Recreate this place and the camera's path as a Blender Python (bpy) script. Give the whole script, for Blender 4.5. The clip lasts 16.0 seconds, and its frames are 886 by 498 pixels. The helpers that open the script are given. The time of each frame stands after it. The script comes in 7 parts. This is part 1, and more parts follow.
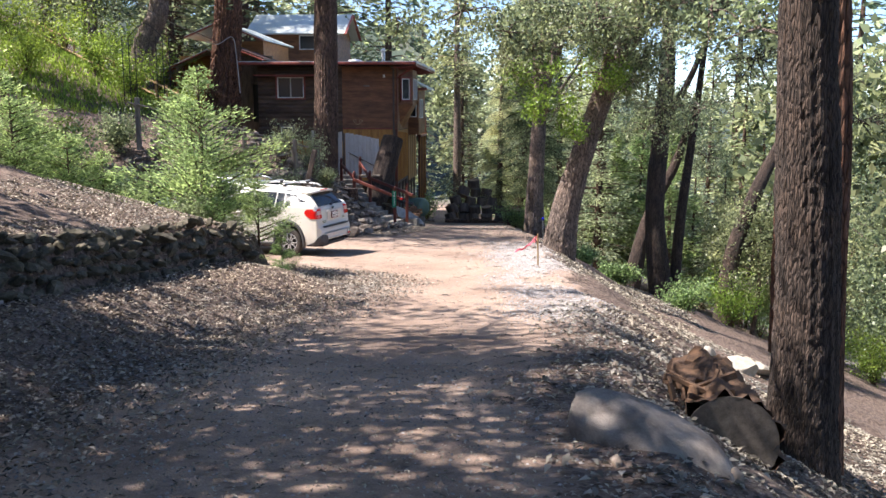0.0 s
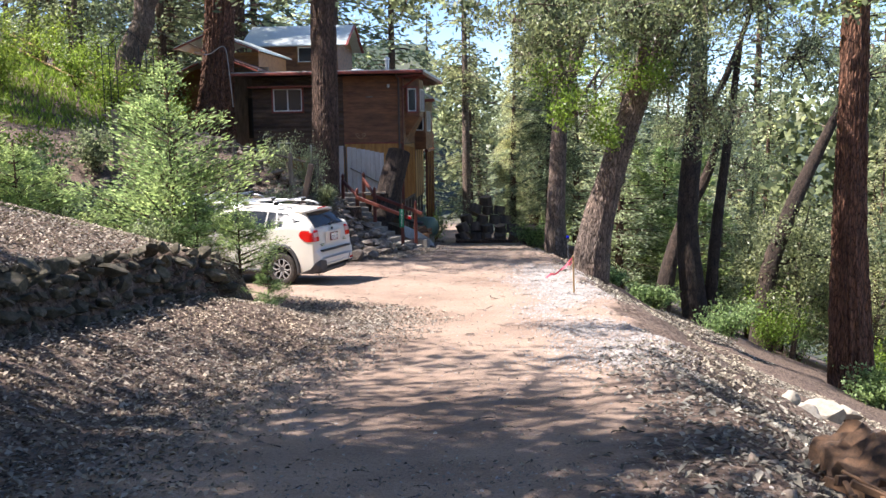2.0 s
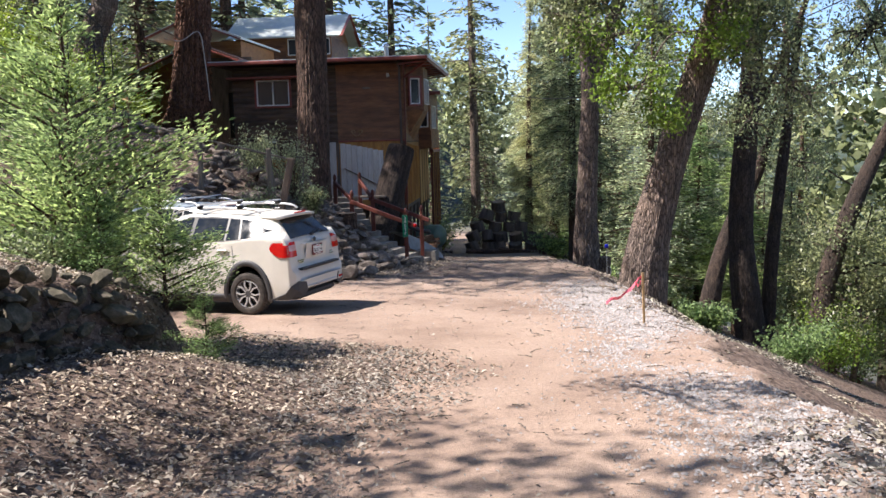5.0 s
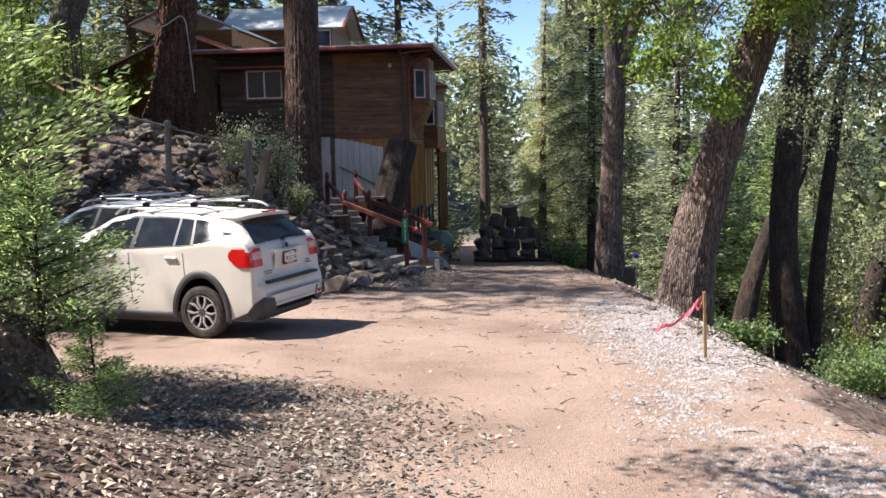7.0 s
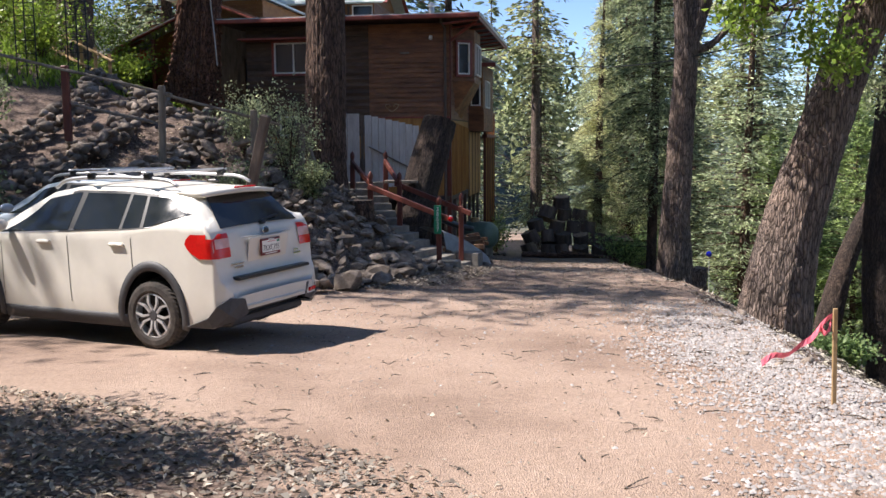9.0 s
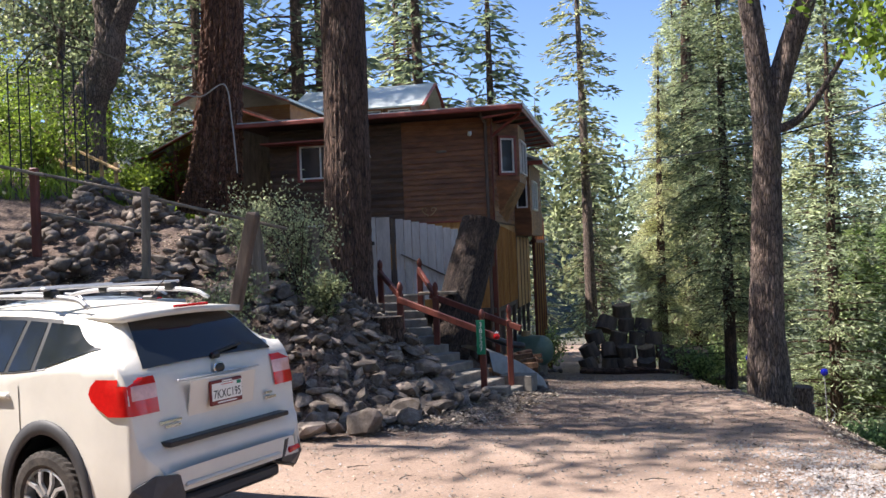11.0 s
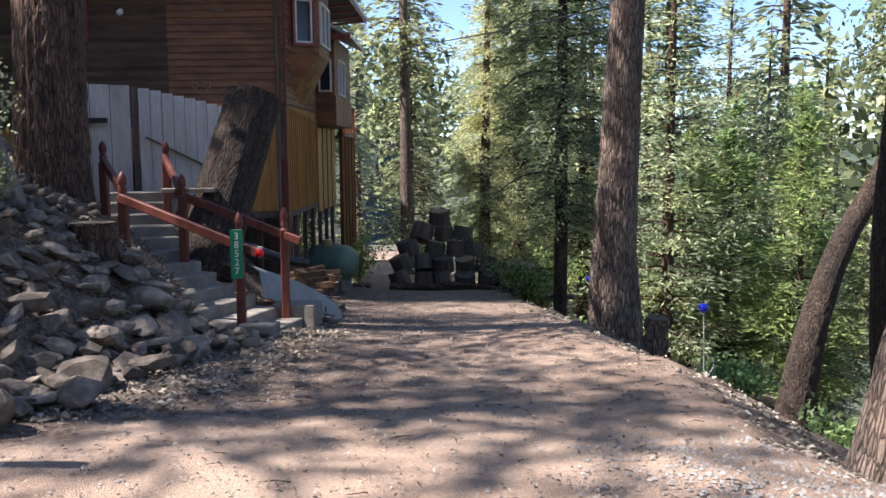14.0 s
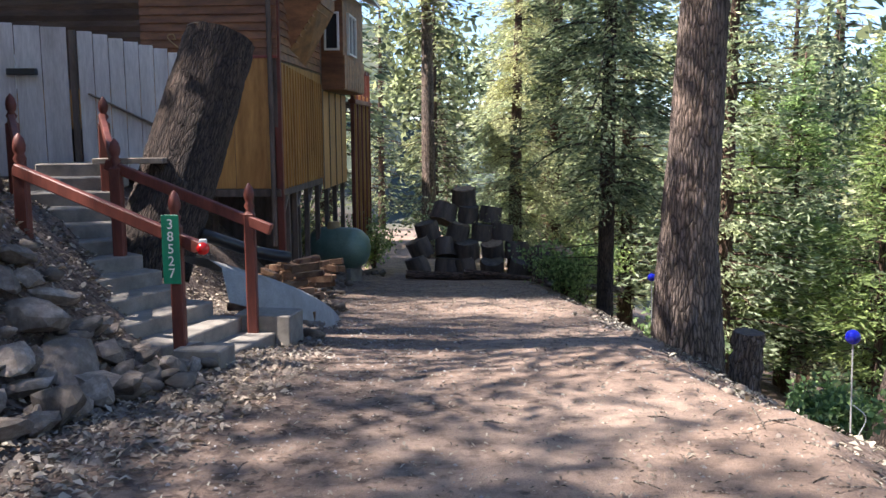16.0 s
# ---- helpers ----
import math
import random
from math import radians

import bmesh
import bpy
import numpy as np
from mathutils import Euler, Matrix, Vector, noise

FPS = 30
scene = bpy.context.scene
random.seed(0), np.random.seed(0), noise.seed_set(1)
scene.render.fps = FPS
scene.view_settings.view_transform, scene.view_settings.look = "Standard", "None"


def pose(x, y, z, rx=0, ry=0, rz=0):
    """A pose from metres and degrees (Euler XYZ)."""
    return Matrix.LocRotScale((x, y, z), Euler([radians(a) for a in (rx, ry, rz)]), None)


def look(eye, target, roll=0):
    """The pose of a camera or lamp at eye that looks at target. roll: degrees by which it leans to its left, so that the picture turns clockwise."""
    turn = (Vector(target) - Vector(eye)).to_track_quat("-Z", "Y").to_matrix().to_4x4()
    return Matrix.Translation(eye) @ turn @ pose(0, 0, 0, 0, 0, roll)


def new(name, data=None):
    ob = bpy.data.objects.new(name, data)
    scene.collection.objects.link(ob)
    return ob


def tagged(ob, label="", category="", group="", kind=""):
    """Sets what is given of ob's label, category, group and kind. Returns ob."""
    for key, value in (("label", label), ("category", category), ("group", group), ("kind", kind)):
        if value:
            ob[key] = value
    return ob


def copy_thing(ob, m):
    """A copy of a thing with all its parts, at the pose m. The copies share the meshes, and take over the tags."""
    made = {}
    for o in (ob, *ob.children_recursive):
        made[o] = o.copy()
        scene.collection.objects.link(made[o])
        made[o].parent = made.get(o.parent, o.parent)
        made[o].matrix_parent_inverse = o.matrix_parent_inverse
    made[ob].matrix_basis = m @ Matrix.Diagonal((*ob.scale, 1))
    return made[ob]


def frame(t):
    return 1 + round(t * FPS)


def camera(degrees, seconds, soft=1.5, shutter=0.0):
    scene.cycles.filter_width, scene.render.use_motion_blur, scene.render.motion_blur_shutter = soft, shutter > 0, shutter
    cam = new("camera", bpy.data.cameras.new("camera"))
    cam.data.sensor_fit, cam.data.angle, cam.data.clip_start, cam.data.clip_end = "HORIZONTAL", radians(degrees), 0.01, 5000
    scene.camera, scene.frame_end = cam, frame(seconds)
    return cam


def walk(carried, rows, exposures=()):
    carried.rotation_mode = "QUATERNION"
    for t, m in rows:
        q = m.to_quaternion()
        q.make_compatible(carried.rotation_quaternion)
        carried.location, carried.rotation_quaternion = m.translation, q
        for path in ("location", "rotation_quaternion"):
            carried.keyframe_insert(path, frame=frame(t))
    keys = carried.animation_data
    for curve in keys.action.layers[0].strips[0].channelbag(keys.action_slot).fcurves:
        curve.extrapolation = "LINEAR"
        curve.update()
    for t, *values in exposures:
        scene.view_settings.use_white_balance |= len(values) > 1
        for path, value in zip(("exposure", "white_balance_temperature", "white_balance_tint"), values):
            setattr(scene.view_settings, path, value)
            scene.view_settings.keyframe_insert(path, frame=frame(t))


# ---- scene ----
cam = camera(52.7, 16.0)
METRES, EYE, TILT, LEAN, TURN = 24.5, 1.6, 0.0, 0.0, 0.0
ROWS = [
    (0.0, 0.0, 0.0, 0.0, 0.02, -8.99, -0.13),
    (0.5, -0.0021, 0.0322, -0.0034, 0.24, -9.38, -0.26),
    (1.0, -0.0045, 0.0638, -0.0063, 0.18, -9.53, -0.31),
    (1.5, -0.0084, 0.0952, -0.0095, 0.06, -9.05, 0.32),
    (2.0, -0.0101, 0.1271, -0.0151, 0.25, -7.71, 0.82),
    (2.5, -0.0121, 0.1605, -0.0217, 0.29, -8.55, 0.77),
    (3.0, -0.0117, 0.1931, -0.0262, 0.13, -9.36, 0.82),
    (3.5, -0.0135, 0.2254, -0.0287, 0.12, -8.23, 0.72),
    (4.0, -0.016, 0.2579, -0.0313, 0.08, -7.48, 0.81),
    (4.5, -0.0175, 0.2896, -0.035, 0.22, -7.51, 1.3),
    (5.0, -0.0213, 0.3207, -0.0366, 0.34, -7.12, 1.54),
    (7.5, -0.0168, 0.4678, -0.0554, 1.48, -6.51, 0.71),
    (8.0, -0.0124, 0.4958, -0.0603, 2.63, -6.33, 0.27),
    (8.5, -0.0109, 0.5259, -0.0628, 4.18, -7.14, 0.5),
    (9.0, -0.0092, 0.5562, -0.0651, 4.41, -7.03, 0.38),
    (9.5, -0.0091, 0.5865, -0.0663, 5.33, -1.55, 0.66),
    (12.0, -0.0165, 0.7403, -0.0766, 7.91, 0.36, 2.61),
    (12.5, -0.0153, 0.7687, -0.0778, 6.87, -0.89, 2.73),
    (13.0, -0.0095, 0.8016, -0.0788, 2.07, -4.64, 2.22),
    (13.5, -0.0044, 0.8333, -0.081, -3.69, -5.94, 0.56),
    (14.0, 0.0001, 0.8625, -0.0838, -3.76, -6.21, 0.48),
    (14.5, 0.0038, 0.8948, -0.0871, -2.54, -6.27, 0.39),
    (15.0, 0.0069, 0.9281, -0.0891, -1.93, -6.83, 0.39),
    (15.5, 0.0106, 0.9597, -0.0902, -2.21, -7.45, 0.46),
    (16.0, 0.0106, 0.991, -0.092, -2.04, -7.63, 0.38),
]
walk(cam, [(t, pose(0, 0, EYE, TILT, LEAN, TURN) @ pose(METRES * x, METRES * y, METRES * z, 90 + pitch, roll, yaw)) for t, x, y, z, yaw, pitch, roll in ROWS],
     [(t, e, 6280, 16) for t, e in ((0, 1.6), (1.5, 1.6), (3.5, 1.36), (5, 1.26), (7.5, 1.2), (9, 1.12), (12, 1.5), (14, 1.55), (16, 1.85))])

# ---- light ----
SUN = Vector((-0.57, -0.05, 0.82)).normalized()
world = bpy.data.worlds.new("sky")
scene.world = world
world.use_nodes = True
wn = world.node_tree.nodes
sky = wn.new("ShaderNodeTexSky")
sky.sky_type, sky.sun_disc = "NISHITA", False
sky.sun_elevation = math.asin(SUN.z)
sky.sun_rotation = math.atan2(SUN.x, SUN.y)
sky.altitude, sky.air_density, sky.dust_density, sky.ozone_density = 2200, 0.85, 0.0, 3.0
world.node_tree.links.new(sky.outputs[0], wn["Background"].inputs[0])
wn["Background"].inputs[1].default_value = 0.1
sun = new("sun", bpy.data.lights.new("sun", "SUN"))
sun.data.energy, sun.data.angle, sun.data.color = 4.8, radians(0.55), (1.0, 0.93, 0.82)
sun.matrix_world = look(SUN * 60, (0, 0, 0))


# ---- materials ----
def mat(name, rough=0.8, metal=0.0):
    m = bpy.data.materials.new(name)
    m.use_nodes = True
    b = m.node_tree.nodes["Principled BSDF"]
    b.inputs["Roughness"].default_value = rough
    b.inputs["Metallic"].default_value = metal
    return m, m.node_tree, b


def noise_tex(nt, scale, detail=4, rough=0.6, space="Object", stretch=(1, 1, 1), kind="ShaderNodeTexNoise"):
    tc = nt.nodes.new("ShaderNodeTexCoord")
    mp = nt.nodes.new("ShaderNodeMapping")
    mp.inputs["Scale"].default_value = stretch
    nt.links.new(tc.outputs[space], mp.inputs[0])
    n = nt.nodes.new(kind)
    n.inputs["Scale"].default_value = scale
    if kind == "ShaderNodeTexNoise":
        n.inputs["Detail"].default_value = detail
        n.inputs["Roughness"].default_value = rough
    nt.links.new(mp.outputs[0], n.inputs["Vector"])
    return n


def ramp(nt, fac, stops):
    r = nt.nodes.new("ShaderNodeValToRGB")
    e = r.color_ramp.elements
    while len(e) < len(stops):
        e.new(0.5)
    for el, (p, c) in zip(e, stops):
        el.position, el.color = p, (*c, 1)
    nt.links.new(fac, r.inputs[0])
    return r.outputs[0]


def mixc(nt, fac, a, b, mode="MIX"):
    m = nt.nodes.new("ShaderNodeMix")
    m.data_type, m.blend_type = "RGBA", mode
    for i, v in ((0, fac), (6, a), (7, b)):
        if isinstance(v, (int, float)):
            m.inputs[i].default_value = v
        elif isinstance(v, tuple):
            m.inputs[i].default_value = (*v, 1)
        else:
            nt.links.new(v, m.inputs[i])
    return m.outputs[2]


def bump(nt, b, height, strength=0.5, dist=0.02):
    n = nt.nodes.new("ShaderNodeBump")
    n.inputs["Strength"].default_value, n.inputs["Distance"].default_value = strength, dist
    nt.links.new(height, n.inputs["Height"])
    nt.links.new(n.outputs[0], b.inputs["Normal"])


def varied(nt, col, amount=0.3, island=False):
    """Each object, or each island of a mesh, a little lighter or darker."""
    if island:
        r = nt.nodes.new("ShaderNodeNewGeometry").outputs["Random Per Island"]
    else:
        r = nt.nodes.new("ShaderNodeObjectInfo").outputs["Random"]
    g = ramp(nt, r, [(0, (1 - amount,) * 3), (1, (1 + amount * 0.0,) * 3)])
    return mixc(nt, 1.0, col, g, "MULTIPLY")


def surface(name, dark, light, scale=8, rough=0.85, stretch=(1, 1, 1), bumps=0.4, dist=0.01, fine=60, vary=0.0, island=False, metal=0.0, space="Object", mid=None):
    m, nt, b = mat(name, rough, metal)
    n = noise_tex(nt, scale, 6, 0.65, space, stretch)
    stops = [(0.3, dark), (0.7, light)] if mid is None else [(0.28, dark), (0.5, mid), (0.72, light)]
    c = ramp(nt, n.outputs[0], stops)
    f = noise_tex(nt, fine, 5, 0.7, space, stretch)
    g = ramp(nt, f.outputs[0], [(0.3, (0.72, 0.72, 0.72)), (0.7, (1, 1, 1))])
    c = mixc(nt, 1.0, c, g, "MULTIPLY")
    if vary:
        c = varied(nt, c, vary, island)
    nt.links.new(c, b.inputs["Base Color"])
    if bumps:
        h = mixc(nt, 0.5, n.outputs[0], f.outputs[0])
        bump(nt, b, h, bumps, dist)
    return m


def leafy(name, dark, light, trans=0.35, rough=0.5):
    m = bpy.data.materials.new(name)
    m.use_nodes = True
    nt = m.node_tree
    b = nt.nodes["Principled BSDF"]
    b.inputs["Roughness"].default_value = rough
    geo = nt.nodes.new("ShaderNodeNewGeometry")
    c = ramp(nt, geo.outputs["Random Per Island"], [(0, dark), (0.75, light), (1, tuple(min(1, v * 1.5) for v in light))])
    oi = nt.nodes.new("ShaderNodeObjectInfo")
    g = ramp(nt, oi.outputs["Random"], [(0, (0.75, 0.85, 0.8)), (1, (1.1, 1.05, 0.9))])
    n = noise_tex(nt, 0.35, 2)
    g2 = ramp(nt, n.outputs[0], [(0.35, (0.75, 0.8, 0.8)), (0.65, (1.15, 1.1, 0.95))])
    c = mixc(nt, 1.0, mixc(nt, 1.0, c, g, "MULTIPLY"), g2, "MULTIPLY")
    nt.links.new(c, b.inputs["Base Color"])
    t = nt.nodes.new("ShaderNodeBsdfTranslucent")
    tc = mixc(nt, 1.0, c, (1.25, 1.25, 1.15), "MULTIPLY")
    nt.links.new(tc, t.inputs[0])
    mx = nt.nodes.new("ShaderNodeMixShader")
    mx.inputs[0].default_value = trans
    nt.links.new(b.outputs[0], mx.inputs[1])
    nt.links.new(t.outputs[0], mx.inputs[2])
    nt.links.new(mx.outputs[0], nt.nodes["Material Output"].inputs[0])
    return m


def ground_material():
    m, nt, b = mat("earth", 0.95)
    big = noise_tex(nt, 0.5, 5)
    dirt = ramp(nt, big.outputs[0], [(0.3, (0.26, 0.18, 0.135)), (0.52, (0.39, 0.285, 0.22)), (0.75, (0.47, 0.355, 0.28))])
    fine = noise_tex(nt, 28, 8, 0.75)
    dirt = mixc(nt, 1.0, dirt, ramp(nt, fine.outputs[0], [(0.3, (0.68, 0.66, 0.64)), (0.68, (1.05, 1.05, 1.05))]), "MULTIPLY")
    grit = noise_tex(nt, 90, 2, space="Object", kind="ShaderNodeTexVoronoi")
    grits = ramp(nt, grit.outputs["Color"], [(0.0, (0.62, 0.6, 0.6)), (0.5, (1, 1, 1)), (1.0, (1.18, 1.15, 1.12))])
    dirt = mixc(nt, 0.7, dirt, mixc(nt, 1.0, dirt, grits, "MULTIPLY"))
    lit = noise_tex(nt, 24, 2, kind="ShaderNodeTexVoronoi")
    # litter browns, lowered to hold the shade on the right-hand slope
    lc = ramp(nt, lit.outputs["Color"], [(0.1, (0.055, 0.035, 0.026)), (0.45, (0.15, 0.1, 0.075)), (0.8, (0.23, 0.168, 0.132))])
    lf = noise_tex(nt, 60, 6, 0.7)
    lc = mixc(nt, 1.0, lc, ramp(nt, lf.outputs[0], [(0.3, (0.5, 0.5, 0.5)), (0.7, (1.1, 1.1, 1.1))]), "MULTIPLY")
    a = nt.nodes.new("ShaderNodeAttribute")
    a.attribute_name = "litter"
    edge = noise_tex(nt, 3.5, 6, 0.7)
    add = nt.nodes.new("ShaderNodeMath")
    add.operation = "ADD"
    nt.links.new(a.outputs["Fac"], add.inputs[0])
    nt.links.new(edge.outputs[0], add.inputs[1])
    f = ramp(nt, add.outputs[0], [(0.72, (0, 0, 0)), (1.05, (1, 1, 1))])
    col = mixc(nt, f, dirt, lc)
    far = nt.nodes.new("ShaderNodeAttribute")
    far.attribute_name = "woods"
    wc = ramp(nt, noise_tex(nt, 0.06, 8, 0.7).outputs[0], [(0.35, (0.02, 0.035, 0.022)), (0.6, (0.05, 0.07, 0.045)), (0.75, (0.1, 0.1, 0.07))])
    col = mixc(nt, far.outputs["Fac"], col, wc)
    nt.links.new(col, b.inputs["Base Color"])
    h = mixc(nt, f, mixc(nt, 0.5, fine.outputs[0], grit.outputs["Distance"]), mixc(nt, 0.5, lf.outputs[0], lit.outputs["Distance"]))
    bump(nt, b, h, 0.8, 0.025)
    return m


def bark(name, dark, light, scale=9, tint=None):
    """Upright plates of bark between dark furrows."""
    m, nt, b = mat(name, 0.95)
    n = noise_tex(nt, scale, 8, 0.75, stretch=(1, 1, 0.16))
    v = noise_tex(nt, scale * 2.6, kind="ShaderNodeTexVoronoi", stretch=(1, 1, 0.17))
    v.feature = "DISTANCE_TO_EDGE"
    f = noise_tex(nt, scale * 9, 6, 0.8, stretch=(1, 1, 0.35))
    c = ramp(nt, n.outputs[0], [(0.3, dark), (0.62, light)])
    c = mixc(nt, 1.0, c, ramp(nt, v.outputs["Distance"], [(0.0, (0.25, 0.23, 0.22)), (0.09, (0.85, 0.85, 0.85)), (0.3, (1.25, 1.25, 1.25))]), "MULTIPLY")
    c = mixc(nt, 1.0, c, ramp(nt, f.outputs[0], [(0.3, (0.5, 0.5, 0.5)), (0.7, (1.3, 1.3, 1.3))]), "MULTIPLY")
    if tint:
        p = noise_tex(nt, 1.2, 4)
        c = mixc(nt, ramp(nt, p.outputs[0], [(0.45, (0, 0, 0)), (0.65, (1, 1, 1))]), c, mixc(nt, 1.0, c, tint, "MULTIPLY"))
    nt.links.new(c, b.inputs["Base Color"])
    bump(nt, b, mixc(nt, 0.35, ramp(nt, v.outputs["Distance"], [(0.0, (0, 0, 0)), (0.2, (1, 1, 1))]), f.outputs[0]), 1.0, 0.035)
    return m


M = dict(
    earth=ground_material(),
    bark_grey=bark("grey_bark", (0.06, 0.045, 0.037), (0.28, 0.215, 0.18), 10, (1.5, 1.4, 1.3)),
    bark_brown=bark("brown_bark", (0.035, 0.02, 0.014), (0.2, 0.12, 0.085), 10),
    bark_cedar=bark("cedar_bark", (0.05, 0.02, 0.012), (0.27, 0.13, 0.08), 7),
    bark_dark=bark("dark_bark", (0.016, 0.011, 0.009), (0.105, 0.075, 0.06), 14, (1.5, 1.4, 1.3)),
    bark_pale=bark("pale_bark", (0.12, 0.1, 0.08), (0.4, 0.34, 0.28), 14),
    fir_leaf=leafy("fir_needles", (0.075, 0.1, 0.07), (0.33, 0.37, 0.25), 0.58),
    # on conifers this pale tone holds sunlight, and distance haze on the far ones
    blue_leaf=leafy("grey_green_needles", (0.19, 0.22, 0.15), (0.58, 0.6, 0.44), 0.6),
    cedar_leaf=leafy("cedar_sprays", (0.1, 0.16, 0.08), (0.36, 0.46, 0.23), 0.6),
    oak_leaf=leafy("oak_leaves", (0.06, 0.08, 0.055), (0.35, 0.38, 0.25), 0.58, 0.4),
    lime_leaf=leafy("young_leaves", (0.12, 0.19, 0.03), (0.27, 0.36, 0.07), 0.5, 0.45),
    dry_leaf=leafy("dry_leaves", (0.05, 0.036, 0.034), (0.42, 0.34, 0.32), 0.1, 0.7),
    stone=surface("field_stone", (0.17, 0.128, 0.105), (0.58, 0.48, 0.41), 4, 0.9, bumps=0.6, dist=0.03, fine=25, vary=0.6, mid=(0.31, 0.25, 0.2)),
    # mossy stone, its base colour also darkened for the shade on the wall
    mossstone=surface("shaded_mossy_stone", (0.06, 0.05, 0.038), (0.26, 0.21, 0.165), 5, 0.95, bumps=0.6, dist=0.03, fine=25, vary=0.5, mid=(0.13, 0.115, 0.075)),
    concrete=surface("weathered_concrete", (0.17, 0.15, 0.13), (0.33, 0.3, 0.26), 5, 0.9, fine=90),
    redwood=surface("red_stained_wood", (0.085, 0.018, 0.011), (0.22, 0.055, 0.035), 7, 0.55, (1, 1, 0.2), fine=50),
    siding=surface("brown_stained_siding", (0.13, 0.048, 0.022), (0.46, 0.2, 0.085), 3, 0.6, (0.4, 1, 2), fine=30, vary=0.3),
    logwood=surface("dark_log_siding", (0.06, 0.036, 0.026), (0.2, 0.125, 0.085), 4, 0.85, (0.2, 1, 1), fine=30, vary=0.35, bumps=0.8, dist=0.03),
    ply=surface("ochre_stained_plywood", (0.3, 0.12, 0.025), (0.66, 0.34, 0.09), 3.0, 0.6, (1.6, 1.6, 0.18), fine=25, vary=0.2),
    whitewood=surface("weathered_white_planks", (0.5, 0.44, 0.4), (0.82, 0.77, 0.74), 4, 0.8, (1, 1, 0.15), fine=40, vary=0.15),
    greywood=surface("grey_weathered_wood", (0.12, 0.095, 0.075), (0.34, 0.28, 0.22), 6, 0.9, (1, 1, 0.15), fine=40),
    roofing=surface("green_grey_metal_roofing", (0.5, 0.55, 0.53), (0.66, 0.71, 0.68), 2, 0.35, fine=20, bumps=0.1),
    redtrim=surface("dark_red_trim_paint", (0.2, 0.04, 0.028), (0.36, 0.085, 0.06), 4, 0.5, fine=40),
    darkroof=surface("dark_brown_eave", (0.04, 0.018, 0.014), (0.09, 0.04, 0.03), 4, 0.6, fine=40),
)


def glass_dark(name, tint):
    m, nt, b = mat(name, 0.06)
    b.inputs["Base Color"].default_value = (*tint, 1)
    b.inputs["IOR"].default_value = 1.5
    n = noise_tex(nt, 3, 5)
    r = ramp(nt, n.outputs[0], [(0.35, (0.04, 0.04, 0.04)), (0.75, (0.2, 0.2, 0.2))])
    nt.links.new(r, b.inputs["Roughness"])
    return m


def plain(name, col, rough=0.5, metal=0.0, vary=0.15, scale=30):
    m, nt, b = mat(name, rough, metal)
    n = noise_tex(nt, scale, 5, 0.7)
    c = ramp(nt, n.outputs[0], [(0.3, tuple(v * (1 - vary) for v in col)), (0.7, tuple(min(1, v * (1 + vary)) for v in col))])
    nt.links.new(c, b.inputs["Base Color"])
    return m


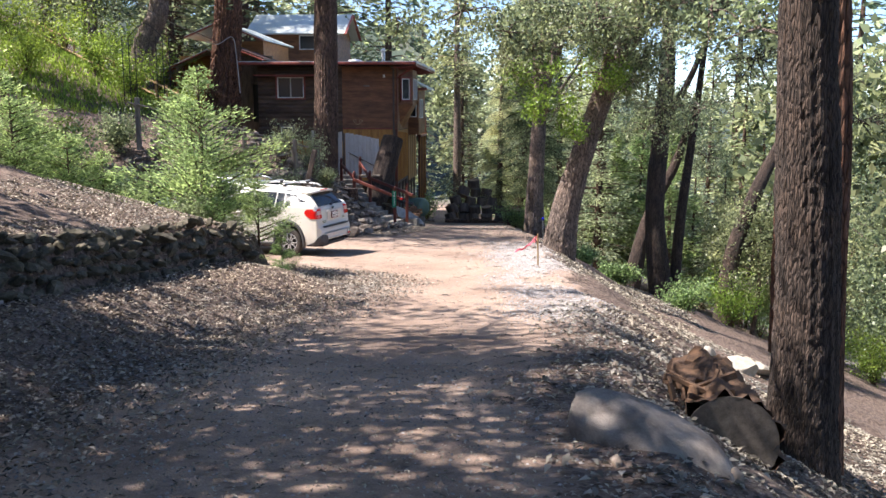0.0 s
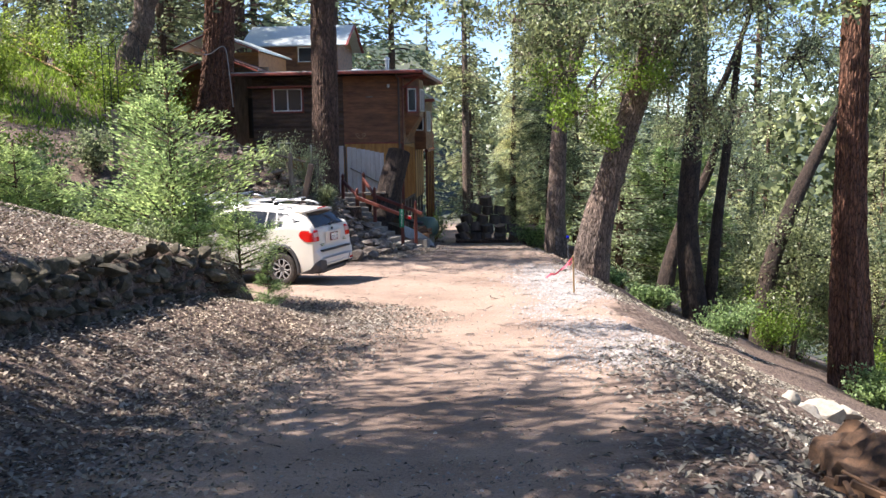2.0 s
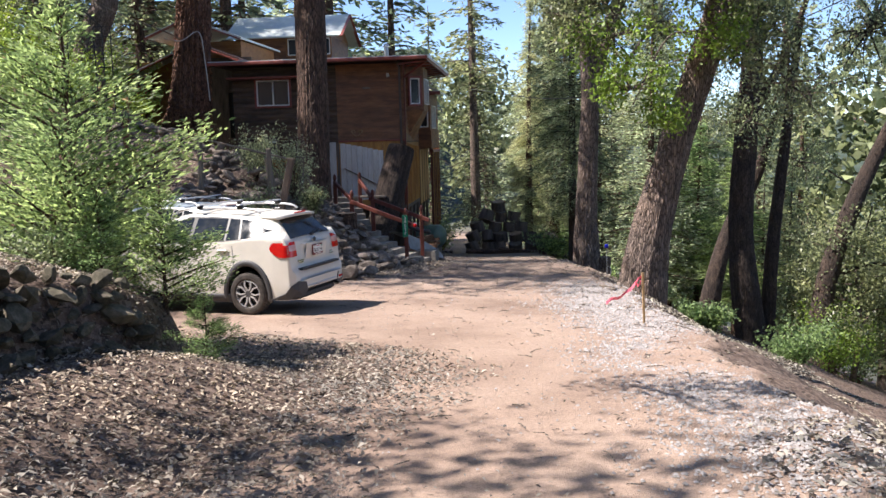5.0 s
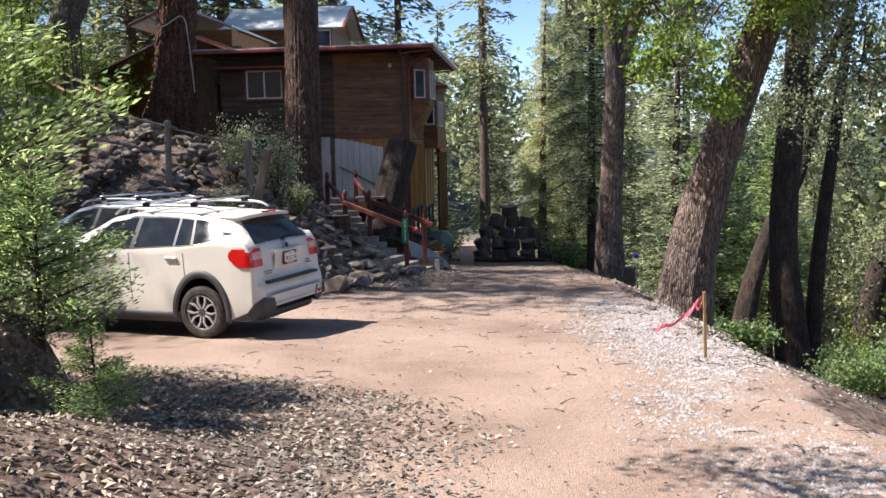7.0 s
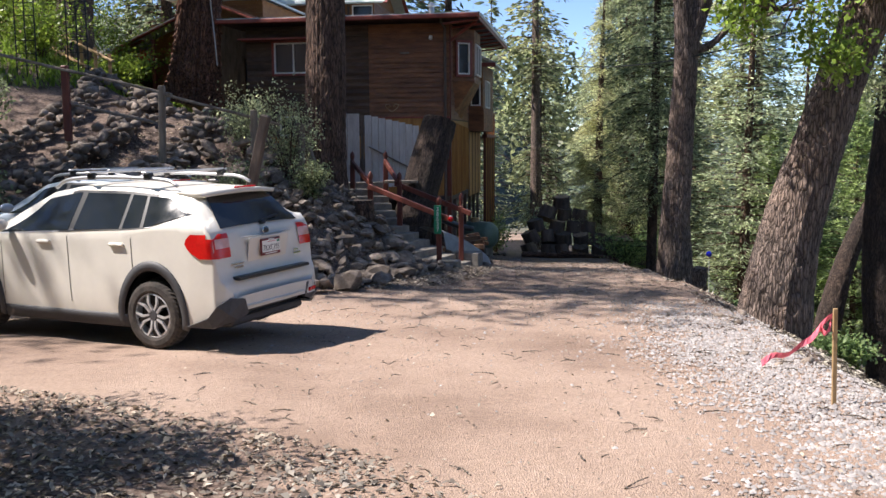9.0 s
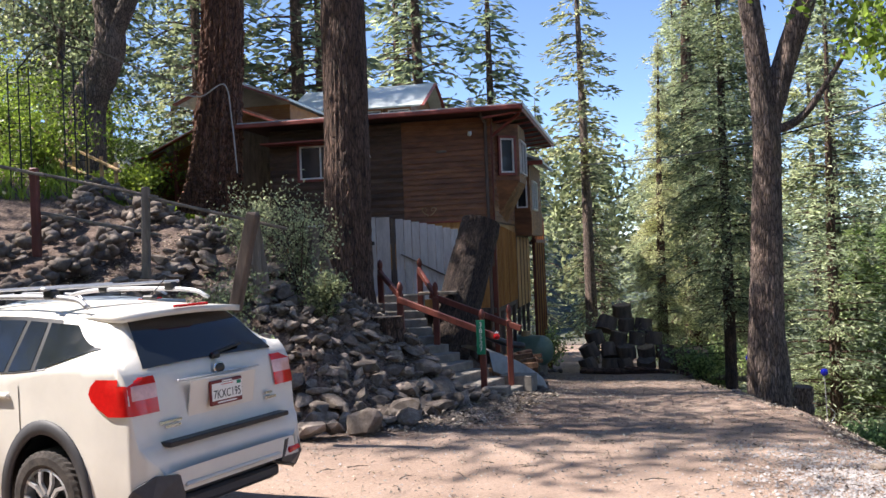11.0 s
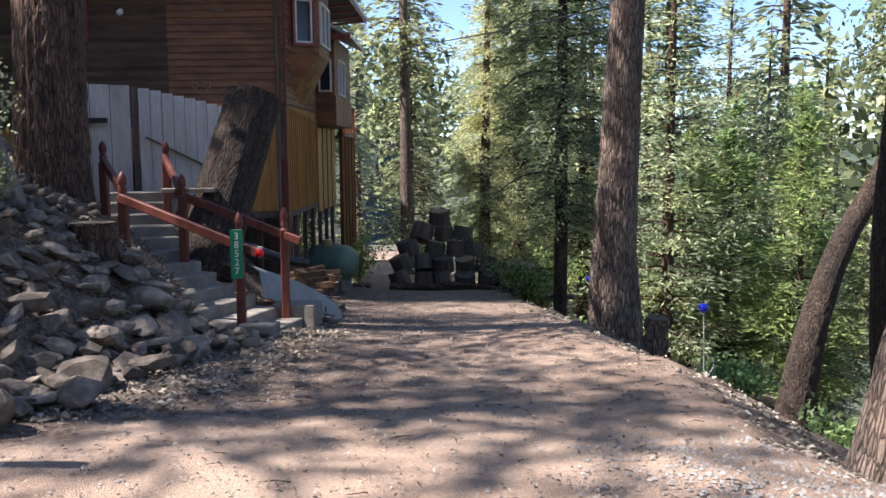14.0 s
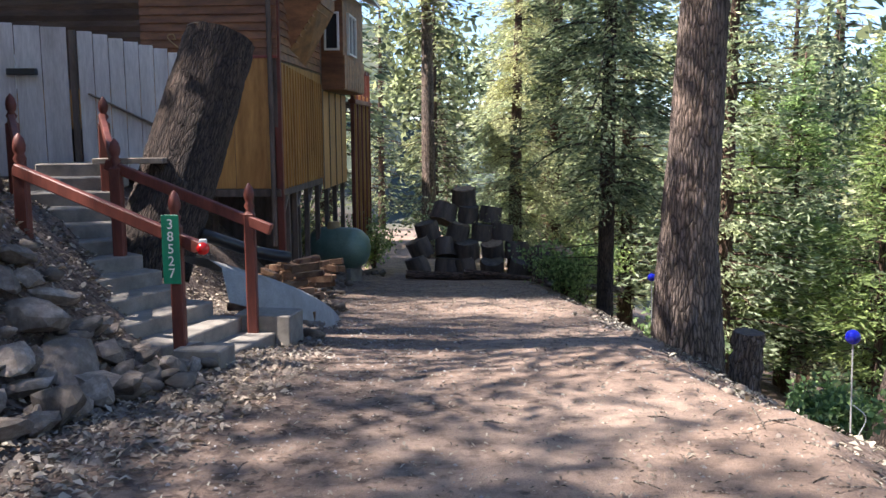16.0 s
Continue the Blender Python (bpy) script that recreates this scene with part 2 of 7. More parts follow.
M.update(
    paint=plain("white_car_paint", (0.64, 0.61, 0.55), 0.3, vary=0.05, scale=3),
    paint_blue=plain("grey_blue_car_paint", (0.35, 0.41, 0.47), 0.3, vary=0.05, scale=3),
    cladding=plain("grey_plastic_cladding", (0.045, 0.045, 0.05), 0.6),
    black=plain("black_trim", (0.012, 0.012, 0.013), 0.4),
    rubber=surface("dusty_tyre_rubber", (0.02, 0.018, 0.017), (0.09, 0.075, 0.065), 12, 0.9, fine=60),
    alloy=plain("brushed_alloy", (0.5, 0.5, 0.51), 0.35, 0.35),
    carglass=glass_dark("tinted_car_glass", (0.012, 0.015, 0.018)),
    winglass=glass_dark("window_glass", (0.03, 0.035, 0.04)),
    lampred=plain("red_lens", (0.55, 0.012, 0.01), 0.15),
    lampclear=plain("clear_lens", (0.62, 0.36, 0.33), 0.1),
    chrome=plain("chrome", (0.7, 0.7, 0.7), 0.15, 1.0),
    platewhite=plain("plate_white", (0.75, 0.75, 0.72), 0.5, vary=0.05),
    platered=plain("plate_frame_maroon", (0.16, 0.02, 0.02), 0.5),
    signgreen=plain("sign_green", (0.005, 0.19, 0.1), 0.4, vary=0.1),
    white=plain("white_paint", (0.75, 0.75, 0.72), 0.5, vary=0.08),
    tank=surface("green_tank_paint", (0.1, 0.17, 0.13), (0.2, 0.29, 0.23), 3, 0.4, fine=30, bumps=0.05),
    pink=plain("pink_ribbon", (0.8, 0.16, 0.22), 0.6),
    stakewood=surface("pale_stake_wood", (0.35, 0.22, 0.1), (0.55, 0.38, 0.2), 8, 0.8, (1, 1, 0.2)),
    blueglass=plain("cobalt_glass", (0.01, 0.015, 0.35), 0.08, vary=0.3),
    cutwood=surface("sawn_wood_end", (0.2, 0.13, 0.08), (0.45, 0.33, 0.22), 10, 0.9, fine=50),
    oldcut=surface("weathered_sawn_end", (0.05, 0.04, 0.035), (0.17, 0.145, 0.12), 7, 0.95, fine=50),
    rotwood=surface("rotting_wood", (0.035, 0.022, 0.016), (0.2, 0.11, 0.06), 9, 0.95, fine=60, dist=0.03),
    paleblock=surface("grey_stucco_slab", (0.28, 0.28, 0.27), (0.42, 0.42, 0.41), 4, 0.85),
    darkwood=surface("dark_weathered_wood", (0.06, 0.045, 0.037), (0.2, 0.15, 0.12), 6, 0.9, (1, 1, 0.2)),
    firewood=surface("split_firewood", (0.12, 0.05, 0.03), (0.42, 0.26, 0.15), 6, 0.9, vary=0.5, fine=50),
    whitestone=surface("sunlit_pale_rock", (0.36, 0.31, 0.25), (0.6, 0.54, 0.46), 5, 0.9, bumps=0.6, dist=0.03, vary=0.2),
    boulder=surface("smooth_grey_boulder", (0.13, 0.105, 0.09), (0.4, 0.35, 0.31), 3.5, 0.9, bumps=0.8, dist=0.03),
    orangewood=surface("orange_stained_siding", (0.24, 0.09, 0.025), (0.42, 0.19, 0.06), 3, 0.6, (0.4, 1, 2), fine=30, vary=0.2),
    iron=plain("black_iron", (0.015, 0.015, 0.015), 0.5),
    flower=plain("red_petals", (0.7, 0.02, 0.03), 0.6),
    gravelm=surface("pale_gravel", (0.28, 0.25, 0.24), (0.58, 0.55, 0.53), 9, 0.9, bumps=0, vary=0.45, island=True),
)


# ---- mesh helpers ----
def part(name, bm, material, parent=None, label="", smooth=False, kind=""):
    me = bpy.data.meshes.new(name)
    if isinstance(bm, bmesh.types.BMesh):
        bm.to_mesh(me)
        bm.free()
    else:
        me.from_pydata(*[a.tolist() if isinstance(a, np.ndarray) else a for a in (bm[0], [], bm[1])])
    for mt in material if isinstance(material, (list, tuple)) else [material]:
        me.materials.append(mt)
    if smooth:
        me.polygons.foreach_set("use_smooth", [True] * len(me.polygons))
    me.update()
    ob = new(name, me)
    ob.parent = parent
    return tagged(ob, label=label, kind=kind)


def thing(name, m=None, label="", category="", group="", kind=""):
    ob = new(name)
    ob.matrix_world = m if m is not None else Matrix()
    return tagged(ob, label, category, group, kind)


def add_box(bm, lo, hi, m=None, bevel=0.0):
    r = bmesh.ops.create_cube(bm, size=1)
    vs = r["verts"]
    for v in vs:
        v.co = Vector([lo[i] + (v.co[i] + 0.5) * (hi[i] - lo[i]) for i in range(3)])
    if bevel:
        es = list({e for v in vs for e in v.link_edges})
        r = bmesh.ops.bevel(bm, geom=es, offset=bevel, segments=1, affect="EDGES", profile=0.5)
        vs = list({v for f in r["faces"] for v in f.verts} | {v for v in vs if v.is_valid})
    if m is not None:
        bmesh.ops.transform(bm, matrix=m, verts=vs)
    return vs


def box(name, lo, hi, material, parent=None, label="", m=None, bevel=0.006, kind=""):
    bm = bmesh.new()
    add_box(bm, lo, hi, m, bevel)
    return part(name, bm, material, parent, label, kind=kind)


def beam_matrix(a, b):
    a, b = Vector(a), Vector(b)
    d = b - a
    return Matrix.Translation(a) @ d.to_track_quat("Z", "X").to_matrix().to_4x4(), d.length


def beam(name, a, b, w, h, material, parent=None, label="", bevel=0.005, kind=""):
    """A squared timber from a to b."""
    m, n = beam_matrix(a, b)
    return box(name, (-w / 2, -h / 2, 0), (w / 2, h / 2, n), material, parent, label, m, bevel, kind)


def catmull(pts, n):
    p = np.array(pts, float)
    q = np.vstack([2 * p[0] - p[1], p, 2 * p[-1] - p[-2]])
    out = []
    k = len(p) - 1
    for s in np.linspace(0, k, n):
        i = min(int(s), k - 1)
        t = s - i
        a, b, c, d = q[i:i + 4]
        out.append(0.5 * (2 * b + (c - a) * t + (2 * a - 5 * b + 4 * c - d) * t * t + (3 * b - a - 3 * c + d) * t ** 3))
    return np.array(out)


def tube(path, radii, seg=8, ridge=0.0, ridges=9, seed=0, cap=True):
    """Verts and faces of a tube with furrowed bark."""
    path = np.asarray(path, float)
    n = len(path)
    radii = np.interp(np.linspace(0, 1, n), np.linspace(0, 1, len(radii)), radii)
    tan = np.gradient(path, axis=0)
    tan /= np.linalg.norm(tan, axis=1)[:, None] + 1e-9
    ref = np.array([1.0, 0, 0]) if abs(tan[0][0]) < 0.8 else np.array([0, 1.0, 0])
    u = np.cross(tan, ref)
    u /= np.linalg.norm(u, axis=1)[:, None] + 1e-9
    v = np.cross(tan, u)
    a = np.linspace(0, 2 * np.pi, seg, endpoint=False)
    rng = np.random.RandomState(seed)
    r = radii[:, None] * np.ones(seg)
    if ridge:
        drift = np.cumsum(rng.normal(0, 0.09, n))
        for k in range(4):
            f = ridges * (1 + 0.37 * k)
            ph = rng.uniform(0, 6.28)
            r = r * (1 + ridge / (1 + k) * np.sin(np.round(f) * a[None, :] + ph + drift[:, None] * (2 + k)))
        r = r * (1 + ridge * 0.7 * rng.normal(0, 1, r.shape)) * (1 + 0.04 * np.sin(2 * a[None, :] + drift[:, None] * 3))
    vs = path[:, None, :] + r[:, :, None] * (np.cos(a)[None, :, None] * u[:, None, :] + np.sin(a)[None, :, None] * v[:, None, :])
    vs = vs.reshape(-1, 3)
    i, j = np.meshgrid(np.arange(n - 1), np.arange(seg), indexing="ij")
    j2 = (j + 1) % seg
    fs = np.stack([i * seg + j, (i + 1) * seg + j, (i + 1) * seg + j2, i * seg + j2], -1).reshape(-1, 4).tolist()
    if cap:
        fs += [list(range(seg)), list(range(n * seg - 1, (n - 1) * seg - 1, -1))]
    return vs, fs


def merge(parts_):
    vs, fs, k = [], [], 0
    for v, f in parts_:
        vs.append(np.asarray(v))
        fs += [[i + k for i in face] for face in f]
        k += len(v)
    return np.vstack(vs), fs


def leaves(centres, size, rng, aim=None, spread=0.9, narrow=0.5, fold=0.15):
    """One small folded leaf, two triangles, at each centre. aim: the way in which each points."""
    c = np.asarray(centres, float)
    n = len(c)
    d = rng.normal(0, 1, (n, 3)) * spread
    if aim is not None:
        d = d + aim
    d /= np.linalg.norm(d, axis=1)[:, None] + 1e-9
    s = np.cross(d, rng.normal(0, 1, (n, 3)))
    s /= np.linalg.norm(s, axis=1)[:, None] + 1e-9
    up = np.cross(d, s)
    L = (np.asarray(size) * rng.uniform(0.65, 1.35, n))[:, None]
    tip, base = c + d * L * 0.5, c - d * L * 0.5
    left = c + s * L * narrow * 0.5 + up * L * fold
    right = c - s * L * narrow * 0.5 + up * L * fold
    vs = np.stack([base, left, tip, right], 1).reshape(-1, 3)
    fs = np.arange(4 * n).reshape(n, 4)
    return vs, fs


def leaf_part(name, vs, fs, material, parent, label="", kind=""):
    me = bpy.data.meshes.new(name)
    n = len(fs)
    k = len(fs[0])
    me.vertices.add(len(vs))
    me.vertices.foreach_set("co", np.asarray(vs, np.float32).ravel())
    me.loops.add(n * k)
    me.loops.foreach_set("vertex_index", np.asarray(fs, np.int32).ravel())
    me.polygons.add(n)
    me.polygons.foreach_set("loop_start", np.arange(0, n * k, k, dtype=np.int32))
    me.materials.append(material)
    me.update(calc_edges=True)
    me.validate()
    ob = new(name, me)
    ob.parent = parent
    return tagged(ob, label=label, kind=kind)


# ---- ground ----
ROAD_Y = [-60, -6, 0, 3.1, 5.5, 7.9, 11.5, 13.6, 18.1, 21.1, 24.3, 31.8, 36, 46, 60, 120]
ROAD_Z = [4, .5, 0, -.37, -.7, -.9, -1.36, -1.59, -1.88, -2.05, -2.25, -2.75, -3.25, -4.3, -5.7, -11]
FOOT = np.array([(-5.8, -60), (-5.4, 3), (-5.2, 6), (-4.8, 10), (-4.5, 13), (-4.05, 15.5), (-3.5, 16.6), (-3.3, 17.5), (-4.2, 18.7), (-6.5, 19.9), (-9.5, 20.8), (-9.4, 27.2), (-5.6, 27.9), (-3.6, 27.5), (-2.9, 27.7),
                 (-2.3, 29.6), (-1.75, 31.4), (-1.9, 33.6), (-2.6, 37), (-2.2, 41), (-2.6, 46), (-4, 54), (-4, 120)])


def smooth(a, b, x):
    t = np.clip((x - a) / (b - a), 0, 1)
    return t * t * (3 - 2 * t)


def foot_distance(x, y):
    """Metres uphill of the foot of the bank; less than nought on the road's side."""
    x, y = np.asarray(x, float), np.asarray(y, float)
    best = np.full(np.broadcast(x, y).shape, 1e9)
    for (x0, y0), (x1, y1) in zip(FOOT[:-1], FOOT[1:]):
        dx, dy = x1 - x0, y1 - y0
        t = np.clip(((x - x0) * dx + (y - y0) * dy) / (dx * dx + dy * dy), 0, 1)
        best = np.minimum(best, np.hypot(x - x0 - t * dx, y - y0 - t * dy))
    return np.where(x < np.interp(y, FOOT[:, 1], FOOT[:, 0]), best, -best)


def right_edge(y):
    y = np.asarray(y, float)
    wave = 0.11 * np.sin(1.3 * y + 0.7) + 0.08 * np.sin(2.9 * y + 2.0) + 0.05 * np.sin(6.7 * y)
    return np.interp(y, [0, 7, 10, 14, 20, 32, 44, 60], [1.2, 1.5, 2.0, 2.45, 2.65, 2.75, 2.9, 3.2]) + wave


def height(x, y):
    x, y = np.asarray(x, float), np.asarray(y, float)
    g = np.interp(y, ROAD_Y, ROAD_Z)
    d = foot_distance(x, y)
    near = 1 - smooth(17.5, 20.5, y)
    lit = 0.58 * smooth(-1.9, 0, d) * (1 - smooth(15.5, 18.5, y)) + 0.12 * smooth(-3, 0, d) * smooth(18, 21, y)
    p = np.maximum(d, 0)
    rise_near = 0.72 * smooth(0, 0.35, p) + 0.3 * np.minimum(np.maximum(p - 0.3, 0), 60)
    rise_far = 1.25 * smooth(0, 1.7, p) + 0.47 * np.clip(p - 1.3, 0, 60)
    g = g + lit + near * rise_near + (1 - near) * rise_far
    e = np.maximum(x - right_edge(y), 0)
    drop = 0.6 * np.minimum(e, 3) - 0.12 * np.minimum(e, 0.6) + 0.4 * np.clip(e - 3, 0, 40) + 0.1 * np.clip(e - 43, 0, 160)
    g = g - drop
    far = np.hypot(x, y - 20)
    g = g + 0.13 * np.clip(far - 330, 0, 400) * smooth(0.0, 0.5, np.where(far > 1, x / np.maximum(far, 1), 0) + 0.2)
    return g


def ground_z(x, y):
    return float(height(x, y))


def build_ground():
    xs = np.concatenate([-np.geomspace(700, 16, 26), np.arange(-15.5, -8, 0.5), np.arange(-8, 8, 0.14), np.arange(8, 20, 0.6), np.geomspace(20.5, 800, 28)])
    ys = np.concatenate([-np.geomspace(500, 8, 14), np.arange(-7, 2, 0.6), np.arange(2, 40, 0.16), np.arange(40, 60, 0.5), np.geomspace(60.5, 1000, 30)])
    X, Y = np.meshgrid(xs, ys)
    Z = height(X, Y)
    rng = np.random.RandomState(3)
    for k in range(14):
        f = 0.5 * 1.35 ** k
        a, ph = rng.uniform(0, 3.14), rng.uniform(0, 6.28)
        amp = 0.028 / (1 + 0.3 * k)
        rough = 0.25 + 1.2 * smooth(-0.3, 0.5, foot_distance(X, Y)) + 1.2 * smooth(0, 1, X - right_edge(Y))
        Z = Z + amp * rough * np.sin(f * (X * np.cos(a) + Y * np.sin(a)) + ph + 1.5 * np.sin(f * 0.6 * (X * np.sin(a) - Y * np.cos(a))))
    n, m = X.shape
    vs = np.stack([X, Y, Z], -1).reshape(-1, 3)
    i, j = np.meshgrid(np.arange(n - 1), np.arange(m - 1), indexing="ij")
    fs = np.stack([i * m + j, i * m + j + 1, (i + 1) * m + j + 1, (i + 1) * m + j], -1).reshape(-1, 4)
    ob = leaf_part("ground", vs, fs, M["earth"], None, "sloping forest ground with a pale dirt drive", "structure")
    ob.data.polygons.foreach_set("use_smooth", [True] * len(fs))
    d = foot_distance(X, Y)
    lit = np.maximum(smooth(-2.9, -1.2, d) * (1 - smooth(17, 20, Y)), smooth(-0.4, 0.3, d))
    lit = np.maximum(lit, smooth(-0.1, 0.5, X - right_edge(Y)))
    lit = np.maximum(lit, 0.28 * (1 - smooth(5, 10, Y)))
    lit = np.maximum(lit, 0.62 * smooth(-1.6, -0.2, X - right_edge(Y)) * (1 - smooth(10, 16, Y)))
    lit = np.maximum(lit, 0.75 * smooth(-1.7, 0, d) * smooth(24, 27, Y))
    lit = np.maximum(lit, 0.30 * smooth(25, 29, Y) + 0.16 * smooth(-3.6, -1.2, d) * smooth(25, 29, Y))
    at = ob.data.attributes.new("litter", "FLOAT", "POINT")
    at.data.foreach_set("value", lit.ravel().astype(np.float32))
    wd = smooth(60, 120, np.hypot(X, Y - 20))
    at = ob.data.attributes.new("woods", "FLOAT", "POINT")
    at.data.foreach_set("value", wd.ravel().astype(np.float32))


build_ground()


# ---- trees ----
def big_trunk(name, base, pts, radii, material, label, category="tree", seg=44, n=90, ridge=0.014, ridges=15, seed=1, limbs=(), crown=None, foliage="oak_leaf"):
    """A trunk through the given points above its base, with limbs (points, radii), and a crown of leaves round the points of crown (x, y, z, radius, count)."""
    t = thing(name, Matrix.Translation(base), label, category)
    rel = [np.array(p) - np.array(base) for p in pts]
    part("trunk", tube(catmull(rel, n), radii, seg, ridge, ridges, seed), material, t, smooth=False)
    for k, (lp, lr) in enumerate(limbs):
        lp = [np.array(p) - np.array(base) for p in lp]
        part("limb", tube(catmull(lp, 22), lr, 12, 0.04, 5, seed + k), material, t, smooth=True)
    if crown:
        twigs(t, [(np.array(c[:3]) - np.array(base), c[3], c[4]) for c in crown], material, foliage, seed)
    return t


def twigs(t, balls, wood, foliage, seed, size=0.1, narrow=0.55):
    """Uneven clumps of leaves on fine twigs."""
    rng = np.random.RandomState(seed + 50)
    cs, wood_parts = [], []
    for c, r, count in balls:
        k = max(5, int(count / 90))
        d = rng.normal(0, 1, (k, 3))
        d /= np.linalg.norm(d, axis=1)[:, None]
        ends = c + d * (r * rng.uniform(0.3, 1.0, k) ** 0.6)[:, None] * np.array([1, 1, 0.75])
        for e in ends:
            mid = (c + e) / 2 + rng.normal(0, 0.12 * r, 3)
            wood_parts.append(tube(catmull([c, mid, e + np.array([0, 0, -0.1 * r])], 6), [0.016 * r + 0.006, 0.004], 4))
            m = int(count / k)
            s = rng.uniform(0, 1, m)[:, None]
            p = mid * (1 - s) + e * s + rng.normal(0, 0.16 * r + 0.04, (m, 3)) * np.array([1, 1, 0.8])
            cs.append(p)
    vs, fs = leaves(np.vstack(cs), size, rng, aim=np.array([0, 0, -0.5]), narrow=narrow)
    leaf_part("crown", vs, fs, M[foliage], t)
    part("twig", merge(wood_parts), wood, t, kind="stuff")


def conifer(name, h, r0, spread, seed, leaf, wood, label, first=0.15, density=1.0, droop=0.25, sz=0.34, gap=0.0, up=0.0, top=0.6, category="conifer", narrow=0.34, dead=True):
    """A conifer at the origin: a tapered trunk, branches in loose whorls, flat sprays of needles."""
    rng = np.random.RandomState(seed)
    t = thing(name, Matrix(), label, category, "forest trees")
    lean = rng.normal(0, 0.012 * h, 2)
    tp = catmull([(0, 0, -0.4), (lean[0] * 0.3, lean[1] * 0.3, h * 0.5), (lean[0], lean[1], h)], 24)
    part("trunk", tube(tp, [r0 * 1.15, r0 * 0.85, r0 * 0.5, 0.02], 12, 0.03, 7, seed), wood, t, smooth=True)
    sticks, cs, aims = [], [], []
    z = h * first
    while z < h * 0.985:
        f = (z / h - first) / (1 - first)
        reach = spread * (1 - f) ** 0.75 * (0.35 + 0.65 * min(1, f * 5 + 0.45))
        for _ in range(rng.randint(2, 5)):
            if rng.rand() < gap:
                continue
            a = rng.uniform(0, 6.283)
            L = reach * rng.uniform(0.55, 1.2)
            o = np.array([lean[0] * z / h, lean[1] * z / h, z])
            out = np.array([math.cos(a), math.sin(a), 0])
            side = np.array([-out[1], out[0], 0])
            e = o + out * L + np.array([0, 0, (up - droop) * L])
            m = o + out * L * 0.5 + np.array([0, 0, up * L * 0.5])
            path = catmull([o, m, e], 8)
            sticks.append(tube(path, [0.012 + 0.012 * L, 0.004], 4, cap=False))
            k = int(26 * density * L * (0.34 / sz) ** 1.5) + 3
            s = rng.uniform(0.12, 1, k) ** 0.8
            w = (0.28 * L * np.sin(np.clip(s, 0, 1) * 2.6) + 0.08) * rng.uniform(-1, 1, k)
            p = np.array([np.interp(s, np.linspace(0, 1, 8), path[:, i]) for i in range(3)]).T
            p = p + side * w[:, None] + np.array([0, 0, -1]) * (np.abs(w) * droop * 1.2)[:, None] + rng.normal(0, 0.05 + 0.03 * L, (k, 3))
            cs.append(p)
            aims.append(out * 0.9 + side * (np.sign(w) * 0.7)[:, None] + np.array([0, 0, up - droop]))
        z += h * rng.uniform(0.012, 0.03) * (16 / (h + 8)) + 0.04
    if dead:
        for _ in range(14):
            zz = h * rng.uniform(0.05, max(first, 0.1) + 0.1)
            a = rng.uniform(0, 6.283)
            L = rng.uniform(0.4, 1.3)
            sticks.append(tube([(0, 0, zz), (math.cos(a) * L, math.sin(a) * L, zz - 0.1 * L)], [0.015, 0.004], 4, cap=False))
    # each spray is a pair of narrow sprigs on the nearer trees, a single one elsewhere
    pts, aim = np.vstack(cs), np.vstack(aims) * 1.6
    n_fan = 2 if 0.1 < sz < 0.3 else 1
    fan = [(pts + rng.normal(0, sz * 0.3 * (n_fan - 1), pts.shape), aim + rng.normal(0, 0.4 * (n_fan - 1) + 1e-4, aim.shape)) for _ in range(n_fan)]
    vs, fs = leaves(np.vstack([a for a, _ in fan]), sz * (0.9 if n_fan > 1 else 1.0), rng, aim=np.vstack([b for _, b in fan]), spread=0.45, narrow=narrow * (0.55 if n_fan > 1 else 0.85), fold=0.06)
    crown = leaf_part("crown", vs, fs, M[leaf], t)
    part("branch", merge(sticks), wood, t, kind="stuff")
    return t


def broadleaf(name, h, r0, spread, seed, leaf, wood, label, count=9000, size=0.16, low=0.3, category="oak tree"):
    rng = np.random.RandomState(seed)
    t = thing(name, Matrix(), label, category, "forest trees")
    sway = rng.normal(0, 0.06 * h, (3, 2))
    pts = [(0, 0, -0.5), (*sway[0] * 0.4, h * 0.3), (*sway[1], h * 0.6), (*(sway[1] + sway[2]), h * 0.92)]
    path = catmull(pts, 20)
    part("trunk", tube(path, [r0 * 1.2, r0 * 0.8, r0 * 0.5, 0.04], 12, 0.03, 6, seed), wood, t, smooth=True)
    limbs, cs = [], []
    n = 16
    for k in range(n):
        f = low + (0.95 - low) * k / n
        o = np.array([np.interp(f, np.linspace(0, 1, 20), path[:, i]) for i in range(3)])
        a = k * 2.4 + rng.uniform(-0.5, 0.5)
        L = spread * (1.05 - 0.55 * abs(f - 0.55)) * rng.uniform(0.5, 1.1)
        e = o + np.array([math.cos(a) * L, math.sin(a) * L, L * rng.uniform(0.1, 0.6)])
        m = (o + e) / 2 + np.array([0, 0, -0.05 * L])
        limbs.append(tube(catmull([o, m, e], 8), [r0 * 0.28, 0.02], 5, cap=False))
        for q in range(5):
            c = o + (e - o) * rng.uniform(0.4, 1.1) + rng.normal(0, 0.16 * spread, 3)
            k2 = int(count / n / 5)
            cs.append(c + rng.normal(0, 1, (k2, 3)) * spread * np.array([0.17, 0.17, 0.12]) * rng.uniform(0.6, 1.2))
    vs, fs = leaves(np.vstack(cs), size, rng, narrow=0.6)
    leaf_part("crown", vs, fs, M[leaf], t)
    part("branch", merge(limbs), wood, t, kind="stuff")
    return t


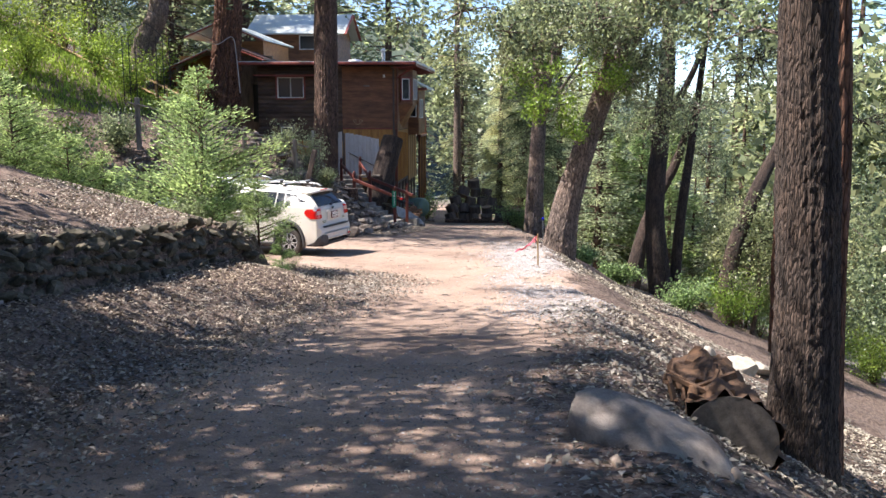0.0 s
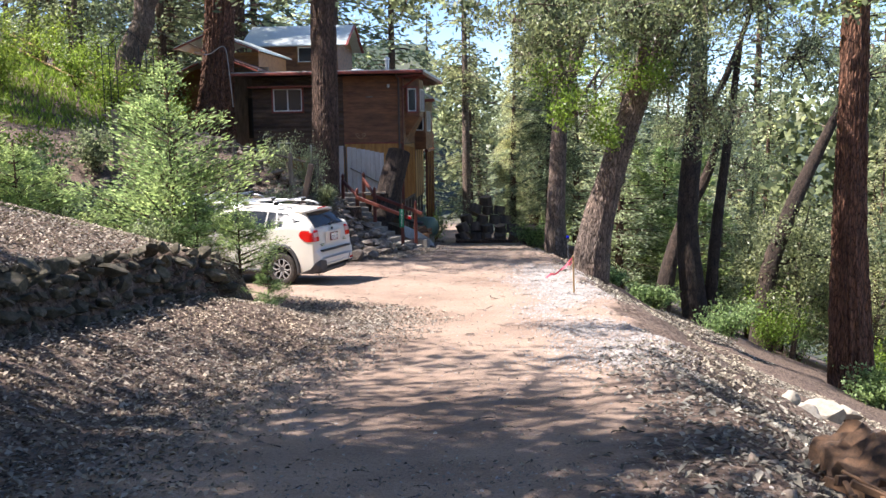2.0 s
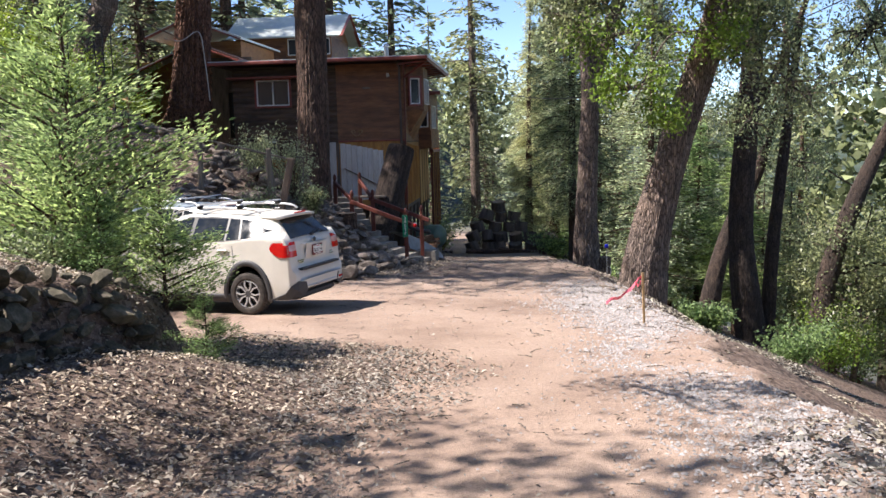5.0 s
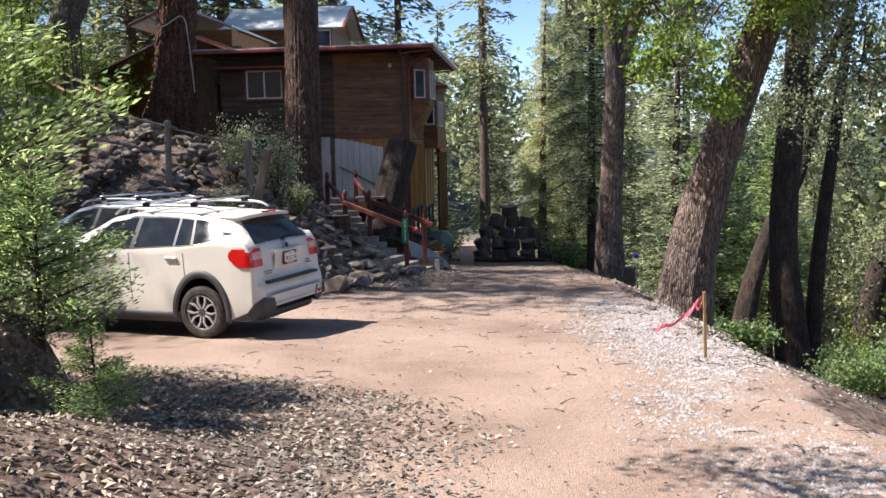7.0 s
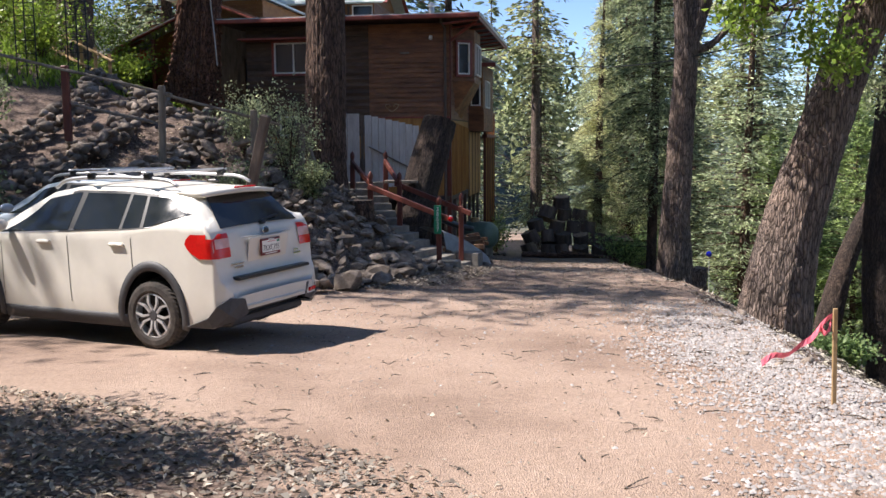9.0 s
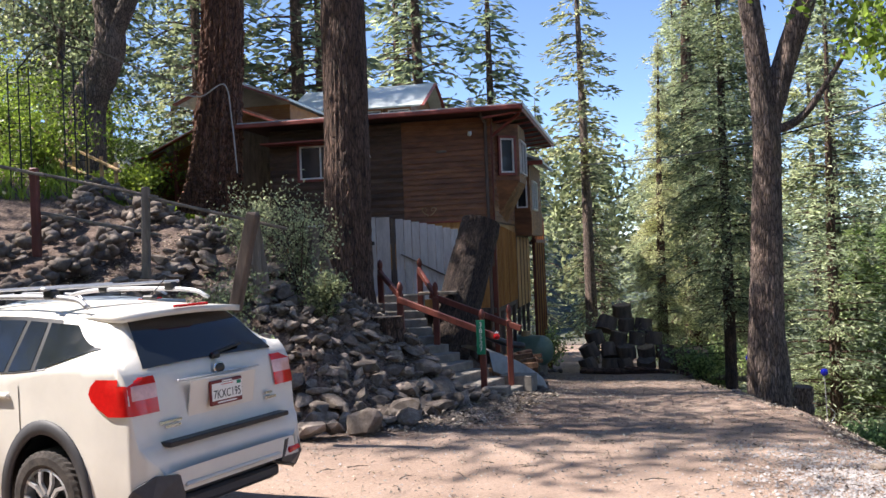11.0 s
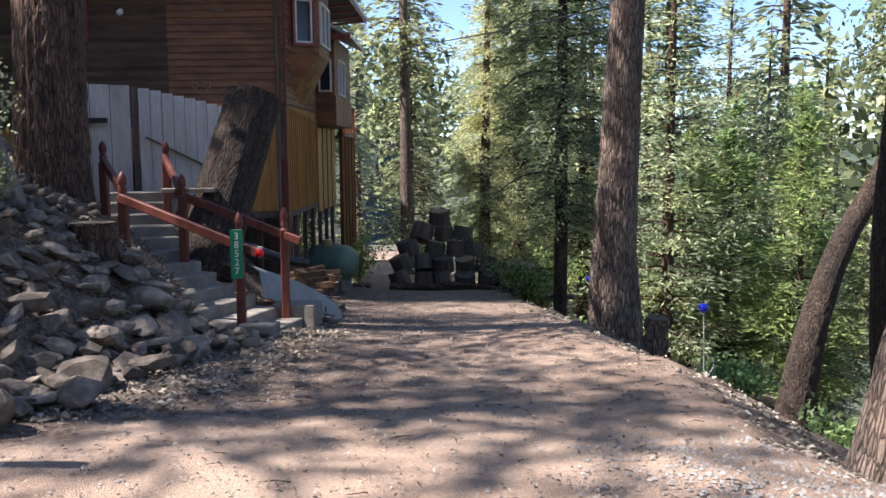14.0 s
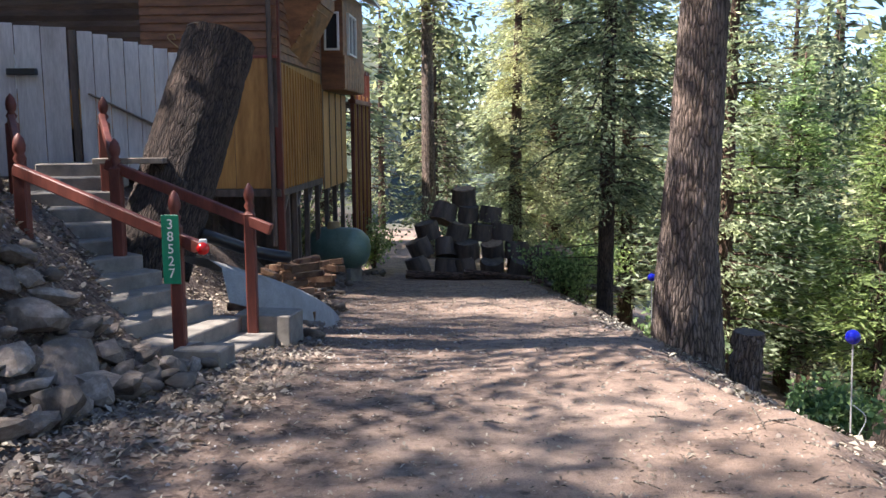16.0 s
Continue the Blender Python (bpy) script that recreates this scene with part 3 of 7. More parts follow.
def crowned(tree, h, spread, seed, leaf, wood, first, z0=0.0, density=1.0, gap=0.1, sz=0.3):
    """Gives a big tree the boughs and needles of a conifer, from the height first * h up."""
    src = conifer("crown_source", h, 0.3, spread, seed, leaf, wood, "", first, density, 0.3, gap=gap, sz=sz, dead=False)
    for o in list(src.children):
        if o.name.startswith("trunk"):
            bpy.data.objects.remove(o)
        else:
            o.parent = tree
            o.matrix_basis = Matrix.Translation((0, 0, z0))
    bpy.data.objects.remove(src)


def place(proto, x, y, scale=1.0, turn=0.0, dz=-0.15, lean=0.0):
    return copy_thing(proto, pose(x, y, ground_z(x, y) + dz, lean, 0, turn) @ Matrix.Scale(scale, 4))


# ---- standing trees by the drive ----
proto = dict(
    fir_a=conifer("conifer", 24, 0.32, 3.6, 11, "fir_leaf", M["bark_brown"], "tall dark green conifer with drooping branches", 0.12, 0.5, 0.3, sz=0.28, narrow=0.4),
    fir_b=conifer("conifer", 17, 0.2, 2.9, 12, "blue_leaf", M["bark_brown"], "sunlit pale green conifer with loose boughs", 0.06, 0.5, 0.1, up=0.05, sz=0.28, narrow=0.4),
    fir_c=conifer("conifer", 22, 0.26, 2.6, 13, "fir_leaf", M["bark_grey"], "slim conifer with a bare lower trunk", 0.38, 0.8, 0.25, gap=0.25),
    cedar_s=conifer("young_conifer", 9, 0.1, 1.9, 14, "cedar_leaf", M["bark_brown"], "young bright green conifer", 0.12, 1.0, 0.1, sz=0.24, up=0.15),
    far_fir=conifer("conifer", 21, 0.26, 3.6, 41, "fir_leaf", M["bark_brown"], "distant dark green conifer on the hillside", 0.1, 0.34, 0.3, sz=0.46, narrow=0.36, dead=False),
    far_pale=conifer("conifer", 19, 0.24, 3.6, 42, "blue_leaf", M["bark_brown"], "distant grey-green conifer on the hillside, needles paled for haze", 0.08, 0.34, 0.2, sz=0.46, narrow=0.36, dead=False),
    far_oak=broadleaf("oak_tree", 13, 0.22, 4.2, 43, "oak_leaf", M["bark_grey"], "distant oak with a rounded loose crown", 3600, 0.42),
    # unseen oak, added beside and behind the camera to darken the near drive
    oak_dense=broadleaf("oak_tree", 15, 0.24, 4.8, 24, "oak_leaf", M["bark_grey"], "live oak out of view with a dense high crown added for shade", 12000, 0.24, 0.45),
    fir_dark=conifer("conifer", 16, 0.15, 2.1, 16, "fir_leaf", M["bark_dark"], "dense dark green conifer with a thin dark trunk", 0.17, 1.15, 0.3, sz=0.17, narrow=0.4, gap=0.1),
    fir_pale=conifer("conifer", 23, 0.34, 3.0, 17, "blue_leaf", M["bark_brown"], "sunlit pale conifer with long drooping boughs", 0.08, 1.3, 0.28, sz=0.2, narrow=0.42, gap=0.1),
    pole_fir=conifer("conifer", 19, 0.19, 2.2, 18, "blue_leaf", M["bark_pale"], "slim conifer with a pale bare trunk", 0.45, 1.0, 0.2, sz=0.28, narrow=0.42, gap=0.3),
    # stands out of view; added only to dapple the drive with shade
    shade_fir=conifer("conifer", 20, 0.2, 4.6, 15, "fir_leaf", M["bark_brown"], "tall conifer out of view, long bare trunk, high crown added for shade", 0.5, 0.6, 0.25, gap=0.45),
    oak_a=broadleaf("oak_tree", 15, 0.22, 4.2, 21, "oak_leaf", M["bark_grey"], "live oak with a loose crown of small leaves", 8600, 0.24),
    oak_b=broadleaf("oak_tree", 11, 0.16, 3.4, 22, "oak_leaf", M["bark_grey"], "slender oak with a thin crown", 7000, 0.2, 0.35),
)
big_trunk("leaning_oak", (3.34, 26.4, -2.75), [(3.4, 26.4, -3.1), (3.62, 26.4, -1.47), (3.95, 26.4, -0.22), (4.27, 26.4, 0.86), (4.6, 26.4, 1.82), (5.2, 26.3, 3.6), (5.6, 26.0, 6.5)],
          [0.54, 0.4, 0.34, 0.31, 0.3, 0.27, 0.22], M["bark_grey"], "large leaning oak with furrowed grey-brown bark beside the drive", "oak tree", seed=2,
          limbs=[([(4.5, 26.4, 1.9), (4.6, 25.4, 3.2), (4.0, 24.0, 4.3)], [0.2, 0.05]), ([(4.9, 26.4, 2.8), (6.2, 26.5, 4.4), (7.5, 26.0, 5.6)], [0.22, 0.05]), ([(5.2, 26.3, 3.6), (4.2, 27.2, 5.0), (3.2, 27.5, 6.3)], [0.18, 0.04])],
          crown=[(4.0, 24.6, 3.9, 1.4, 3600), (5.3, 25.5, 4.6, 1.6, 3600), (7.2, 26, 4.9, 1.8, 3800), (3.2, 26.8, 4.4, 1.5, 3800), (5.5, 26, 7.2, 2.2, 3600), (2.3, 26.2, 3.6, 1.1, 2600), (5.8, 26.6, 3.0, 1.1, 2200)])
big_trunk("forked_oak", (3.54, 34.8, -3.4), [(3.6, 34.8, -3.75), (3.57, 34.8, -2.06), (3.62, 34.8, -0.82), (3.66, 34.8, 0.39), (3.72, 34.8, 1.9), (3.6, 34.8, 3.4), (3.35, 34.8, 6), (3.1, 34.6, 10)],
          [0.46, 0.335, 0.29, 0.275, 0.265, 0.22, 0.18, 0.1], M["bark_grey"], "tall forked oak with furrowed grey bark beside the drive", "oak tree", seed=3,
          limbs=[([(3.72, 34.8, 2.0), (4.15, 34.8, 3.4), (4.7, 34.6, 5.2), (5.0, 34.5, 8)], [0.24, 0.2, 0.1]), ([(3.72, 34.8, 1.9), (4.4, 34.7, 2.2), (5.2, 34.4, 3.4)], [0.11, 0.04])],
          crown=[(5.0, 34.4, 6.0, 1.9, 2200), (3.2, 34.8, 8.0, 2.4, 2600), (5.6, 34.2, 3.8, 1.2, 1200)])
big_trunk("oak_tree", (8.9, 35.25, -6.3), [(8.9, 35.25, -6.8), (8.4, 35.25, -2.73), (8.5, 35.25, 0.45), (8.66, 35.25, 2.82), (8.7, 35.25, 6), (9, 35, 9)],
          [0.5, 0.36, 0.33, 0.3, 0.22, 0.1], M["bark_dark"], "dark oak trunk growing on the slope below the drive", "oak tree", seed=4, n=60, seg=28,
          limbs=[([(8.6, 35.25, 1.0), (9.6, 35, 3), (10.5, 34.5, 6)], [0.16, 0.05]), ([(9.3, 35.5, -6.6), (9.5, 35.6, -3), (9.8, 35.6, 0), (10.1, 35.3, 4)], [0.26, 0.2, 0.16, 0.1])],
          crown=[(8.5, 34.5, 5.2, 2.3, 2600), (10.6, 34.5, 5.5, 2.4, 2600), (12, 35, 3.5, 2, 2000), (9, 35, 9, 2.5, 2400)])
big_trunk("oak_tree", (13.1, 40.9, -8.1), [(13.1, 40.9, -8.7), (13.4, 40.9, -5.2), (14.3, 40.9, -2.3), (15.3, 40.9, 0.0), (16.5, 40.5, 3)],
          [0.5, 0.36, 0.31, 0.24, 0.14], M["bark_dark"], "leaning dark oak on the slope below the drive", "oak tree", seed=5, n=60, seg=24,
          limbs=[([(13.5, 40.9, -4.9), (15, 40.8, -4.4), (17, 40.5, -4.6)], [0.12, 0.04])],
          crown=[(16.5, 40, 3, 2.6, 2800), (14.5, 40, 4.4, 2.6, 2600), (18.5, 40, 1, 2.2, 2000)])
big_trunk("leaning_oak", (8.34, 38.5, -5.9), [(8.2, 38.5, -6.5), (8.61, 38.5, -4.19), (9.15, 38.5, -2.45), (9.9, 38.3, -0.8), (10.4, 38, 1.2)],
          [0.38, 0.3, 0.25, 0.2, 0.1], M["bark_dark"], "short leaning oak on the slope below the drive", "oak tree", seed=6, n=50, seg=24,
          crown=[(10.2, 37.8, 1.4, 1.7, 2200), (11, 37.5, -0.4, 1.4, 1500)])
ecedar = big_trunk("tall_cedar", (10.9, 27.2, -6.1), [(10.9, 27.2, -6.6), (10.6, 27.2, -2), (10.56, 27.2, 1.14), (10.5, 27.2, 4.15), (10.4, 27.2, 9), (10.3, 27.2, 16)],
          [0.6, 0.42, 0.35, 0.32, 0.28, 0.15], M["bark_cedar"], "tall cedar with reddish stringy bark on the slope", "cedar tree", seed=7, seg=48, ridge=0.05, ridges=19)
fir = big_trunk("tall_fir", (-4.35, 33.3, -1.35), [(-4.37, 33.3, -1.7), (-4.37, 33.3, -0.6), (-4.3, 33.3, 2), (-4.26, 33.3, 6), (-4.2, 33.3, 12), (-4.2, 33.3, 22)],
          [0.62, 0.49, 0.435, 0.4, 0.34, 0.15], M["bark_brown"], "massive fir with thick dark furrowed bark above the stone steps", "fir tree", seed=8, seg=60, n=110, ridge=0.016, ridges=25)
cedar = big_trunk("old_cedar", (-10.0, 40.6, 1.6), [(-10.0, 40.6, 1.1), (-9.82, 40.6, 2.2), (-9.6, 40.6, 4.5), (-9.42, 40.6, 8), (-9.4, 40.6, 20)],
          [0.9, 0.74, 0.6, 0.52, 0.3], M["bark_cedar"], "old cedar with deep stringy reddish bark beside the cabin", "cedar tree", seed=9, seg=90, n=110, ridge=0.05, ridges=23)
big_trunk("oak_tree", (-12.6, 39.5, 3.2), [(-13.1, 39.5, 2.4), (-12.9, 39.5, 4.2), (-12.2, 39.5, 5.8), (-12.4, 39.5, 7.6), (-12.8, 39.5, 10)],
          [0.62, 0.5, 0.42, 0.3, 0.2], M["bark_grey"], "dark twisted oak on the terraced bank", "oak tree", seed=10, n=60, seg=28,
          limbs=[([(-12.3, 39.5, 5.8), (-11.3, 39.3, 7.4), (-10.8, 39, 9.5)], [0.33, 0.2, 0.1])],
          crown=[(-12.5, 38.5, 8.8, 2.2, 3000), (-10.8, 38.5, 9.5, 2, 2600), (-14.5, 38.5, 8, 2, 2600)])

for x, y, kind, s, a in [
        (4.15, 42.0, "fir_dark", 1.0, 0), (3.0, 48.0, "fir_pale", 0.5, 40), (4.4, 51.0, "fir_pale", 0.95, 100),  (6.5, 50, "fir_b", 0.9, 200), (4.5, 55, "fir_b", 1.0, 10),
        (-9, 70, "fir_a", 0.9, 90), (1.5, 72, "fir_a", 0.8, 130), (9, 60, "fir_b", 0.95, 30),
        (10, 52, "fir_c", 0.9, 50), (10.5, 47.9, "cedar_s", 1.05, 0), (9.2, 47.5, "cedar_s", 0.9, 70), (11.5, 45, "cedar_s", 1.1, 110), (13.5, 48, "fir_b", 0.75, 20),
        (16, 46, "cedar_s", 1.2, 30), (17, 54, "fir_b", 0.9, 70), (21, 50, "oak_a", 0.9, 0), (15, 44, "oak_b", 0.9, 0), (18, 41, "oak_a", 0.85, 40), (11, 53, "oak_a", 0.8, 80),
        (16, 30, "oak_a", 0.85, 120), (20, 34, "cedar_s", 1.3, 150), (22, 28, "oak_a", 1.0, 180), (14.5, 23, "cedar_s", 0.9, 0), (24, 42, "fir_b", 0.8, 90), (19, 60, "fir_a", 0.8, 45),
        (27, 52, "oak_a", 1.1, 15), (30, 36, "oak_a", 1.2, 75), (26, 62, "fir_b", 1.0, 60), (33, 58, "fir_a", 0.9, 100), (17, 50, "oak_b", 1.1, 200),
        (-17, 57, "fir_a", 1.1, 120), (-20, 52, "fir_a", 1.3, 160), (-13, 64, "fir_a", 1.1, 200), (-25, 58, "fir_a", 1.2, 240),
        (-18, 47, "oak_a", 0.8, 0), (-27, 50, "fir_a", 1.1, 0), (-30, 42, "fir_a", 1.2, 0),
        (9.5, 53, "pole_fir", 1.0, 0), 
        # the three shade firs are unseen, added left of the view as shadow casters
        (-14, 26.8, "shade_fir", 1.3, 200), (-20, 34.0, "shade_fir", 1.4, 20), (-16.5, 29.5, "shade_fir", 1.0, 300), (25, 60, "oak_a", 2.6, 75), (30, 66, "fir_b", 2.7, 50), (24, 74, "fir_a", 2.5, 95), (36, 68, "oak_a", 2.8, 100), (31, 54, "oak_a", 2.6, 33), (-8, 67, "far_fir", 1.5, 15), (-13, 60, "far_fir", 1.45, 85), (-18, 62, "far_fir", 1.5, 155), (-4.5, 74, "far_fir", 1.4, 215), (-10.5, 74, "far_pale", 1.5, 5), (11, 49.5, "fir_b", 0.8, 70), (21, 63, "fir_b", 1.5, 10), (9, 72, "fir_b", 1.4, 10), (16.5, 75, "fir_b", 1.2, 50), (19.5, 66, "fir_b", 1.5, 15), (15.5, 58, "fir_b", 1.1, 75), (25, 70, "fir_a", 1.4, 50),
        (-21, 22, "oak_a", 0.9, 140), (-24, 15, "fir_a", 0.9, 20), (-26, 27, "fir_a", 0.9, 60), (-27, 33, "fir_a", 1.0, 60), (0.9, 57, "fir_c", 1.0, 0), (-7.5, 6.5, "oak_a", 0.75, 30), (-11, 5, "oak_a", 0.9, 200),
        (20, 45, "fir_b", 1.1, 10), (24, 54, "fir_b", 1.2, 60), (30, 47, "fir_a", 1.15, 110), (28, 40, "oak_a", 1.3, 30), (36, 44, "fir_b", 1.3, 210), (34, 70, "fir_a", 1.3, 31), (40, 56, "fir_b", 1.3, 99),
        (8, 46, "fir_b", 0.9, 55), (7, 66, "fir_b", 1.15, 22), (14.5, 41, "oak_b", 1.0, 66), (21.5, 39, "oak_a", 1.05, 12),
        # mostly out of view: canopy added to shade the start of the drive
        (-9.5, 9.2, "oak_a", 0.85, 100), (-16, 8, "fir_a", 0.9, 0), (-9, 2, "oak_a", 0.95, 50), (-14, -2, "fir_a", 0.9, 60), (-7, -5, "oak_a", 1.0, 0), (-3, -9, "oak_a", 1.0, 80), (5, -8, "oak_a", 0.9, 160), (-6.5, 0.5, "oak_dense", 1.0, 120), (-5, -5, "oak_dense", 1.05, 10), (3.5, -4, "oak_dense", 1.0, 300), (9, 1, "oak_a", 0.9, 20), (9, 12, "oak_b", 0.9, 45), (12.5, 16, "oak_a", 0.85, 75)]:
    if math.hypot(x, y - 12) > 48:
        kind = {"fir_a": "far_fir", "fir_b": "far_pale", "oak_a": "far_oak"}.get(kind, kind)
    place(proto[kind], x, y, s * (0.68 if x > 12.4 and y > 20 else 1), a)
# ---- far woods ----
rng = np.random.RandomState(8)
for k in range(56):
    a = rng.uniform(-1.0, 1.25)
    d = rng.uniform(68, 150)
    x, y = d * math.sin(a), 15 + d * math.cos(a)
    place(proto[["far_fir", "far_pale", "far_pale", "far_oak", "far_fir"][k % 5]], x, y, rng.uniform(0.8, 1.25) * (0.72 if a > 0.2 else 1), rng.uniform(0, 360))
# the cedar at the drive's near edge; its shade is put into the dark bark colour
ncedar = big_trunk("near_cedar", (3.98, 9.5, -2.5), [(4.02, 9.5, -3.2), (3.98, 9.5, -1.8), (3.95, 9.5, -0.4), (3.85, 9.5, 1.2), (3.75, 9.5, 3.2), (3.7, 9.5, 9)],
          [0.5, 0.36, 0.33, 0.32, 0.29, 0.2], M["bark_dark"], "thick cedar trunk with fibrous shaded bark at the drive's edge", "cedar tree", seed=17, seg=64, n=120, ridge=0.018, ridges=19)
big_trunk("slim_cedar", (4.55, 10.2, -2.8), [(4.6, 10.2, -3.4), (4.52, 10.2, -1), (4.45, 10.2, 1.5), (4.3, 10.2, 4), (4.3, 10.2, 9)], [0.24, 0.18, 0.16, 0.14, 0.1], M["bark_cedar"], "narrow dark cedar stem beside a thicker trunk", "cedar tree", seed=18, seg=28, n=60, ridge=0.035)
crowned(fir, 24, 4.4, 81, "fir_leaf", M["bark_brown"], 0.30, 0.0, 0.5, 0.45)
crowned(cedar, 24, 4.0, 82, "fir_leaf", M["bark_brown"], 0.36, 0.0, 0.8, 0.2)
crowned(ecedar, 24, 3.4, 83, "cedar_leaf", M["bark_brown"], 0.42, 0.0, 0.8, 0.2)
crowned(ncedar, 16, 2.4, 84, "fir_leaf", M["bark_brown"], 0.42, 0.0, 0.8, 0.3)


# ---- saplings, boughs and brush ----
sap = conifer("young_cedar", 3.3, 0.045, 1.75, 31, "cedar_leaf", M["bark_brown"], "bushy young cedar with bright green sprays on the leaf-covered bank", 0.12, 1.25, 0.0, sz=0.085, up=0.42, gap=0.25, category="young tree", narrow=0.34, dead=False)
sap2 = conifer("young_cedar", 2.5, 0.04, 1.5, 32, "cedar_leaf", M["bark_brown"], "low spreading young cedar with green sprays on the bank", 0.08, 1.2, 0.03, sz=0.085, up=0.36, gap=0.2, category="young tree", narrow=0.34, dead=False)
for x, y, p, s, a in [(-4.95, 18.4, sap, 1.08, 0), (-5.2, 18.9, sap2, 0.8, 100), (-3.6, 17.3, sap2, 0.55, 200), (-4.3, 17.4, sap2, 0.42, 20), (-3.1, 17.0, sap2, 0.3, 140), (-7.6, 20.0, sap, 0.75, 60), (-8.1, 19.4, sap2, 0.9, 80),
                      (-8.9, 18.6, sap2, 1.0, 30), (-6.3, 19.6, sap2, 0.5, 170), (-10.0, 20.5, sap, 1.2, 200), (-10.4, 17.0, sap, 1.3, 10)]:
    place(p, x, y, s, a, -0.05)
for p in (sap, sap2):
    for o in (*p.children_recursive, p):
        bpy.data.objects.remove(o)


def bough(label, root, tip, balls, foliage, seed, size=0.09):
    t = thing("hanging_bough", Matrix.Translation(root), label, "branch")
    mid = (np.array(root) + np.array(tip)) / 2 + np.array([0, 0, 0.5])
    part("limb", tube(catmull([np.zeros(3), mid - np.array(root), np.array(tip) - np.array(root)], 16), [0.03, 0.01], 7), M["bark_grey"], t, smooth=True)
    twigs(t, [(np.array(b[:3]) - np.array(root), b[3], b[4]) for b in balls], M["bark_grey"], foliage, seed, size)


bough("leafy oak bough hanging over the drive", (-3.5, 20, 7.5), (0.8, 15.5, 3.6), [(0.3, 15.5, 3.2, 0.9, 700), (1.1, 15.8, 2.9, 0.6, 380), (-0.8, 15.6, 3.1, 0.7, 420), (-2.4, 15.6, 3.9, 1.1, 800), (2.0, 16.2, 3.6, 0.8, 420)], "oak_leaf", 71)
bough("dark oak bough hanging over the drive", (6.2, 13.5, 6.5), (3.4, 12.6, 3.0), [(3.6, 12.4, 2.9, 0.9, 650), (4.4, 12.8, 2.7, 0.9, 650), (5.3, 13.2, 3.6, 1.1, 700), (3.0, 12.9, 3.7, 0.9, 450)], "oak_leaf", 72)
bough("bright young leaves on a low oak bough", (4.3, 25.4, 2.6), (2.9, 24.6, 1.2), [(2.9, 24.8, 1.5, 0.9, 900), (3.6, 25.0, 0.9, 0.7, 600), (2.6, 25.1, 2.5, 1.0, 900), (4.3, 25.0, 2.6, 1.0, 900)], "lime_leaf", 73)
bough("sunlit oak bough with small leaves", (4.6, 26.2, 3.4), (1.9, 25.4, 2.9), [(1.9, 25.4, 2.9, 1.0, 900), (1.5, 25.8, 3.8, 1.1, 900), (5.4, 25.6, 2.4, 1.0, 900), (6.2, 25.8, 1.6, 1.1, 1000)], "oak_leaf", 74)
bough("leafy oak bough high beside the drive", (8.6, 33, 4.5), (6.4, 31.4, 2.8), [(6.5, 31.5, 2.7, 1.5, 1400), (7.6, 32, 3.6, 1.5, 1400), (7.2, 31, 0.9, 1.2, 1000), (9.0, 31.6, 1.6, 1.5, 1300)], "oak_leaf", 75)


def shrub(name, x, y, r, h, leaf, seed, label, count=2500, size=0.05, dz=0.0):
    t = thing(name, Matrix.Translation((x, y, ground_z(x, y) + dz)), label, "shrub")
    rng = np.random.RandomState(seed)
    stems, cs = [], []
    for k in range(16):
        a, b = rng.uniform(0, 6.28), rng.uniform(0.2, 1.0)
        e = np.array([math.cos(a) * r * b, math.sin(a) * r * b, h * rng.uniform(0.55, 1.1)])
        path = catmull([(0, 0, -0.05), e * np.array([0.4, 0.4, 0.6]), e], 7)
        stems.append(tube(path, [0.014, 0.004], 4, cap=False))
        m = count // 16
        s = rng.uniform(0.25, 1.05, m)
        p = np.array([np.interp(s, np.linspace(0, 1, 7), path[:, i]) for i in range(3)]).T
        cs.append(p + rng.normal(0, 0.10 * r + 0.03, (m, 3)))
    vs, fs = leaves(np.vstack(cs), size, rng, narrow=0.6)
    leaf_part("foliage", vs, fs, M[leaf], t)
    part("stem", merge(stems), M["bark_brown"], t, kind="stuff")


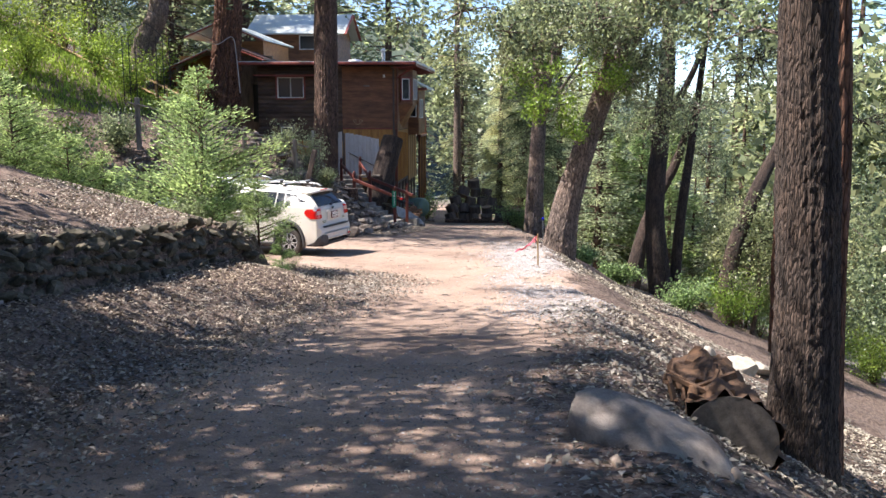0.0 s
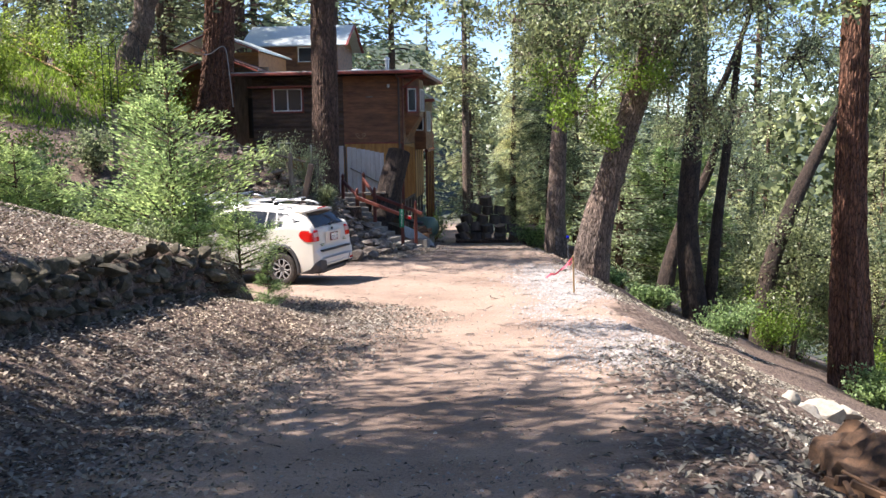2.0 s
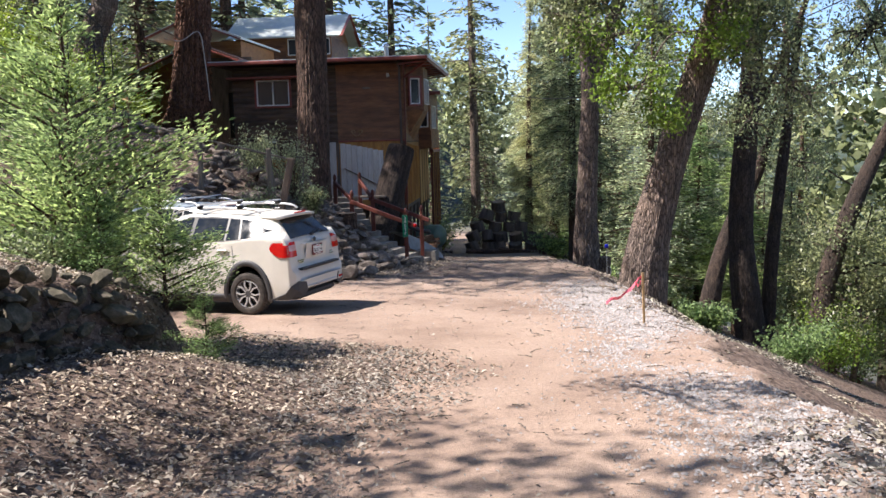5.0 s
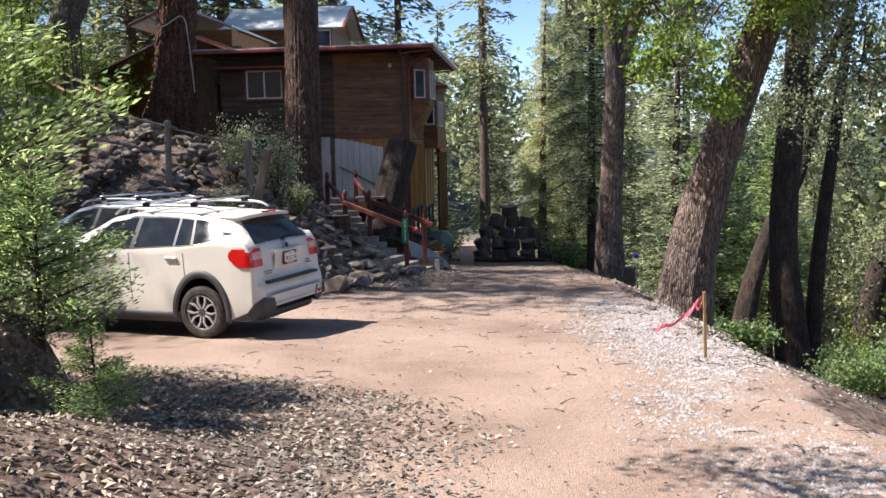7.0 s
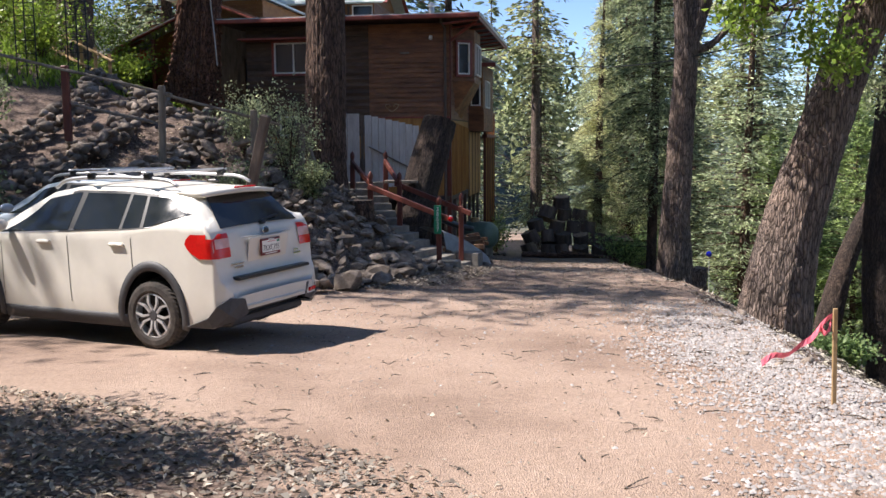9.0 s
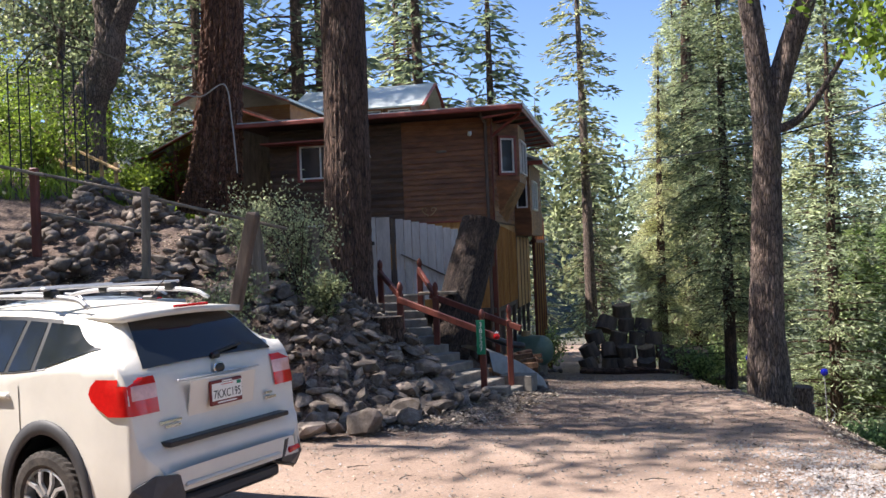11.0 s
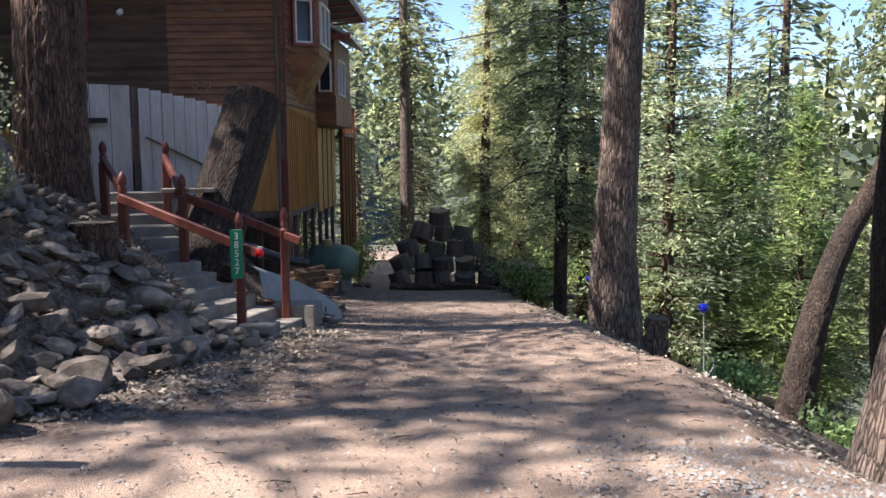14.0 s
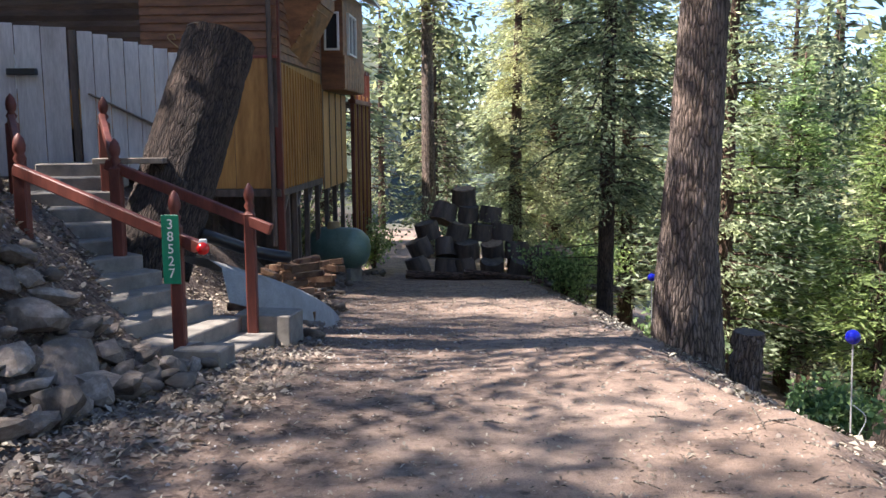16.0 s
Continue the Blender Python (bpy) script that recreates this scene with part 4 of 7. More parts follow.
for k, (x, y, r, h, leaf) in enumerate([(-4.6, 26.9, 0.8, 1.25, "fir_leaf"), (-5.5, 27.6, 0.9, 1.2, "fir_leaf"), (-5.4, 29.0, 0.9, 1.1, "fir_leaf"), (-6.9, 28.4, 0.8, 0.7, "fir_leaf"), (-14, 42, 2.4, 2.2, "lime_leaf"), (-17, 41, 2.4, 2.0, "lime_leaf"), (-16, 45, 2.6, 2.6, "lime_leaf"), (-19, 40, 2.2, 2.0, "lime_leaf"), (-13.5, 44.5, 2, 2, "lime_leaf"), (-4.5, 30.6, 0.95, 1.5, "blue_leaf"), (-5.6, 31.4, 0.8, 1.3, "blue_leaf"), (-3.9, 29.9, 0.5, 0.6, "fir_leaf"), (-12.5, 36.5, 1.6, 1.6, "lime_leaf"), (-14.5, 38, 1.8, 2.0, "lime_leaf"), (-11.2, 38.2, 1.0, 0.9, "lime_leaf"),
                                         (-16.5, 36, 1.8, 1.8, "lime_leaf"), (-10.3, 25.6, 1.2, 1.2, "fir_leaf"), (-11.6, 26.6, 1.4, 1.5, "cedar_leaf"), (-9.7, 28.2, 1.1, 1.0, "fir_leaf"), (-12.6, 28.5, 1.5, 1.5, "lime_leaf"), (-11.2, 31, 1.3, 1.2, "fir_leaf"), (-12.8, 23.5, 1.3, 1.3, "cedar_leaf"), (-5.2, 18.6, 0.9, 0.55, "fir_leaf"), (-4.9, 17.6, 0.8, 0.5, "fir_leaf"), (4.6, 38, 0.9, 0.8, "cedar_leaf"), (5.5, 35, 0.9, 0.6, "cedar_leaf"), (6.5, 32.5, 0.9, 0.7, "cedar_leaf"),
                                         (3.6, 43.5, 1.2, 1.1, "cedar_leaf"), (4.4, 46, 1.3, 1.5, "cedar_leaf"), (-2.8, 50, 1.5, 2.0, "fir_leaf"), (-0.9, 51, 1.4, 1.5, "cedar_leaf"), (-3.4, 47.5, 1.2, 1.6, "fir_leaf"), (1.5, 52, 1.8, 2.2, "blue_leaf"),
                                         (8.6, 31, 1.1, 1.0, "cedar_leaf"), (10.2, 24.4, 1.0, 0.9, "cedar_leaf"), (12.5, 38, 1.8, 2.2, "lime_leaf"), (15.5, 42.5, 2.2, 2.6, "cedar_leaf"), (12.2, 28.5, 1.5, 1.4, "lime_leaf"), (16.5, 33, 2.2, 2.4, "lime_leaf"), (19, 38, 2.4, 2.6, "cedar_leaf")]):
    lab = {"blue_leaf": "grey-green leafy shrub on the bank", "fir_leaf": "dark green low shrub on the bank", "lime_leaf": "sunlit yellow-green undergrowth shrub", "cedar_leaf": "bright green undergrowth shrub on the slope"}[leaf]
    shrub("shrub", x, y, r, h, leaf, 200 + k, lab, 2600 if y < 40 else 2200, 0.055 if x > -6 and y < 34 and x < 5 else 0.1)

rng = np.random.RandomState(64)
n = 16000
gx, gy = rng.uniform(-21, -8.5, n), rng.uniform(33, 47, n)
ok = foot_distance(gx, gy) > 7.5
gx, gy = gx[ok], gy[ok]
vs, fs = leaves(np.stack([gx, gy, height(gx, gy) + 0.12], 1), 0.32, rng, aim=np.array([0, 0, 2.2]), narrow=0.16)
leaf_part("meadow_grass", vs, fs, M["lime_leaf"], None, "sunlit yellow-green grass on the hillside", "stuff")


# ---- car ----
def car(m, paint, label):
    c = thing("car", m, label, "car")
    PX = [0, .02, .05, .09, .115, .14, .19, .43, .54, .8, 1.4, 2.1, 2.5, 3.3, 3.55, 4.0, 4.3, 4.42, 4.45]
    PT = [.52, .60, .645, .68, .86, .99, 1.06, 1.36, 1.455, 1.495, 1.54, 1.55, 1.475, 1.06, 1.01, .94, .82, .65, .5]
    WX = [0, .03, .12, .4, .8, 1.8, 3.5, 4.1, 4.35, 4.45]
    WY = [.70, .80, .855, .88, .89, .89, .89, .85, .72, .55]
    top = lambda x: float(np.interp(x, PX, PT))
    wid = lambda x: float(np.interp(x, WX, WY))
    belt = lambda x: min(top(x) - 0.012, float(np.interp(x, [0.1, .5, 1.2, 3.3, 4.45], [1.12, 1.10, 1.03, .945, .7])))
    roof = lambda x: float(np.interp(x, [0, .14, .5, .9, 2.2, 3.3, 4.45], [.62, .70, .575, .60, .60, .70, .5]))
    axles = (0.90, 3.535)

    def low(x):
        z = 0.25 + 0.15 * float(1 - smooth(0.0, 0.16, x))
        for a in axles:
            if abs(x - a) < 0.395:
                z = max(z, 0.335 + math.sqrt(0.395 ** 2 - (x - a) ** 2))
        return z

    def side_y(x, z):
        b, t = belt(x), top(x)
        if z <= b:
            k = (z - 0.22) / max(b - 0.22, 0.05)
            return wid(x) - 0.05 * max(0, (0.5 - k) * 1.2) ** 2 - 0.045 * max(0, k - 0.62) ** 1.3 * 2.2 + 0.006 * math.sin(k * 7)
        y0 = side_y(x, b)
        k = min(1, (z - b) / max(t - 0.05 - b, 0.01))
        y1 = min(roof(x), y0)
        return y0 + (y1 - y0) * k

    st = sorted(set(np.round(np.concatenate([np.linspace(0, 0.2, 15), np.linspace(0.2, 4.25, 96), np.linspace(4.25, 4.45, 8), [a + s * 0.395 for a in axles for s in (-1, 1)]]), 4)))
    NL, NG, NR = 10, 5, 6
    rings = []
    for x in st:
        zl, b, t = low(x), belt(x), top(x)
        half = [(side_y(x, zl + (b - zl) * i / NL), zl + (b - zl) * i / NL) for i in range(NL + 1)]
        zr = max(t - 0.05, b + 0.002)
        for i in range(1, NG + 1):
            z = b + (zr - b) * i / NG
            half.append((side_y(x, z), z))
        y1 = half[-1][0]
        for i in range(1, NR + 1):
            a = i / NR * math.pi / 2
            half.append((y1 * math.cos(a) ** 0.75 if i < NR else 0.0, zr + (t - zr) * math.sin(a) ** 0.8))
        rings.append([(x, y, z) for y, z in half] + [(x, -y, z) for y, z in half[-2::-1]])
    n = len(rings[0])
    vs = np.array(rings).reshape(-1, 3)
    fs = [[i * n + j, i * n + j + 1, (i + 1) * n + j + 1, (i + 1) * n + j] for i in range(len(st) - 1) for j in range(n - 1)]
    fs += [list(range(n)), [(len(st) - 1) * n + j for j in range(n)][::-1]]
    body = part("body", (vs, fs), paint, c, smooth=True)
    for p in list(body.data.polygons)[-2:]:
        p.use_smooth = False
    box("underbody", (0.15, -0.6, 0.22), (4.3, 0.6, 0.62), M["black"], c)
    for a in axles:
        bm = bmesh.new()
        bmesh.ops.create_cone(bm, cap_ends=False, segments=24, radius1=0.392, radius2=0.392, depth=1.66, matrix=pose(a, 0, 0.335, 90))
        bmesh.ops.delete(bm, geom=[v for v in bm.verts if v.co.z < 0.33], context="VERTS")
        part("wheel_well", bm, M["black"], c)

    def patch(name, pts, material, off=0.006, thick=0.0, sides=(1, -1), nx=1, label=""):
        """pts: rows of (x, z), laid on the side of the body."""
        for s in sides:
            v, f = [], []
            cols = len(pts[0])
            for row in pts:
                for x, z in row:
                    v.append((x, s * (side_y(x, z) + off), z))
            for i in range(len(pts) - 1):
                for j in range(cols - 1):
                    q = [i * cols + j, i * cols + j + 1, (i + 1) * cols + j + 1, (i + 1) * cols + j]
                    f.append(q if s < 0 else q[::-1])
            ob = part(name, (np.array(v), f), material, c, label, smooth=True)
            if thick:
                md = ob.modifiers.new("thick", "SOLIDIFY")
                md.thickness, md.offset = thick, -1

    def window(x0, x1, f0=0.0, f1=0.0, name="window"):
        rows = []
        for i in range(6):
            k = i / 5
            row = []
            for j in range(9):
                q = j / 8
                xb, xt = x0 + (x1 - x0) * q, x0 + f0 + (x1 + f1 - x0 - f0) * q
                x = xb + (xt - xb) * k
                zb, zt = belt(x) + 0.025 + 0.22 * max(0.0, 0.92 - x), top(x) - 0.10
                row.append((x, zb + max(0.0, zt - zb) * k))
            rows.append(row)
        patch(name, rows, M["carglass"], 0.012)

    rows = []
    for i in range(7):
        k = i / 6
        rows.append([(x, belt(x) + 0.012 + (top(x) - 0.085 - belt(x)) * k) for x in np.linspace(0.98, 2.2, 15)])
    patch("pillar_trim", rows, M["black"], 0.008)
    window(0.46, 1.0, 0.34, 0.08, "quarter_window")
    window(1.05, 1.29, 0.07, 0.02)
    window(1.335, 1.98, 0.02, -0.02)
    window(2.06, 3.16, -0.02, -0.64)
    # glass at the back and in front
    for name, x0, x1, w0, w1, zo in (("rear_window", 0.195, 0.50, 0.66, 0.50, 0.008), ("windscreen", 2.56, 3.26, 0.55, 0.66, 0.008)):
        v, f = [], []
        for i in range(7):
            x = x0 + (x1 - x0) * i / 6
            w = w0 + (w1 - w0) * i / 6
            for j in range(13):
                y = w * (j / 6 - 1)
                crown = 0.05 * (1 - math.sin(math.acos(min(1, abs(y) / max(side_y(x, top(x) - 0.05), abs(y) + 1e-3)))) ** 0.8)
                v.append((x - (0.02 if name == "rear_window" else 0), y, top(x) + zo - crown))
        for i in range(6):
            for j in range(12):
                q = [i * 13 + j, i * 13 + j + 1, (i + 1) * 13 + j + 1, (i + 1) * 13 + j]
                f.append(q)
        part(name, (np.array(v), f), M["carglass"], c, smooth=True)
    # seams, sills and arches
    for x0 in (1.12, 2.03, 3.06):
        pts = [[(x0 + 0.05 * k - 0.004, 0.42 + 0.55 * k), (x0 + 0.05 * k + 0.004, 0.42 + 0.55 * k)] for k in np.linspace(0 if x0 > 1.5 else 0.45, 1, 8)]
        patch("door_seam", pts, M["black"], 0.003)
    patch("window_trim", [[(x, belt(x) + 0.012) for x in np.linspace(0.9, 3.15, 20)], [(x, belt(x) + 0.026) for x in np.linspace(0.9, 3.15, 20)]], M["alloy"], 0.006)
    xs = np.linspace(1.24, 3.06, 16)
    patch("sill", [[(x, 0.20) for x in xs], [(x, 0.29) for x in xs], [(x, 0.335) for x in xs]], M["cladding"], 0.012, 0.02)
    for a in axles:
        rows = []
        for r in (0.385, 0.42, 0.462):
            rows.append([(a + r * math.cos(t), 0.335 + r * math.sin(t)) for t in np.linspace(-0.28, math.pi + 0.28, 26)])
        patch("wheel_arch", rows[::-1], M["cladding"], 0.016, 0.025)
    # wheels
    for a in axles:
        for s in (1, -1):
            w = new("wheel")
            w.parent = c
            w.matrix_basis = pose(a, s * 0.79, 0.345, 90 if s < 0 else -90) @ Matrix.Scale(1.03, 4)
            prof = [(0.225, -0.1), (0.25, -0.112), (0.30, -0.11), (0.328, -0.095), (0.337, -0.06), (0.339, 0), (0.337, 0.06), (0.328, 0.095), (0.30, 0.11), (0.25, 0.112), (0.225, 0.1)]
            v, f = [], []
            S = 80
            for k in range(S):
                t = 2 * math.pi * k / S
                for i, (r, z) in enumerate(prof):
                    rr = r + (0.008 if 3 <= i <= 7 and (k + (i % 2)) % 2 else 0.0)
                    v.append((rr * math.cos(t), rr * math.sin(t), z))
            P = len(prof)
            for k in range(S):
                for i in range(P - 1):
                    f.append([k * P + i, ((k + 1) % S) * P + i, ((k + 1) % S) * P + i + 1, k * P + i + 1])
            part("tyre", (np.array(v), f), M["rubber"], w)
            bm = bmesh.new()
            for r1, r2, z0, z1 in ((0.228, 0.228, -0.1, 0.1), (0.228, 0.208, 0.1, 0.088)):
                bmesh.ops.create_cone(bm, cap_ends=False, segments=40, radius1=r1, radius2=r2, depth=abs(z1 - z0), matrix=Matrix.Translation((0, 0, (z0 + z1) / 2)))
            part("rim", bm, M["alloy"], w)
            bm = bmesh.new()
            bmesh.ops.create_cone(bm, cap_ends=True, segments=32, radius1=0.22, radius2=0.22, depth=0.02, matrix=Matrix.Translation((0, 0, 0.0)))
            part("brake_disc", bm, M["black"], w)
            for k in range(5):
                t = 2 * math.pi * k / 5 + 0.3
                bm = bmesh.new()
                R = Matrix.Rotation(t, 4, "Z")
                for q in (-1, 1):
                    mm, ln = beam_matrix((0.05, q * 0.02, 0.085), (0.135, q * 0.028, 0.093))
                    add_box(bm, (-0.011, -0.011, 0), (0.011, 0.011, ln), R @ mm)
                    mm, ln = beam_matrix((0.135, q * 0.028, 0.093), (0.212, q * 0.085, 0.088))
                    add_box(bm, (-0.011, -0.012, 0), (0.011, 0.012, ln), R @ mm)
                part("spoke", bm, M["alloy"], w)
                bm = bmesh.new()
                add_box(bm, (0.03, -0.022, 0.06), (0.21, 0.022, 0.082), R)
                part("spoke_core", bm, M["black"], w)
            bm = bmesh.new()
            bmesh.ops.create_cone(bm, cap_ends=True, segments=20, radius1=0.055, radius2=0.045, depth=0.03, matrix=Matrix.Translation((0, 0, 0.085)))
            part("hub_cap", bm, M["cladding"], w)
    # tail lamps
    for s in (1, -1):
        lamp = new("tail_lamp")
        lamp.parent = c
        v, f = [], []
        for z0 in np.linspace(0.83, 1.015, 6):
            k = (z0 - 0.83) / 0.185
            xr = float(np.interp(z0, PT[:8], PX[:8]))
            row = [(xr - 0.012, s * 0.60, z0), (xr - 0.014, s * 0.70, z0), (xr - 0.01, s * (side_y(0.14, z0) - 0.02), z0)]
            xe = 0.28 + 0.17 * math.sin(k * math.pi * 0.8)
            for x in (0.15, 0.22, (0.22 + xe) / 2, xe):
                row.append((x, s * (side_y(x, z0) + 0.014), z0))
            v += row
        for i in range(5):
            for j in range(6):
                q = [i * 7 + j, i * 7 + j + 1, (i + 1) * 7 + j + 1, (i + 1) * 7 + j]
                f.append(q[::-1] if s > 0 else q)
        ob = part("lens", (np.array(v), f), [M["lampred"], M["lampclear"]], lamp, smooth=True)
        for i, p in enumerate(ob.data.polygons):
            r, col = divmod(i, 6)
            p.material_index = 1 if r in (2, 3) and col < 2 else 0
        box("reflector", (-0.03, -0.08, 0.415), (0.03, 0.08, 0.45), M["lampred"], c, m=pose(0.02, s * 0.68, 0, 0, 0, s * -12), bevel=0.01)
        v = np.array([(-0.004, s * 0.52, 0.37), (-0.008, s * 0.57, 0.5), (0.02, s * 0.74, 0.52), (0.09, s * 0.862, 0.47), (0.18, s * 0.89, 0.37), (0.44, s * 0.898, 0.27), (0.14, s * 0.862, 0.27), (0.02, s * 0.66, 0.33), (0.015, s * 0.79, 0.4)])
        f = [[0, 1, 2, 8, 7], [2, 3, 8], [3, 4, 6, 8], [4, 5, 6], [8, 6, 7]]
        ob = part("bumper_corner", (v, f), M["cladding"], c)
        md = ob.modifiers.new("thick", "SOLIDIFY")
        md.thickness, md.offset = 0.03, 1
    box("bumper_step", (-0.012, -0.62, 0.645), (0.11, 0.62, 0.672), M["black"], c)
    box("bumper_lip", (-0.025, -0.5, 0.42), (0.05, 0.5, 0.44), paint, c, bevel=0.01)
    box("lower_valance", (0.1, -0.62, 0.24), (0.22, 0.62, 0.33), M["cladding"], c, bevel=0.02)
    # tailgate details
    tg = pose(0.095, 0, 0.865, 90 - 9, 0, 90)
    box("plate_recess", (-0.34, -0.10, -0.006), (0.34, 0.11, 0.004), paint, c, m=pose(0.088, 0, 0.85, 90 - 12, 0, 90) @ pose(0, 0, 0, 0, 180), bevel=0.004)
    plate = new("licence_plate")
    plate.parent = c
    plate.matrix_basis = Matrix(((0, 0, -1, 0.066), (-1, 0, 0, 0), (0, 1, 0, 0.865), (0, 0, 0, 1)))
    box("plate_frame", (-0.165, -0.088, -0.02), (0.165, 0.088, 0.004), M["platered"], plate)
    box("plate_face", (-0.155, -0.055, 0.003), (0.155, 0.068, 0.007), M["platewhite"], plate, bevel=0)
    letters("registration", "7KXC195", 0.088, (0, -0.04, 0.0075), M["black"], plate, 0.8)
    for k, (w, y) in enumerate(((0.1, 0.077), (0.2, -0.071))):
        box("plate_lettering", (-w / 2, y - 0.005, 0.004), (w / 2, y + 0.005, 0.006), M["platewhite"], plate, bevel=0)
    box("plate_script", (-0.06, 0.052, 0.007), (0.06, 0.057, 0.0085), M["lampred"], plate, bevel=0)
    box("plate_sticker", (0.1, 0.04, 0.007), (0.145, 0.064, 0.0085), M["signgreen"], plate, bevel=0)
    bm = bmesh.new()
    bmesh.ops.create_uvsphere(bm, u_segments=20, v_segments=10, radius=1, matrix=Matrix.Translation((0.112, 0, 0.995)) @ Matrix.Diagonal((0.012, 0.06, 0.033, 1)))
    part("badge_rim", bm, M["chrome"], c, smooth=True)
    bm = bmesh.new()
    bmesh.ops.create_uvsphere(bm, u_segments=20, v_segments=10, radius=1, matrix=Matrix.Translation((0.108, 0, 0.995)) @ Matrix.Diagonal((0.013, 0.052, 0.027, 1)))
    part("badge", bm, M["black"], c, smooth=True)
    for y, z, w in ((0.52, 0.76, 0.2), (0.5, 0.735, 0.14), (-0.5, 0.79, 0.08), (-0.52, 0.76, 0.13)):
        box("badge_bar", (0.08, y - w / 2, z), (0.094, y + w / 2, z + 0.014), M["chrome"], c, bevel=0)
    box("garnish", (0.094, -0.42, 0.962), (0.11, 0.42, 0.972), M["alloy"], c, bevel=0.002)
    beam("wiper_arm", (0.185, -0.02, 1.09), (0.20, -0.33, 1.14), 0.022, 0.03, M["black"], c)
    box("wiper_mount", (0.14, -0.06, 1.05), (0.2, 0.02, 1.10), M["black"], c, bevel=0.015)
    # spoiler and roof
    v, f = [], []
    for i in range(5):
        for j in range(11):
            y = 0.6 * (j / 5 - 1)
            x = 0.36 + 0.06 * (j / 5 - 1) ** 2 + i * 0.11
            v.append((x, y, top(0.80) - 0.02 + 0.006 * i - 0.03 * (j / 5 - 1) ** 2 + 0.006))
    for i in range(4):
        for j in range(10):
            f.append([i * 11 + j, i * 11 + j + 1, (i + 1) * 11 + j + 1, (i + 1) * 11 + j])
    ob = part("spoiler", (np.array(v), f), paint, c, smooth=True)
    md = ob.modifiers.new("thick", "SOLIDIFY")
    md.thickness, md.offset = 0.045, 1
    box("brake_lamp", (0.345, -0.17, 1.488), (0.375, 0.17, 1.51), M["lampred"], c, bevel=0.006)
    for s in (1, -1):
        pts = catmull([(0.75, s * 0.60, 1.53), (0.95, s * 0.585, 1.60), (1.7, s * 0.58, 1.625), (2.3, s * 0.575, 1.60), (2.5, s * 0.58, 1.50)], 20)
        part("roof_rail", tube(pts, [0.02, 0.02], 8), M["alloy"], c, smooth=True)
    for x in (1.15, 1.95):
        beam("crossbar", (x, -0.66, 1.675), (x, 0.66, 1.675), 0.025, 0.07, M["alloy"], c, bevel=0.01)
        for s in (1, -1):
            box("bar_foot", (x - 0.05, s * 0.585 - 0.04, 1.60), (x + 0.05, s * 0.585 + 0.04, 1.67), M["black"], c, bevel=0.015)
    box("aerial_base", (0.72, -0.03, 1.55), (0.84, 0.03, 1.585), M["black"], c, bevel=0.012)
    beam("aerial", (0.78, 0, 1.57), (0.60, 0, 1.72), 0.006, 0.006, M["black"], c, bevel=0)
    for s in (1, -1):
        for x in (1.36, 2.42):
            yy = side_y(x, 0.89)
            box("door_handle", (x - 0.1, s * yy - 0.02, 0.90), (x + 0.1, s * yy + 0.03 * (1 if s > 0 else 1) if s > 0 else s * yy + 0.02, 0.928), paint, c, bevel=0.01)
            bm = bmesh.new()
            bmesh.ops.create_uvsphere(bm, u_segments=16, v_segments=8, radius=1, matrix=Matrix.Translation((x, s * (yy + 0.012), 0.915)) @ Matrix.Diagonal((0.105, 0.02, 0.017, 1)))
            part("handle_grip", bm, paint, c, smooth=True)
        bm = bmesh.new()
        bmesh.ops.create_uvsphere(bm, u_segments=14, v_segments=8, radius=1, matrix=Matrix.Translation((3.0, s * 0.98, 1.06)) @ Matrix.Diagonal((0.07, 0.12, 0.075, 1)))
        part("door_mirror", bm, paint, c, smooth=True)
    zmap = lambda z: float(np.interp(z, [0, 0.4, 0.65, 0.83, 1.03, 1.57, 2], [0, 0.4, 0.72, 0.95, 1.21, 1.69, 2.12]))
    done = set()
    for o in (*c.children, *[q for p in c.children if p.name.startswith("tail_lamp") for q in p.children]):
        if o.type == "MESH" and o.data.name not in done:
            done.add(o.data.name)
            for v in o.data.vertices:
                v.co.z = zmap(v.co.z)
    plate.matrix_basis.translation = (0.05, 0, zmap(0.865))
    return c


def letters(name, text, size, at, material, parent, squeeze=1.0, m=None):
    cu = bpy.data.curves.new(name, "FONT")
    cu.body, cu.size, cu.align_x, cu.extrude = text, size, "CENTER", 0.001
    tmp = new(name, cu)
    bpy.context.view_layer.update()
    me = bpy.data.meshes.new_from_object(tmp)
    bpy.data.objects.remove(tmp)
    me.transform(Matrix.Translation(at) @ (m or Matrix()) @ Matrix.Diagonal((squeeze, 1, 1, 1)))
    me.materials.clear()
    me.materials.append(material)
    ob = new(name, me)
    ob.parent = parent
    return ob


car(pose(-2.73, 22.89, -2.11, 0, 0.6, 159), M["paint"], "dusty white hatchback with roof rack parked on the dirt")
car(pose(-4.75, 26.4, -2.2, 0, 0.6, 157), M["paint_blue"], "grey-blue hatchback with roof rack parked beyond the white car")


# ---- cabin ----
HM = pose(-2.1, 40.6, 0, 0, 0, -4.6)
cabin = thing("cabin", HM, "two-storey dark brown timber cabin with ochre panels on stilts", "house")


